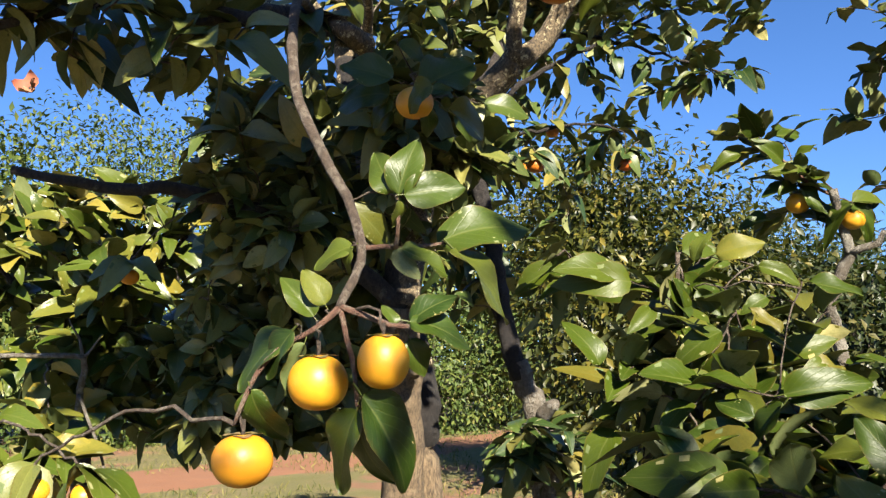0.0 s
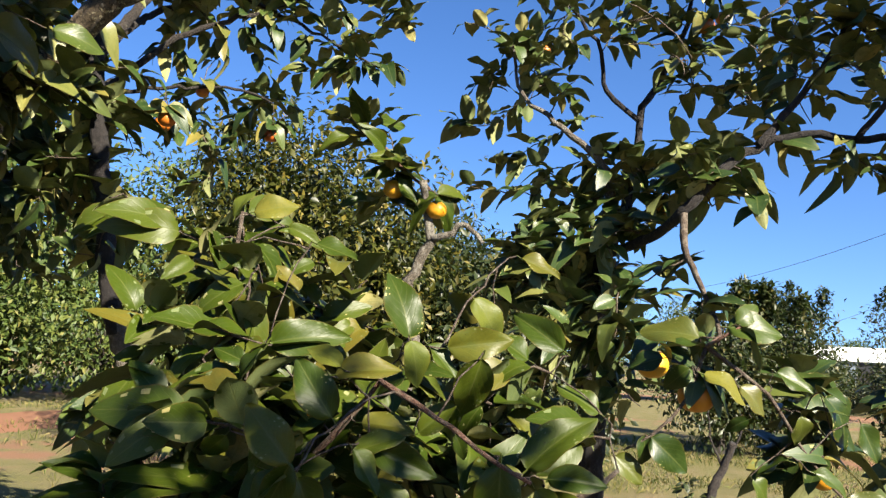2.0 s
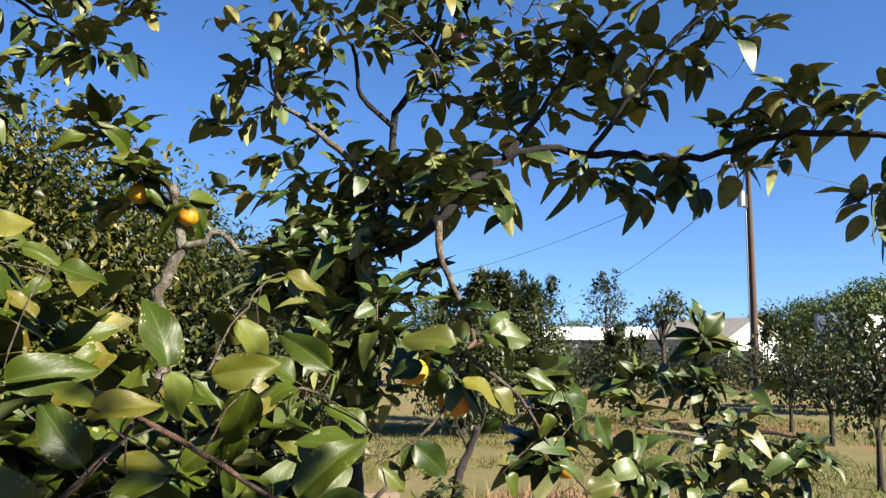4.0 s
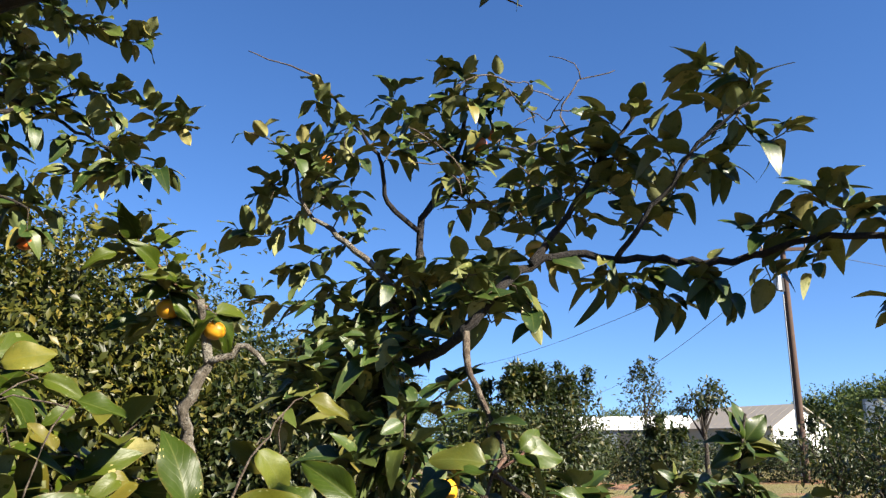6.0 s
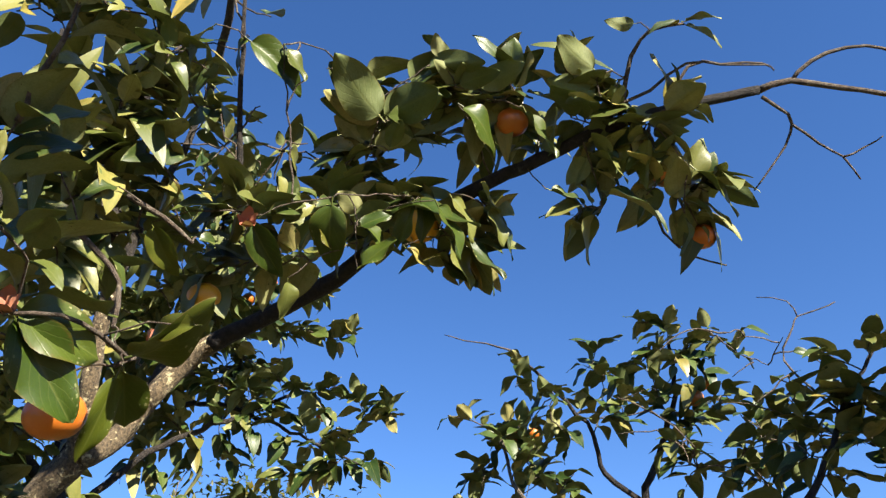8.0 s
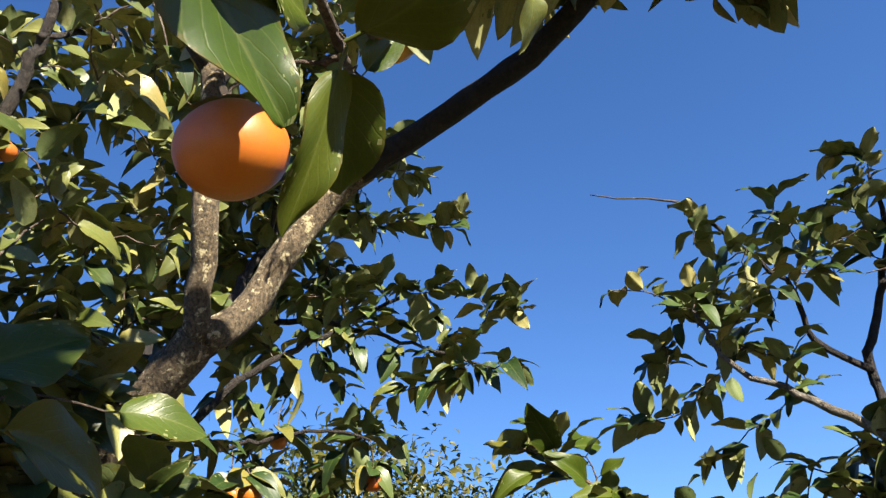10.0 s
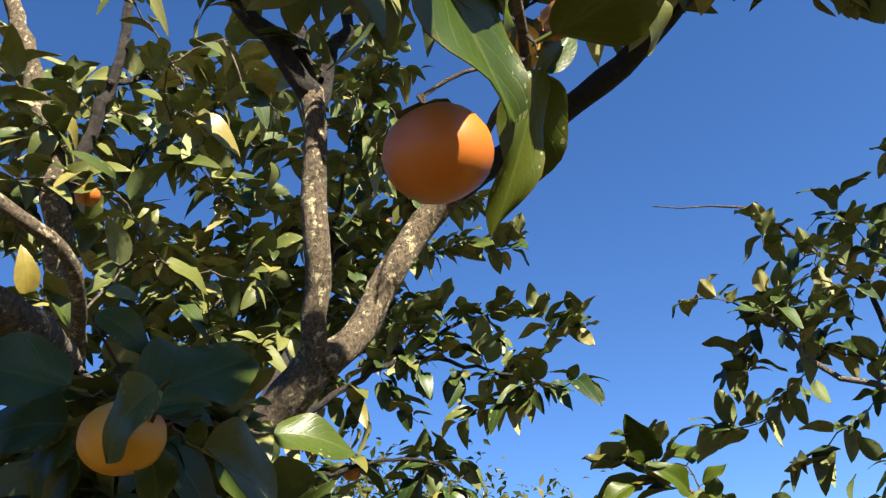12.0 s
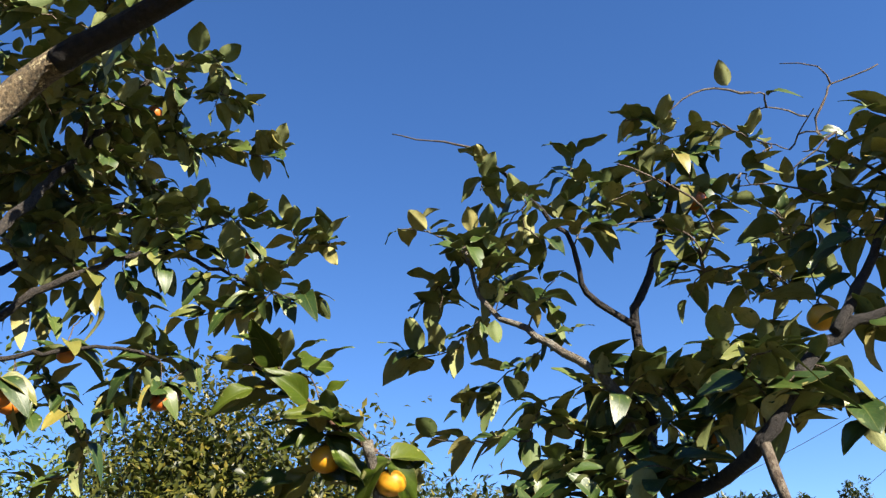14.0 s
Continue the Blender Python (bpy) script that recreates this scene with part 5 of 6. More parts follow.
tree.hero((1.961, 1.473, 1.372), (2.060, 1.416, 1.271))
tree.hero((1.982, 1.423, 1.114), (2.059, 1.368, 1.145))
tree.hero((2.020, 1.399, 1.095), (2.097, 1.352, 1.045))
tree.hero((1.928, 1.460, 1.104), (1.950, 1.455, 0.994))
tree.hero((1.766, 1.503, 1.170), (1.817, 1.473, 1.121))
tree.hero((1.717, 1.462, 1.314), (1.671, 1.495, 1.285))
tree.hero((1.576, 1.605, 1.447), (1.505, 1.655, 1.425))
tree.hero((1.568, 1.491, 1.426), (1.519, 1.529, 1.371))
tree.hero((1.830, 1.496, 1.427), (1.906, 1.449, 1.383))
tree.hero((1.828, 1.456, 1.224), (1.770, 1.499, 1.180))
tree.hero((1.878, 1.425, 1.195), (1.952, 1.378, 1.167))
tree.hero((1.584, 1.457, 1.414), (1.680, 1.394, 1.392), yellow=True)
tree.tufts([(1.492, 2.859, 2.765), (1.502, 2.945, 2.385), (1.557, 2.909, 2.352), (1.600, 2.841, 2.481), (1.647, 2.833, 2.361), (1.578, 2.848, 2.525), (1.669, 2.726, 2.718), (1.699, 2.672, 2.837), (1.701, 2.735, 2.576), (1.809, 2.618, 2.693), (1.862, 2.599, 2.594), (1.797, 2.679, 2.487), (1.914, 2.617, 2.355), (1.717, 2.641, 2.901), (1.816, 2.590, 2.780), (1.649, 2.756, 2.664), (1.727, 2.695, 2.652), (1.631, 2.789, 2.589), (1.699, 2.772, 2.435), (1.818, 2.711, 2.292), (2.231, 2.560, 3.129), (2.328, 2.488, 3.098), (2.446, 2.404, 3.048), (2.108, 2.680, 3.048), (2.179, 2.655, 2.916), (2.265, 2.568, 2.985), (2.383, 2.484, 2.935), (2.058, 2.735, 2.990), (2.383, 2.127, 2.789), (2.190, 2.545, 2.794)], 7, 0.102)
tree.tufts([(2.104, 2.629, 2.739), (2.022, 2.675, 2.821), (2.377, 2.362, 2.917), (2.296, 2.528, 3.044), (2.345, 1.789, 2.687), (2.379, 1.635, 2.664), (2.417, 1.470, 2.676), (2.434, 1.327, 2.667), (2.482, 1.243, 2.582), (2.532, 1.168, 2.458), (2.477, 1.225, 2.408), (2.418, 1.321, 2.480), (2.391, 1.532, 2.512), (2.350, 1.696, 2.513), (2.376, 1.370, 2.686), (2.440, 1.260, 2.652), (2.401, 1.376, 2.579), (2.343, 1.562, 2.549), (2.282, 2.155, 2.477), (2.315, 2.479, 2.653), (2.354, 2.304, 2.696), (2.307, 1.991, 2.526), (2.326, 1.868, 2.432), (2.367, 1.721, 2.360), (2.415, 1.568, 2.291), (2.448, 1.518, 2.382), (2.363, 1.624, 2.238), (2.302, 1.797, 2.267), (2.306, 2.027, 2.384), (2.168, 2.155, 2.326)], 7, 0.102)
tree.tufts([(2.184, 2.385, 2.403), (2.264, 1.884, 2.571), (2.331, 1.787, 2.474), (2.436, 1.396, 2.384), (2.482, 1.367, 2.348), (2.389, 1.684, 2.436), (2.268, 1.751, 2.038), (2.318, 1.647, 2.027), (2.321, 1.593, 1.973), (2.398, 1.532, 1.962), (2.394, 1.396, 1.995), (2.438, 1.367, 1.968), (2.192, 1.910, 2.174), (2.207, 1.845, 2.124), (2.335, 1.566, 2.034), (2.403, 1.441, 2.048), (2.270, 1.674, 2.073), (2.416, 1.278, 2.133), (2.462, 1.174, 2.135), (2.477, 1.136, 2.241), (2.487, 1.076, 2.185), (2.483, 1.257, 1.999), (2.490, 1.109, 2.041), (2.505, 1.003, 2.154), (2.508, 0.943, 2.124), (2.524, 0.851, 2.177), (2.543, 0.786, 2.109), (2.527, 1.151, 2.020), (2.414, 1.221, 2.104), (2.459, 1.021, 2.233)], 7, 0.102)
tree.tufts([(2.560, 0.905, 1.840), (2.563, 0.843, 1.817), (2.520, 0.927, 1.886), (2.537, 0.844, 1.898), (1.502, 2.760, 2.076), (1.659, 2.870, 2.176), (1.722, 2.805, 2.229), (1.705, 2.580, 2.132), (1.727, 2.446, 2.072), (1.783, 2.386, 2.129), (1.905, 2.282, 2.146), (1.928, 2.281, 2.077), (1.858, 2.355, 2.010), (1.901, 2.275, 1.922), (1.956, 2.148, 1.990), (2.008, 2.024, 2.054), (2.065, 1.861, 1.997), (2.062, 1.820, 1.908), (2.044, 1.951, 1.970), (1.988, 1.942, 1.926), (1.800, 2.412, 1.972), (1.670, 2.506, 2.014), (2.001, 2.209, 2.124), (1.851, 2.384, 2.179), (1.762, 2.428, 2.031), (1.596, 2.625, 2.044), (1.882, 2.246, 1.839)], 7, 0.102)
tree.crown((2.44, 1.78, 2.43), (0.30, 0.25, 0.16), 14, 6, 0.095)
tree.crown((2.26, 2.03, 2.51), (0.60, 0.30, 0.32), 34, 1, 0.09)
tree.crown((2.03, 2.47, 2.06), (0.30, 0.25, 0.12), 14, 5)
tree.crown((2.31, 2.25, 2.53), (0.30, 0.25, 0.18), 15, 6, 0.095)
tree.crown((2.26, 2.56, 2.78), (0.25, 0.2, 0.20), 15, 6, 0.095)
tree.crown((2.07, 2.10, 2.09), (0.20, 0.15, 0.12), 20, 6)
tree.crown((1.90, 1.86, 2.03), (0.16, 0.10, 0.09), 6, 5, 0.10)
tree.crown((1.82, 2.15, 1.90), (0.16, 0.10, 0.09), 5, 5, 0.10)
tree.crown((1.76, 2.56, 2.55), (0.20, 0.2, 0.25), 7, 5)
tree.crown((1.63, 2.05, 1.42), (0.22, 0.2, 0.28), 32, 6)
tree.crown((1.82, 2.44, 1.77), (0.40, 0.30, 0.18), 46, 6)
tree.crown((1.63, 2.45, 1.73), (0.24, 0.2, 0.16), 30, 6)
tree.crown((1.71, 1.75, 1.49), (0.14, 0.12, 0.10), 6, 5)
tree.crown((2.03, 1.62, 1.28), (0.18, 0.15, 0.14), 10, 6, 0.13)

# ---- the near young persimmon ----
tree = Tree("persimmon_tree", (0.80, 1.75, 0.0), "young bushy persimmon tree with large glossy leaves", seed=21, leaf=0.125, material=FRESH_LEAF, pool=SLIM_MESHES)
T4 = tree
tree.limb("trunk", [(0.80, 1.75, -0.05), (0.82, 1.72, 0.5), (0.78, 1.66, 1.0), (0.699, 1.491, 1.218)], 0.03, 0.015)
tree.limb("limb", [(0.78, 1.66, 1.0), (0.601, 1.795, 1.258), (0.564, 1.916, 1.521), (0.571, 1.950, 1.753)], 0.014, 0.005, TWIG)
tree.limb("limb", [(0.78, 1.66, 1.0), (0.948, 1.270, 1.137), (1.106, 1.220, 1.179), (1.201, 1.212, 1.235)], 0.012, 0.004, TWIG)
tree.limb("limb", [(0.659, 1.460, 1.185), (0.678, 1.406, 1.239), (0.720, 1.323, 1.312), (0.754, 1.270, 1.378)], 0.008, 0.004, RED_TWIG, 8, 0.003, "reddish young twig")
tree.limb("limb", [(0.754, 1.270, 1.378), (0.806, 1.213, 1.344), (0.858, 1.170, 1.308), (0.917, 1.123, 1.259), (0.964, 1.094, 1.232)], 0.006, 0.003, RED_TWIG, 8, 0.003, "reddish young twig")
tree.limb("limb", [(0.80, 1.75, 0.7), (1.22, 2.50, 1.41), (1.21, 2.54, 1.66), (1.26, 2.50, 1.81), (1.22, 2.48, 2.01)], 0.026, 0.013, PALE_WOOD, label="pale pruned limb with sawn end")
tree.limb("limb", [(1.259, 2.499, 1.807), (1.316, 2.445, 1.836), (1.355, 2.407, 1.865), (1.408, 2.380, 1.799)], 0.013, 0.008, PALE_WOOD)
tree.limb("branch", [(1.264, 2.535, 1.994), (1.188, 2.540, 2.033), (1.115, 2.531, 2.098), (1.032, 2.524, 2.168), (0.965, 2.526, 2.204)], 0.006, 0.003, RED_TWIG, 8, 0.003)
T4.hero((0.821, 1.326, 1.456), (0.799, 1.328, 1.591))
T4.hero((0.900, 1.167, 1.426), (0.876, 1.193, 1.313))
T4.hero((0.645, 1.154, 1.324), (0.587, 1.185, 1.416))
T4.hero((0.561, 1.034, 1.272), (0.499, 1.069, 1.351))
T4.hero((0.587, 1.425, 1.435), (0.694, 1.350, 1.469))
T4.hero((0.453, 1.513, 1.453), (0.549, 1.447, 1.473))
T4.hero((0.566, 1.380, 1.421), (0.507, 1.426, 1.350))
T4.hero((0.670, 1.253, 1.386), (0.758, 1.190, 1.418))
T4.hero((0.884, 1.285, 1.442), (0.980, 1.218, 1.462))
T4.hero((0.732, 1.222, 1.270), (0.827, 1.161, 1.235))
T4.hero((0.730, 1.280, 1.305), (0.805, 1.229, 1.310))
T4.hero((0.994, 1.169, 1.244), (1.065, 1.111, 1.356))
T4.hero((1.033, 1.168, 1.227), (1.119, 1.110, 1.232))
T4.hero((0.921, 1.120, 1.259), (0.923, 1.131, 1.123))
T4.hero((0.932, 1.162, 1.249), (0.909, 1.187, 1.146))
T4.hero((0.983, 1.118, 1.218), (1.034, 1.093, 1.121))
T4.hero((1.028, 1.149, 1.206), (1.087, 1.114, 1.158))
T4.hero((1.192, 1.269, 1.333), (1.125, 1.309, 1.388))
T4.hero((0.691, 1.189, 1.272), (0.733, 1.167, 1.203))
T4.hero((0.605, 1.190, 1.228), (0.651, 1.168, 1.129))
T4.hero((0.738, 1.223, 1.220), (0.809, 1.182, 1.140))
T4.hero((0.571, 1.091, 1.245), (0.479, 1.158, 1.184))
T4.hero((0.499, 1.256, 1.285), (0.460, 1.287, 1.231))
T4.hero((1.114, 1.474, 1.643), (1.188, 1.428, 1.605))
T4.hero((0.666, 1.474, 1.632), (0.741, 1.427, 1.606))
T4.hero((0.498, 1.587, 1.631), (0.539, 1.564, 1.579))
T4.hero((0.633, 1.613, 1.678), (0.699, 1.571, 1.656))
T4.hero((0.573, 1.087, 1.264), (0.542, 1.116, 1.184))
T4.hero((0.704, 1.217, 1.263), (0.764, 1.173, 1.304))
T4.hero((0.867, 1.189, 1.297), (0.888, 1.179, 1.255))
T4.hero((0.802, 1.285, 1.388), (0.748, 1.325, 1.349))
T4.hero((0.850, 1.307, 1.446), (0.903, 1.277, 1.387))
T4.hero((1.073, 1.341, 1.427), (0.996, 1.386, 1.492))
T4.hero((1.153, 1.345, 1.449), (1.063, 1.398, 1.529))
T4.hero((1.038, 1.476, 1.519), (0.949, 1.534, 1.542))
T4.hero((0.600, 1.651, 1.512), (0.517, 1.706, 1.522))
T4.hero((0.663, 1.606, 1.545), (0.614, 1.633, 1.600))
T4.hero((0.831, 1.274, 1.291), (0.885, 1.233, 1.350))
T4.hero((0.781, 1.304, 1.330), (0.730, 1.333, 1.387))
T4.hero((0.544, 1.457, 1.396), (0.487, 1.493, 1.424))
T4.hero((0.649, 1.270, 1.355), (0.582, 1.315, 1.354))
T4.hero((0.540, 1.348, 1.300), (0.486, 1.381, 1.335))
T4.hero((0.677, 1.247, 1.400), (0.623, 1.279, 1.444), yellow=True)
T4.hero((0.807, 1.275, 1.451), (0.835, 1.264, 1.369), yellow=True)
T4.hero((0.563, 1.657, 1.710), (0.640, 1.603, 1.738), yellow=True)
T4.hero((0.527, 1.683, 1.699), (0.537, 1.669, 1.771), yellow=True)
T4.hero((0.975, 1.395, 1.542), (1.048, 1.354, 1.460), yellow=True)
T4.hero((0.716, 1.231, 1.288), (0.739, 1.217, 1.270), yellow=True)
T4.hero((0.963, 1.131, 1.223), (0.950, 1.137, 1.260), yellow=True)
tree.tufts([(0.970, 2.519, 2.237), (0.943, 2.549, 2.203), (1.053, 2.499, 2.200), (1.080, 2.501, 2.167), (0.973, 2.562, 2.146), (1.035, 2.536, 2.141), (1.151, 2.518, 2.064), (1.117, 2.545, 2.043), (1.189, 2.505, 2.055), (1.125, 2.580, 1.964), (1.068, 2.622, 1.933), (1.226, 2.548, 1.931), (1.296, 2.506, 1.949), (1.325, 2.511, 1.910)], 4, 0.13)
tree.crown((0.644, 1.755, 1.376), (0.30, 0.25, 0.20), 26, 6)
tree.crown((0.887, 1.479, 1.282), (0.26, 0.15, 0.14), 26, 6)
tree.crown((0.604, 1.886, 1.558), (0.32, 0.2, 0.16), 13, 5)
tree.crown((1.092, 1.346, 1.228), (0.18, 0.12, 0.08), 7, 5)
tree.crown((0.484, 1.903, 1.599), (0.35, 0.3, 0.2), 14, 5)
tree.crown((0.571, 1.402, 1.146), (0.22, 0.15, 0.10), 14, 6)
tree.crown((0.44, 1.43, 1.21), (0.20, 0.18, 0.16), 26, 6)

# ---- the sapling with an upright shoot ----
tree = Tree("persimmon_sapling", (3.09, 1.72, 0.0), "persimmon sapling with an upright leafy shoot", seed=31)
tree.limb("trunk", [(3.09, 1.72, 0.0), (3.29, 1.95, 1.11), (3.22, 1.94, 1.38), (3.21, 1.88, 1.65)], 0.02, 0.005)
tree.limb("limb", [(3.13, 1.89, 0.90), (3.21, 1.72, 1.04), (3.05, 1.73, 1.15), (2.73, 1.85, 1.21)], 0.012, 0.005, PALE_WOOD)
tree.limb("limb", [(3.29, 1.95, 1.11), (3.43, 1.72, 1.16), (3.54, 1.55, 1.12)], 0.01, 0.004)
tree.crown((3.11, 1.79, 1.09), (0.33, 0.28, 0.22), 16, 6, 0.10)
tree.crown((3.14, 1.60, 0.96), (0.33, 0.28, 0.24), 20, 6, 0.10)
tree.crown((2.64, 1.74, 0.99), (0.2, 0.16, 0.11), 9, 5)
tree.crown((3.26, 1.91, 1.33), (0.20, 0.2, 0.12), 12, 5, 0.11)
tree.crown((2.79, 1.89, 1.36), (0.14, 0.15, 0.10), 8, 5, 0.12)
tree.spray([(3.224, 1.938, 1.379), (3.218, 1.921, 1.469), (3.217, 1.899, 1.559)], 10, 0.12, start=0.1)
tree.hero((3.208, 1.893, 1.558), (3.212, 1.858, 1.688), (0, -0.7, 0.7))
tree.hero((3.206, 1.898, 1.547), (3.143, 1.919, 1.667), (0, -0.7, 0.7))
tree.hero((3.213, 1.892, 1.547), (3.265, 1.823, 1.651), (0, -0.7, 0.7))
tree.hero((3.204, 1.903, 1.532), (3.092, 1.981, 1.583), (0, -0.7, 0.7))
tree.hero((3.218, 1.892, 1.531), (3.323, 1.795, 1.578), (0, -0.7, 0.7))
tree.hero((3.217, 1.897, 1.514), (3.353, 1.790, 1.499), (0, -0.7, 0.7))
tree.hero((3.203, 1.910, 1.509), (3.108, 1.997, 1.471), (0, -0.7, 0.7))
tree.hero((3.208, 1.901, 1.525), (3.201, 1.932, 1.424), (0, -0.7, 0.7))
tree.hero((3.127, 1.834, 1.536), (3.169, 1.813, 1.481), (0, -0.7, 0.7))

# ---- fruit ----
hang_fruit((-0.076, 1.050, 1.504), 0.066, "bright yellow-orange persimmon on a low hanging twig", tall=1.15, leaves=0, gold=True)
hang_fruit((-0.163, 1.074, 1.479), 0.078, "bright yellow-orange persimmon half shaded by its leaves", tall=1.0, leaves=0, gold=True)
hang_fruit((-0.261, 1.078, 1.382), 0.078, "bright yellow-orange persimmon with pale dry calyx", tall=0.95, leaves=0, gold=True)
hang_fruit((0.217, 1.355, 2.163), 0.094, "large smooth orange persimmon with a dark speck", (6, -8, 0), 0.9, 0)
hang_fruit((-0.046, 1.599, 2.025), 0.076, "yellow-orange persimmon among dark leaves", gold=True, leaves=0)
hang_fruit((-0.24, 2.68, 3.05), 0.062)
hang_fruit((-0.84, 2.19, 1.75), 0.05, gold=True)
hang_fruit((-0.708, 1.652, 1.256), 0.06, gold=True)
hang_fruit((-0.656, 1.341, 1.313), 0.05, gold=True)
hang_fruit((0.04, 2.54, 2.14), 0.04)
hang_fruit((0.01, 2.29, 2.13), 0.04)
hang_fruit((0.86, 3.67, 2.39), 0.07)
hang_fruit((0.38, 3.77, 2.40), 0.08)
hang_fruit((0.54, 3.74, 2.57), 0.06)
hang_fruit((1.18, 3.75, 3.04), 0.055)
hang_fruit((0.86, 3.55, 3.63), 0.07)
hang_fruit((0.77, 3.62, 3.56), 0.065)
hang_fruit((0.02, 3.02, 2.80), 0.05)
hang_fruit((-0.17, 3.43, 2.89), 0.07)
hang_fruit((-0.23, 3.84, 3.07), 0.07)
hang_fruit((0.39, 3.81, 2.42), 0.075)
hang_fruit((0.89, 3.69, 2.41), 0.075)
hang_fruit((0.39, 3.20, 2.28), 0.07)
hang_fruit((2.34, 2.43, 2.76), 0.07)
hang_fruit((2.04, 2.25, 1.96), 0.075, gold=True)
hang_fruit((2.27, 2.03, 2.22), 0.075, gold=True)
hang_fruit((1.97, 1.49, 1.17), 0.06, gold=True)
hang_fruit((2.62, 2.68, 2.94), 0.06)
hang_fruit((1.73, 2.76, 2.66), 0.07)
hang_fruit((1.91, 2.97, 2.76), 0.06)
hang_fruit((0.436, 1.566, 2.505), 0.072, gold=True)
hang_fruit((0.894, 1.496, 2.728), 0.1, gold=True)
hang_fruit((1.065, 1.302, 2.922), 0.075)
hang_fruit((1.422, 1.240, 2.806), 0.07)
hang_fruit((1.53, 1.29, 2.68), 0.065)
hang_fruit((1.14, 2.55, 1.98), 0.075, gold=True)
hang_fruit((1.27, 2.47, 1.91), 0.07, gold=True)
hang_fruit((1.62, 1.71, 1.43), 0.085, gold=True)
hang_fruit((1.62, 1.53, 1.36), 0.09, gold=True)
hang_fruit((0.682, 1.494, 1.309), 0.03, gold=True)
for tree in TREES:
    tree.close()


# ---- trees further off ----
def far_tree(name, place, height, spread, low, n, leaf, material, label, seed, category="tree", group="", trunk=0.12, clumps=40, lean=0.0, tufts=0):
    """A tree with trunk, limbs and a clumped, uneven crown."""
    rng = np.random.default_rng(seed)
    top = thing(name, place, label, category, group)
    o = np.array(place)
    apex = o + np.array((lean, 0, height * 0.85))
    c, s = spline([o + (0, 0, -0.1), o + (0.05 * spread, 0, height * 0.35), apex], 0.3)
    part("trunk", mesh_of("trunk", *tube(c, trunk * (1 - 0.85 * s), 9, 0.05, rng)), BARK, top)
    mid = (low + height) / 2
    half = (height - low) / 2
    centres = []
    vs, fs, off = [], [], 0
    for k in range(clumps):
        d = rng.standard_normal(3)
        d /= np.linalg.norm(d)
        q = o + np.array((lean * 0.6, 0, mid)) + d * np.array((spread, spread, half)) * rng.uniform(0.45, 1.0)
        centres.append(q)
        if k % 2 == 0:
            h = np.clip((q[2] - o[2]) * 0.6, height * 0.1, height * 0.7)
            a = o + (apex - o) * (h / (height * 0.85))
            cc, ss = spline([a, (a + q) / 2 + (0, 0, 0.12 * half), q], 0.4)
            v, f = tube(cc, trunk * 0.35 * (1 - 0.85 * ss) + 0.004, 5)
            vs.append(v)
            fs += [tuple(i + off for i in x) for x in f]
            off += len(v)
    for k in range(tufts):
        a = rng.uniform(0, 6.28)
        q0 = o + np.array((math.cos(a) * spread * 0.5, math.sin(a) * spread * 0.5, height * 0.9))
        q1 = q0 + np.array((rng.normal(0, 0.1), rng.normal(0, 0.1), height * rng.uniform(0.12, 0.3)))
        v, f = tube(np.array([q0 - (0, 0, 0.4), (q0 + q1) / 2, q1]), [0.012, 0.008, 0.004], 5)
        vs.append(v)
        fs += [tuple(i + off for i in x) for x in f]
        off += len(v)
        centres += [q0 + (q1 - q0) * u for u in (0.35, 0.7, 1.0)]
    part("branchwork", mesh_of("branchwork", np.vstack(vs), fs), BARK, top, kind="stuff")
    centres = np.array(centres)
    pick = rng.integers(0, len(centres), n)
    size = np.where(np.arange(len(centres)) < clumps, 0.22 * min(spread, half) + 0.06, 0.10 * min(1, height / 4))[pick]
    g = np.clip(rng.standard_normal((n, 3)), -1.7, 1.7) * size[:, None]
    base = centres[pick] + g
    base[:, 2] = np.maximum(base[:, 2], o[2] + 0.05)
    out = base - (o + np.array((0, 0, mid)))
    out /= np.linalg.norm(out, axis=1)[:, None] + 1e-9
    way = out * 0.5 + rng.standard_normal((n, 3)) * 0.6 + np.array((0, 0, -0.35))
    way /= np.linalg.norm(way, axis=1)[:, None]
    tip = base + way * leaf * rng.uniform(0.6, 1.25, (n, 1))
    up = np.array((0, 0, 0.8)) + out * 0.6 + rng.standard_normal((n, 3)) * 0.5
    joined("crown", FAR_SHAPES, base, tip, up, material, top, "", "stuff")
    return top


far_tree("orchard_tree", (2.28, 9.59, 1.48)[:2] + (0.0,), 4.1, 1.6, 0.3, 26000, 0.115, YELLOW_FAR, "tall bushy orchard tree with yellowing leaves", 51, group="orchard trees", clumps=60)
far_tree("orchard_tree", (4.16, 11.10, 1.44)[:2] + (0.0,), 3.4, 1.5, 0.2, 16000, 0.12, FAR_LEAF, "bushy orchard tree with dull green leaves", 52, group="orchard trees", clumps=50)
far_tree("orchard_tree", (4.41, 8.65, 1.43)[:2] + (0.0,), 2.5, 1.3, 0.1, 15000, 0.12, FAR_LEAF, "dense dark orchard tree beside the grass", 53, group="orchard trees", clumps=50)
far_tree("pear_tree", (9.36, 10.95, 1.52)[:2] + (0.0,), 2.35, 0.9, 0.4, 9000, 0.11, FAR_LEAF, "dark green pear tree with upright shoots", 54, group="orchard trees", tufts=4)
far_tree("pear_tree", (10.30, 10.84, 1.50)[:2] + (0.0,), 2.35, 0.9, 0.4, 9000, 0.11, FAR_LEAF, "dark green pear tree with upright shoots", 55, group="orchard trees", tufts=5)
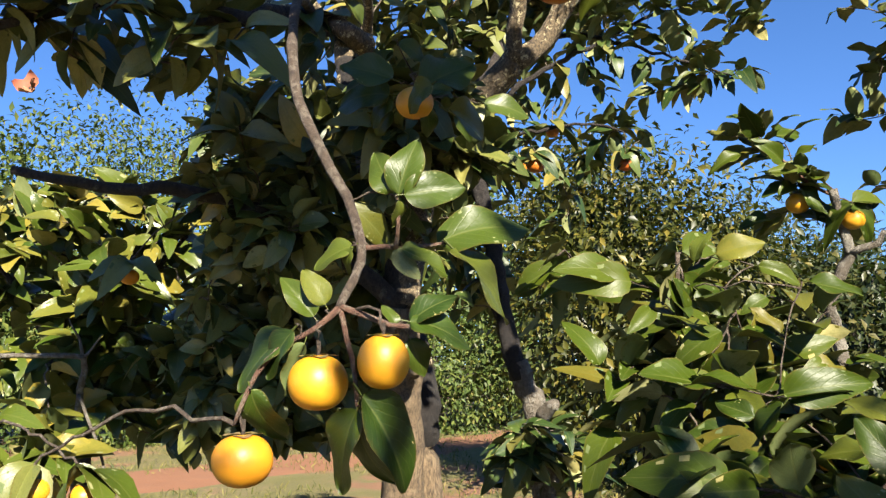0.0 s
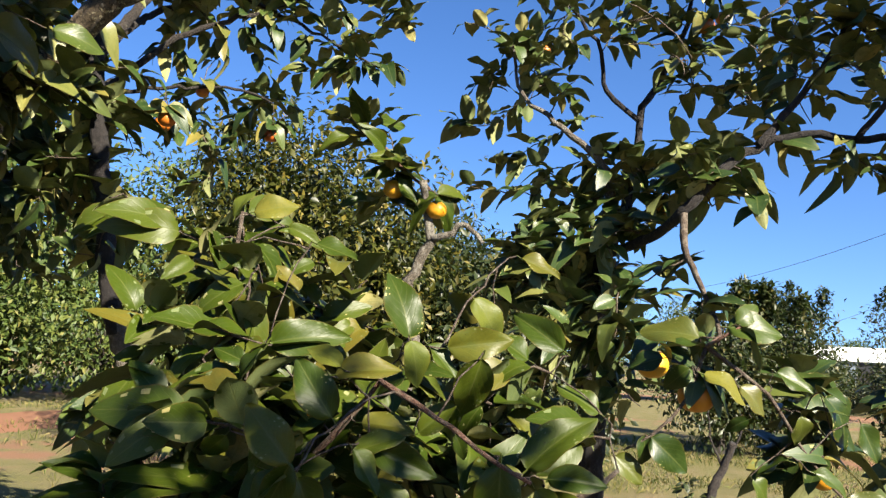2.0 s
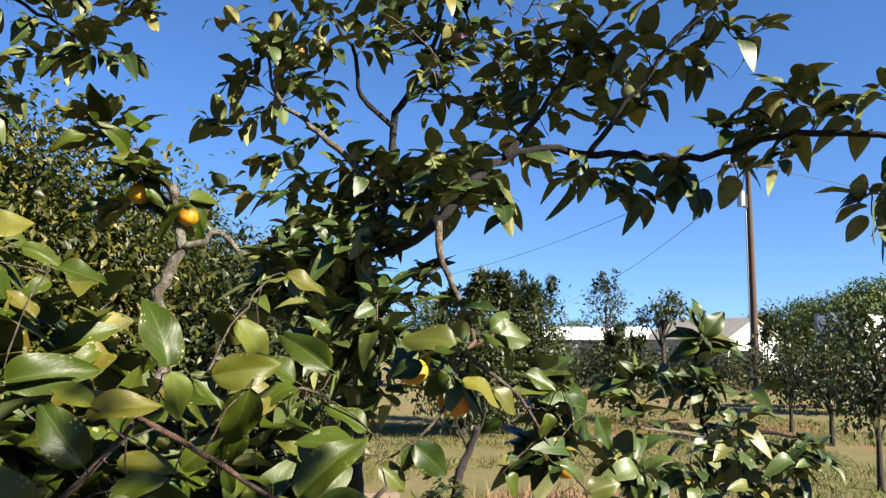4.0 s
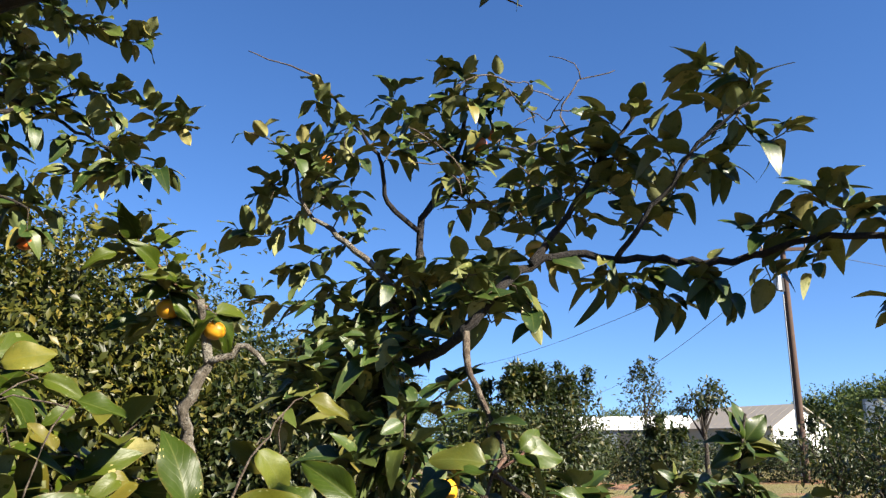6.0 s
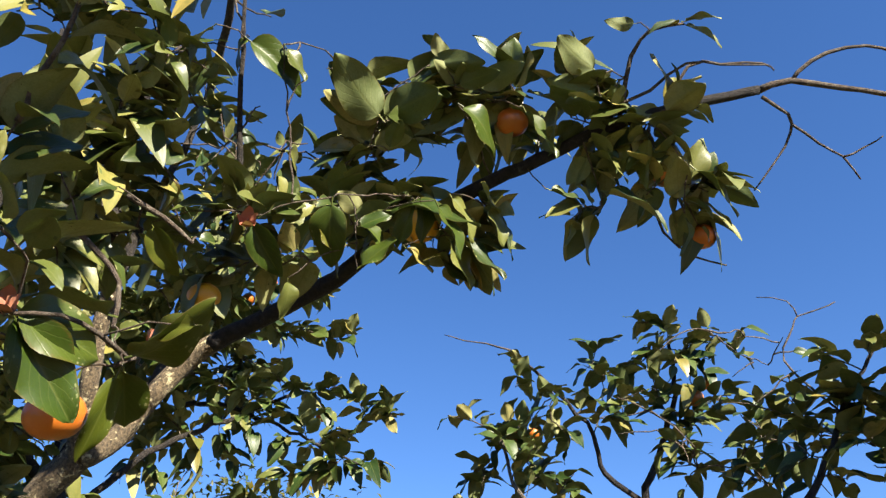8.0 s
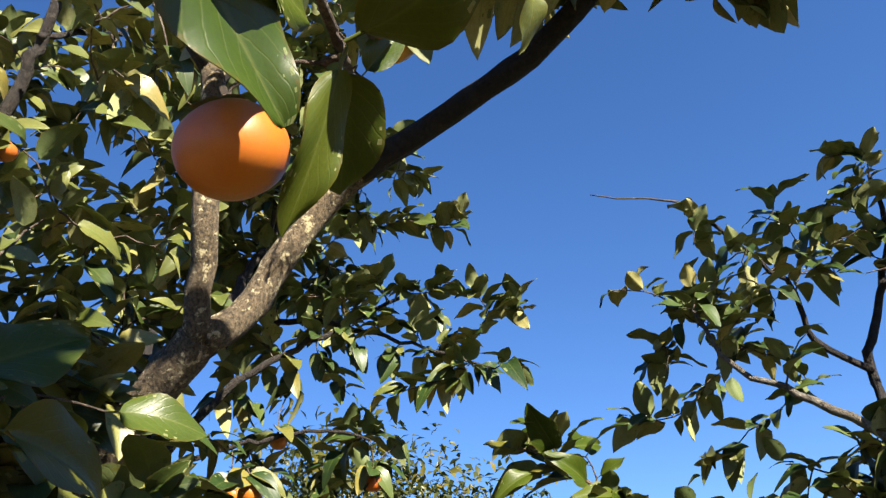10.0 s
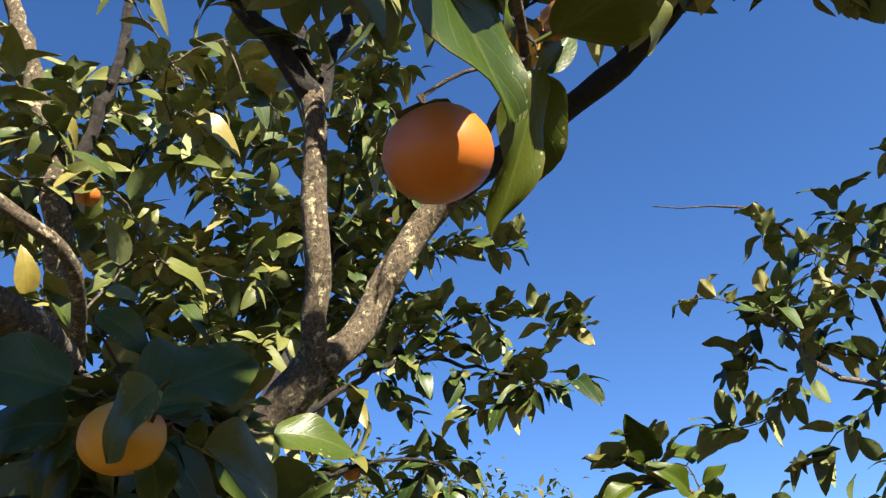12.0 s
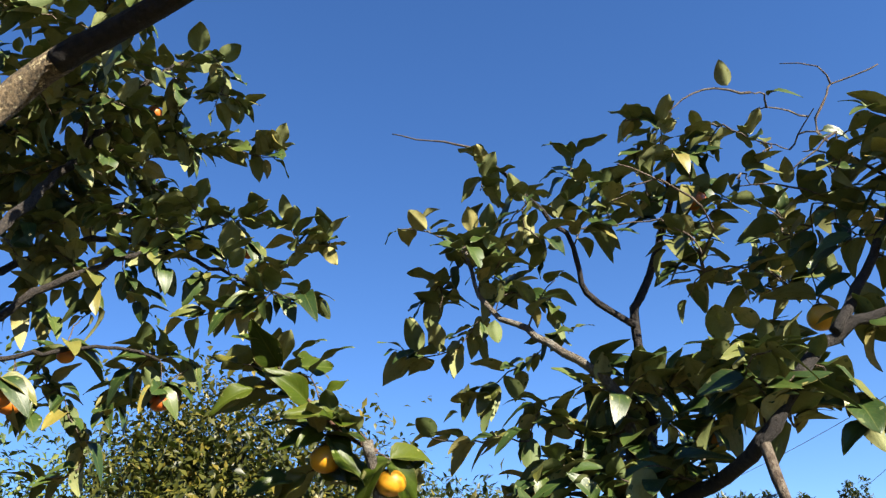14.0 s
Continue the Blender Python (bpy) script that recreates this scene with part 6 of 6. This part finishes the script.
far_tree("pear_tree", (11.72, 11.66, 1.49)[:2] + (0.0,), 2.5, 0.7, 0.5, 5000, 0.10, FAR_LEAF, "pear tree with open feathery top", 56, group="orchard trees", tufts=5)
far_tree("pear_tree", (13.94, 11.17, 1.46)[:2] + (0.0,), 1.65, 0.7, 0.3, 2800, 0.13, FAR_LEAF, "dull green pear tree in front of a building", 57, group="orchard trees", tufts=5)
far_tree("pear_tree", (22.12, 16.35, 1.40)[:2] + (0.0,), 3.2, 0.8, 2.2, 900, 0.16, FAR_LEAF, "thin feathery tree beside a building", 58, group="orchard trees", clumps=16)
far_tree("pear_tree", (37.97, 32.36, 1.34)[:2] + (0.0,), 5.2, 1.3, 2.8, 1500, 0.22, FAR_LEAF, "thin feathery tree behind a building", 62, group="orchard trees", clumps=20, tufts=5)
far_tree("pear_tree", (14.68, 7.95, 1.41)[:2] + (0.0,), 1.75, 0.8, 0.6, 2400, 0.10, FAR_LEAF, "leafy young pear tree on a pale stem", 59, group="orchard trees", tufts=3, trunk=0.05)
far_tree("pear_tree", (13.26, 6.48, 1.42)[:2] + (0.0,), 1.6, 0.5, 0.5, 1300, 0.10, FAR_LEAF, "leafy young pear tree on a pale stem", 60, group="orchard trees", tufts=3, trunk=0.05)
far_tree("pear_tree", (9.67, 4.15, 1.44)[:2] + (0.0,), 1.8, 0.45, 0.5, 1300, 0.10, FAR_LEAF, "slender young pear tree on a pale stem", 61, group="orchard trees", tufts=3, trunk=0.04)
far_tree("orchard_bush", (19.26, 9.01, 0.0), 2.3, 0.8, 0.2, 3500, 0.14, FAR_LEAF, "dense dull green bush in front of a parked truck", 63, "bush", clumps=40)
far_tree("orchard_bush", (20.70, 10.60, 0.0), 2.0, 0.8, 0.2, 3000, 0.14, FAR_LEAF, "low dull green bush among young trees", 64, "bush", clumps=40)

# the woods behind
wood_a = far_tree("woodland_tree", (-6.5, 19.5, 0), 8.0, 2.9, 0.3, 20000, 0.15, WOOD_LEAF, "tall woodland tree in full leaf", 71, group="woodland trees", trunk=0.2, clumps=38)
wood_b = far_tree("woodland_tree", (-2.4, 20.5, 0), 7.0, 2.7, 0.2, 16000, 0.22, WOOD_LEAF, "tall woodland tree in full leaf", 72, group="woodland trees", trunk=0.18, clumps=60)
shrub = far_tree("woodland_shrub", (-3.5, 17.6, 0), 3.0, 2.0, 0.0, 6000, 0.16, WOOD_LEAF, "dense green shrub at the edge of the woods", 73, "shrub", "woodland shrubs", 0.06, 50)
for x, y, a, k in ((-10.5, 19, 40, 1.0), (-14, 17, 200, 1.1), (1.5, 21.5, 120, 0.8), (5.0, 23, 250, 0.8), (9.0, 24.5, 10, 0.75), (-19, 16, 20, 1.0), (13.5, 27, 80, 0.7), (16.5, 26, 33, 0.55), (19.5, 25.5, 140, 0.5), (-24, 12, 10, 1.1)):
    t = copy_thing(wood_a if a % 20 else wood_b, pose(x, y, 0, 0, 0, a))
    t.scale = (k, k, k)
for x, y, a, k in ((-7.5, 16.8, 30, 1.0), (-0.2, 18.4, 100, 0.9), (2.6, 19.2, 160, 1.0), (-11.5, 15.5, 220, 1.1), (6.0, 20.0, 300, 0.9), (-5.4, 17.4, 250, 0.8), (9.6, 21.0, 40, 1.0)):
    t = copy_thing(shrub, pose(x, y, 0, 0, 0, a))
    t.scale = (k, k, k)
line = far_tree("woodland_tree", (73.27, 39.18, 0.92)[:2] + (0.0,), 5.8, 4.2, 0.3, 14000, 0.34, WOOD_LEAF, "distant woodland tree in full leaf", 74, group="distant trees", trunk=0.25, clumps=60)
for t0, x, d, k in ((5.5, 1330, 85, 0.8), (5.5, 1480, 70, 0.95), (5.5, 1540, 72, 1.1), (5.5, 1600, 78, 1.2), (5.5, 1680, 75, 1.1), (5.5, 1260, 95, 0.7), (5.5, 1000, 95, 0.75), (5.5, 1080, 110, 0.8), (5.5, 1180, 100, 0.7), (5.5, 900, 100, 0.8), (5.5, 800, 90, 0.8)):
    o = Vector((0.3, 0.0, 0))
    az = math.atan((x - 784) / 1444) + radians(38.7)
    t = copy_thing(line, pose(o.x + d * math.sin(az), o.y + d * math.cos(az), 0, 0, 0, x))
    t.scale = (k, k, k)

# a low hedge between the orchard and the buildings
hedge = far_tree("hedge_bush", (27.59, 25.03, 1.41)[:2] + (0.0,), 2.1, 2.2, 0.0, 2600, 0.16, FAR_LEAF, "dull green bush in front of farm buildings", 81, "bush", "hedge bushes", 0.05, 40)
for k in range(1, 12):
    az = math.atan((840 + 66 * k - 784) / 1444) + radians(38.7)
    d = 36 + 3 * math.sin(k * 1.7)
    t = copy_thing(hedge, pose(0.3 + d * math.sin(az), d * math.cos(az), 0, 0, 0, 57 * k))
    t.scale = (1.0, 1.0, 0.70 + 0.2 * math.sin(k * 2.3))

# an unseen tree added behind the camera to shade the young persimmon
far_tree("orchard_tree", (1.40, -2.0, 0.0), 3.6, 0.70, 0.8, 5000, 0.13, FAR_LEAF, "unseen leafy tree added behind the camera to cast shade", 91, group="orchard trees", clumps=40)


# ---- buildings, vehicles, pole ----
def shed(place, turn, length, depth, eave, ridge, wall_mat, roof_mat, label):
    top = thing("shed", place, label, "shed", "farm buildings")
    top.rotation_euler = (0, 0, radians(turn))
    hl, hd = length / 2, depth / 2
    for name, y in (("front_wall", -hd), ("back_wall", hd)):
        bm = bmesh.new()
        box(bm, -hl, hl, y - 0.08, y + 0.08, 0, eave)
        hang(part(name, bm, wall_mat, None), top)
    for x in (-hl, hl):
        bm = bmesh.new()
        w = 0.08
        vs = [bm.verts.new((x + s, y, z)) for s in (-w, w) for y, z in ((-hd, 0), (hd, 0), (hd, eave), (0, ridge), (-hd, eave))]
        bm.faces.new(vs[:5])
        bm.faces.new(vs[9:4:-1])
        for i in range(5):
            j = (i + 1) % 5
            bm.faces.new((vs[i], vs[i + 5], vs[j + 5], vs[j]))
        bmesh.ops.recalc_face_normals(bm, faces=bm.faces)
        hang(part("gable_wall", bm, WHITE, None), top)
    n = 12
    rise = (ridge - eave) / hd
    for s in (-1, 1):
        for k in range(n):
            x0 = -hl - 0.3 + k * (length + 0.6) / n
            x1 = x0 + (length + 0.6) / n - 0.02
            bm = bmesh.new()
            vs = [bm.verts.new((x, s * y, eave + (hd - y) * rise + z)) for z in (0.10, 0.16) for x, y in ((x0, hd + 0.3), (x1, hd + 0.3), (x1, 0.0), (x0, 0.0))]
            bm.faces.new(vs[:4])
            bm.faces.new(vs[7:3:-1])
            for i in range(4):
                j = (i + 1) % 4
                bm.faces.new((vs[i], vs[i + 4], vs[j + 4], vs[j]))
            bmesh.ops.recalc_face_normals(bm, faces=bm.faces)
            hang(part("roof_panel", bm, roof_mat, None), top)
    bm = bmesh.new()
    box(bm, -0.8, 0.8, -hd - 0.12, -hd - 0.085, 0.05, 2.1)
    hang(part("door", bm, DARK, None), top)
    for x in (-hl * 0.6, hl * 0.6):
        bm = bmesh.new()
        box(bm, x - 0.5, x + 0.5, -hd - 0.12, -hd - 0.085, 1.0, 1.9)
        hang(part("window", bm, GLASSY, None), top)
    return top


def hang(ob, parent):
    """Lay a part in its parent's own axes."""
    ob.parent = parent
    return ob


shed((50.12, 33.40, 0.0), 83, 7.0, 5.0, 2.2, 3.5, TAN, ROOFING, "low farm building with pale roof and white gable")
shed((46.5, 41.4, 0.0), -44, 8.5, 4.0, 2.2, 3.0, BLUEGREY, WHITE, "long low shed with pale metal roof")


def utility_pole(place):
    top = thing("utility_pole", place, "tall wooden utility pole with transformer and crossarm", "utility pole")
    bm = bmesh.new()
    bar(bm, (0, 0, -0.3), (0, 0, 9.0), 0.14, 0.10, 16)
    hang(part("pole", bm, POLE, None), top)
    bm = bmesh.new()
    box(bm, -0.9, 0.9, -0.2, -0.1, 8.45, 8.57)
    hang(part("crossarm", bm, POLE, None), top)
    bm = bmesh.new()
    bar(bm, (-0.34, -0.1, 6.95), (-0.34, -0.1, 7.5), 0.15, 0.15, 16)
    bar(bm, (-0.34, -0.1, 7.5), (-0.34, -0.1, 7.57), 0.15, 0.08, 16)
    tank = hang(part("transformer", bm, STEEL, None, "grey steel transformer can"), top)
    for x in (-0.42, -0.26):
        bm = bmesh.new()
        bar(bm, (x, -0.1, 7.52), (x, -0.1, 7.75), 0.035, 0.025, 8)
        hang(part("bushing", bm, DARK, None), tank)
    bm = bmesh.new()
    box(bm, -0.25, -0.1, -0.12, -0.04, 6.9, 7.4)
    hang(part("bracket", bm, DARK, None), top)
    for x in (-0.8, 0.8):
        bm = bmesh.new()
        bar(bm, (x, -0.15, 8.57), (x, -0.15, 8.72), 0.05, 0.03, 8)
        hang(part("insulator", bm, DARK, None), top)
    bm = bmesh.new()
    bar(bm, (-0.175, -0.02, 0.2), (-0.15, -0.02, 6.8), 0.03, 0.03, 8)
    hang(part("conduit", bm, STEEL, None), top)
    top.rotation_euler = (0, 0, radians(-40))
    return top


pole_at = Vector((28.57, 16.99, 0.0))
utility_pole(tuple(pole_at))


def wire(a, b, sag, label):
    pts = [Vector(a).lerp(Vector(b), k / 24) - Vector((0, 0, sag * 4 * (k / 24) * (1 - k / 24))) for k in range(25)]
    ob = part("power_line", mesh_of("power_line", *tube(np.array(pts), [0.012] * 25, 6)), DARK, None)
    return tagged(ob, label, "wire", "overhead wires")


wire(pole_at + Vector((-0.5, 0.4, 7.6)), (44.11, 42.28, 4.70), 0.6, "thin dark overhead wire running down to a shed")
wire(pole_at + Vector((-0.5, 0.4, 8.5)), (41.40, 56.96, 7.35), 0.8, "thin dark overhead wire across the sky")
wire(pole_at + Vector((0.5, -0.4, 8.5)), (83.54, 8.95, 9.53), 0.8, "thin dark overhead wire across the sky")


def wheel(parent, x, y, z, r, wide):
    bm = bmesh.new()
    bar(bm, (x, y - wide / 2, z), (x, y + wide / 2, z), r, r, 18)
    tyre = hang(part("wheel", bm, RUBBER, None), parent)
    bm = bmesh.new()
    bar(bm, (x, y - wide / 2 - 0.012, z), (x, y + wide / 2 + 0.012, z), r * 0.55, r * 0.5, 14)
    hang(part("rim", bm, STEEL, None), tyre)


def box_truck(place, turn):
    top = thing("box_truck", place, "white box truck parked behind the orchard trees", "truck")
    top.rotation_euler = (0, 0, radians(turn))
    bm = bmesh.new()
    box(bm, -2.6, 1.2, -1.1, 1.1, 1.0, 3.3)
    bmesh.ops.bevel(bm, geom=bm.edges[:], offset=0.05, segments=2)
    cargo = hang(part("cargo_box", bm, WHITE, None), top)
    for x in (-2.6, 1.2):
        bm = bmesh.new()
        for y0, y1, z0, z1 in ((-1.12, -1.0, 1.0, 3.3), (1.0, 1.12, 1.0, 3.3), (-1.12, 1.12, 3.2, 3.32), (-1.12, 1.12, 0.98, 1.1)):
            box(bm, x - 0.03, x + 0.03, y0, y1, z0, z1)
        hang(part("edge_rail", bm, STEEL, None), cargo)
    bm = bmesh.new()
    box(bm, 1.3, 3.0, -1.0, 1.0, 0.55, 2.3)
    for v in bm.verts:
        if v.co.z > 2 and v.co.x > 2:
            v.co.x -= 0.6
    bmesh.ops.bevel(bm, geom=bm.edges[:], offset=0.08, segments=2)
    cab = hang(part("cab", bm, WHITE, None), top)
    for y in (-1.01, 1.01):
        bm = bmesh.new()
        box(bm, 1.6, 2.3, y - 0.012, y + 0.012, 1.45, 2.05)
        hang(part("side_window", bm, GLASSY, None), cab)
    bm = bmesh.new()
    box(bm, -2.6, 2.9, -0.45, 0.45, 0.55, 0.95)
    hang(part("chassis", bm, DARK, None), top)
    for x in (-1.6, 2.1):
        for y in (-0.95, 0.95):
            wheel(top, x, y, 0.42, 0.42, 0.26)
    return top


box_truck((42.83, 19.99, 0.0), 10)


def car(place, turn):
    top = thing("car", place, "dark parked car beside the white gable", "car")
    top.rotation_euler = (0, 0, radians(turn))
    bm = bmesh.new()
    prof = ((-2.1, 0.35), (2.1, 0.35), (2.15, 0.75), (1.2, 0.95), (0.6, 1.4), (-1.1, 1.45), (-1.9, 1.0), (-2.15, 0.8))
    a = [bm.verts.new((x, -0.85, z)) for x, z in prof]
    b = [bm.verts.new((x, 0.85, z)) for x, z in prof]
    bm.faces.new(a)
    bm.faces.new(b[::-1])
    for i in range(len(prof)):
        j = (i + 1) % len(prof)
        bm.faces.new((a[i], b[i], b[j], a[j]))
    bmesh.ops.recalc_face_normals(bm, faces=bm.faces)
    bmesh.ops.bevel(bm, geom=bm.edges[:], offset=0.06, segments=2)
    body = hang(part("body", bm, DARK, None), top)
    for y in (-0.86, 0.86):
        bm = bmesh.new()
        box(bm, -1.0, 0.55, y - 0.012, y + 0.012, 0.98, 1.32)
        hang(part("side_window", bm, GLASSY, None), body)
    for x in (-1.35, 1.35):
        for y in (-0.78, 0.78):
            wheel(top, x, y, 0.33, 0.33, 0.2)
    return top


car((44.56, 27.27, 0.0), 30)


# ---- grass, weeds and litter on the ground ----
def grass_sheet(name, n, area, height, material, label, seed, clump=0.0, wide=0.13):
    rng = np.random.default_rng(seed)
    x = rng.uniform(area[0], area[1], n)
    y = rng.uniform(area[2], area[3], n)
    keep = np.array([noise.noise(Vector((a * 0.5, b * 0.5, 4.0))) > clump for a, b in zip(x, y)])
    x, y = x[keep], y[keep]
    z = np.array([ground_height(a, b) for a, b in zip(x, y)]) - 0.01
    base = np.stack([x, y, z], 1)
    way = rng.standard_normal((len(x), 3)) * 0.45
    way[:, 2] = rng.uniform(0.5, 1.1, len(x))
    tip = base + way * height * rng.uniform(0.5, 1.3, (len(x), 1))
    up = rng.standard_normal((len(x), 3))
    blade = [leaf_shape(2, 1, wide, 0.35, 0.2, 0.0, 90)]
    ob = joined(name, blade, base, tip, up, material, None)
    return tagged(ob, label, "grass", kind="stuff")


grass_sheet("grass", 60000, (1.5, 17.0, 3.5, 13.0), 0.075, GRASS, "short olive and straw-coloured orchard grass", 101, -0.25)
grass_sheet("grass", 16000, (-9.0, 4.0, 6.0, 18.0), 0.09, GRASS, "short grass in front of the woods", 102, -0.2)
grass_sheet("dry_grass", 2600, (4.8, 6.4, 4.6, 5.9), 0.20, STRAW, "clump of dry reddish straw-coloured grass", 103, -0.9, 0.035)

stump = Tree("pruned_sapling", (4.79, 5.50, 0.00), "thin pruned sapling with bare stubs and leafy shoots at its base", seed=41, leaf=0.07, material=FAR_LEAF)
foot = Vector((4.79, 5.50, 0.00))
stump.limb("stem", [foot + Vector((0, 0, -0.03)), foot + Vector((0.08, 0.02, 0.35)), foot + Vector((0.18, -0.02, 0.62)), foot + Vector((0.20, -0.1, 0.82))], 0.045, 0.028)
stump.limb("stub", [foot + Vector((0.18, -0.02, 0.62)), foot + Vector((0.26, -0.1, 0.85)), foot + Vector((0.27, -0.12, 1.05))], 0.014, 0.006)
stump.limb("stub", [foot + Vector((0.17, -0.02, 0.60)), foot + Vector((0.08, 0.02, 0.85)), foot + Vector((0.05, 0.02, 1.10))], 0.012, 0.005)
stump.crown(tuple(foot + Vector((-0.08, 0, 0.25))), (0.22, 0.2, 0.26), 34, 8, reach=0.3)
stump.close()

bm = bmesh.new()
box(bm, -1.1, 1.1, -0.06, 0.06, 0.0, 0.05)
bmesh.ops.bevel(bm, geom=bm.edges[:], offset=0.006, segments=1)
plank = part("plank", bm, BOARD, None)
plank.matrix_basis = Matrix.Translation((4.12, 7.22, 0.02)) @ pose(0, 0, 0, 0, 0, -27)
tagged(plank, "weathered pale wooden plank lying in the grass", "plank")


# ---- withered calyxes left on the twigs ----
def withered_calyx(place, size, turn):
    top = thing("withered_calyx", place, "dry reddish persimmon calyx still clinging to a twig", "calyx", "withered calyxes")
    top.rotation_euler = [radians(a) for a in turn]
    v, f, u = leaf_shape(5, 1, 0.9, -0.35, 0.3, 0.12, 5)
    for k in range(4):
        m = mesh_of("lobe", v, f, u)
        m.materials.append(PINK)
        ob = new("lobe", m)
        ob.parent = top
        ob.rotation_euler = (radians(18 + 9 * k), 0, radians(90 * k + 11 * (k % 2)))
        ob.scale = (size, size, size)
    bm = bmesh.new()
    bmesh.ops.create_uvsphere(bm, u_segments=10, v_segments=6, radius=size * 0.24)
    bm.transform(Matrix.Diagonal((1, 1, 0.5, 1)))
    hang(part("scar", bm, TWIG, None), top)
    return top


withered_calyx((0.145, 1.141, 2.236), 0.034, (70, 0, 10))
withered_calyx((0.492, 1.399, 2.596), 0.034, (80, 0, 0))
withered_calyx((-0.746, 1.444, 2.016), 0.032, (75, 10, 0))
withered_calyx((0.340, 1.340, 2.293), 0.030, (60, 20, 40))
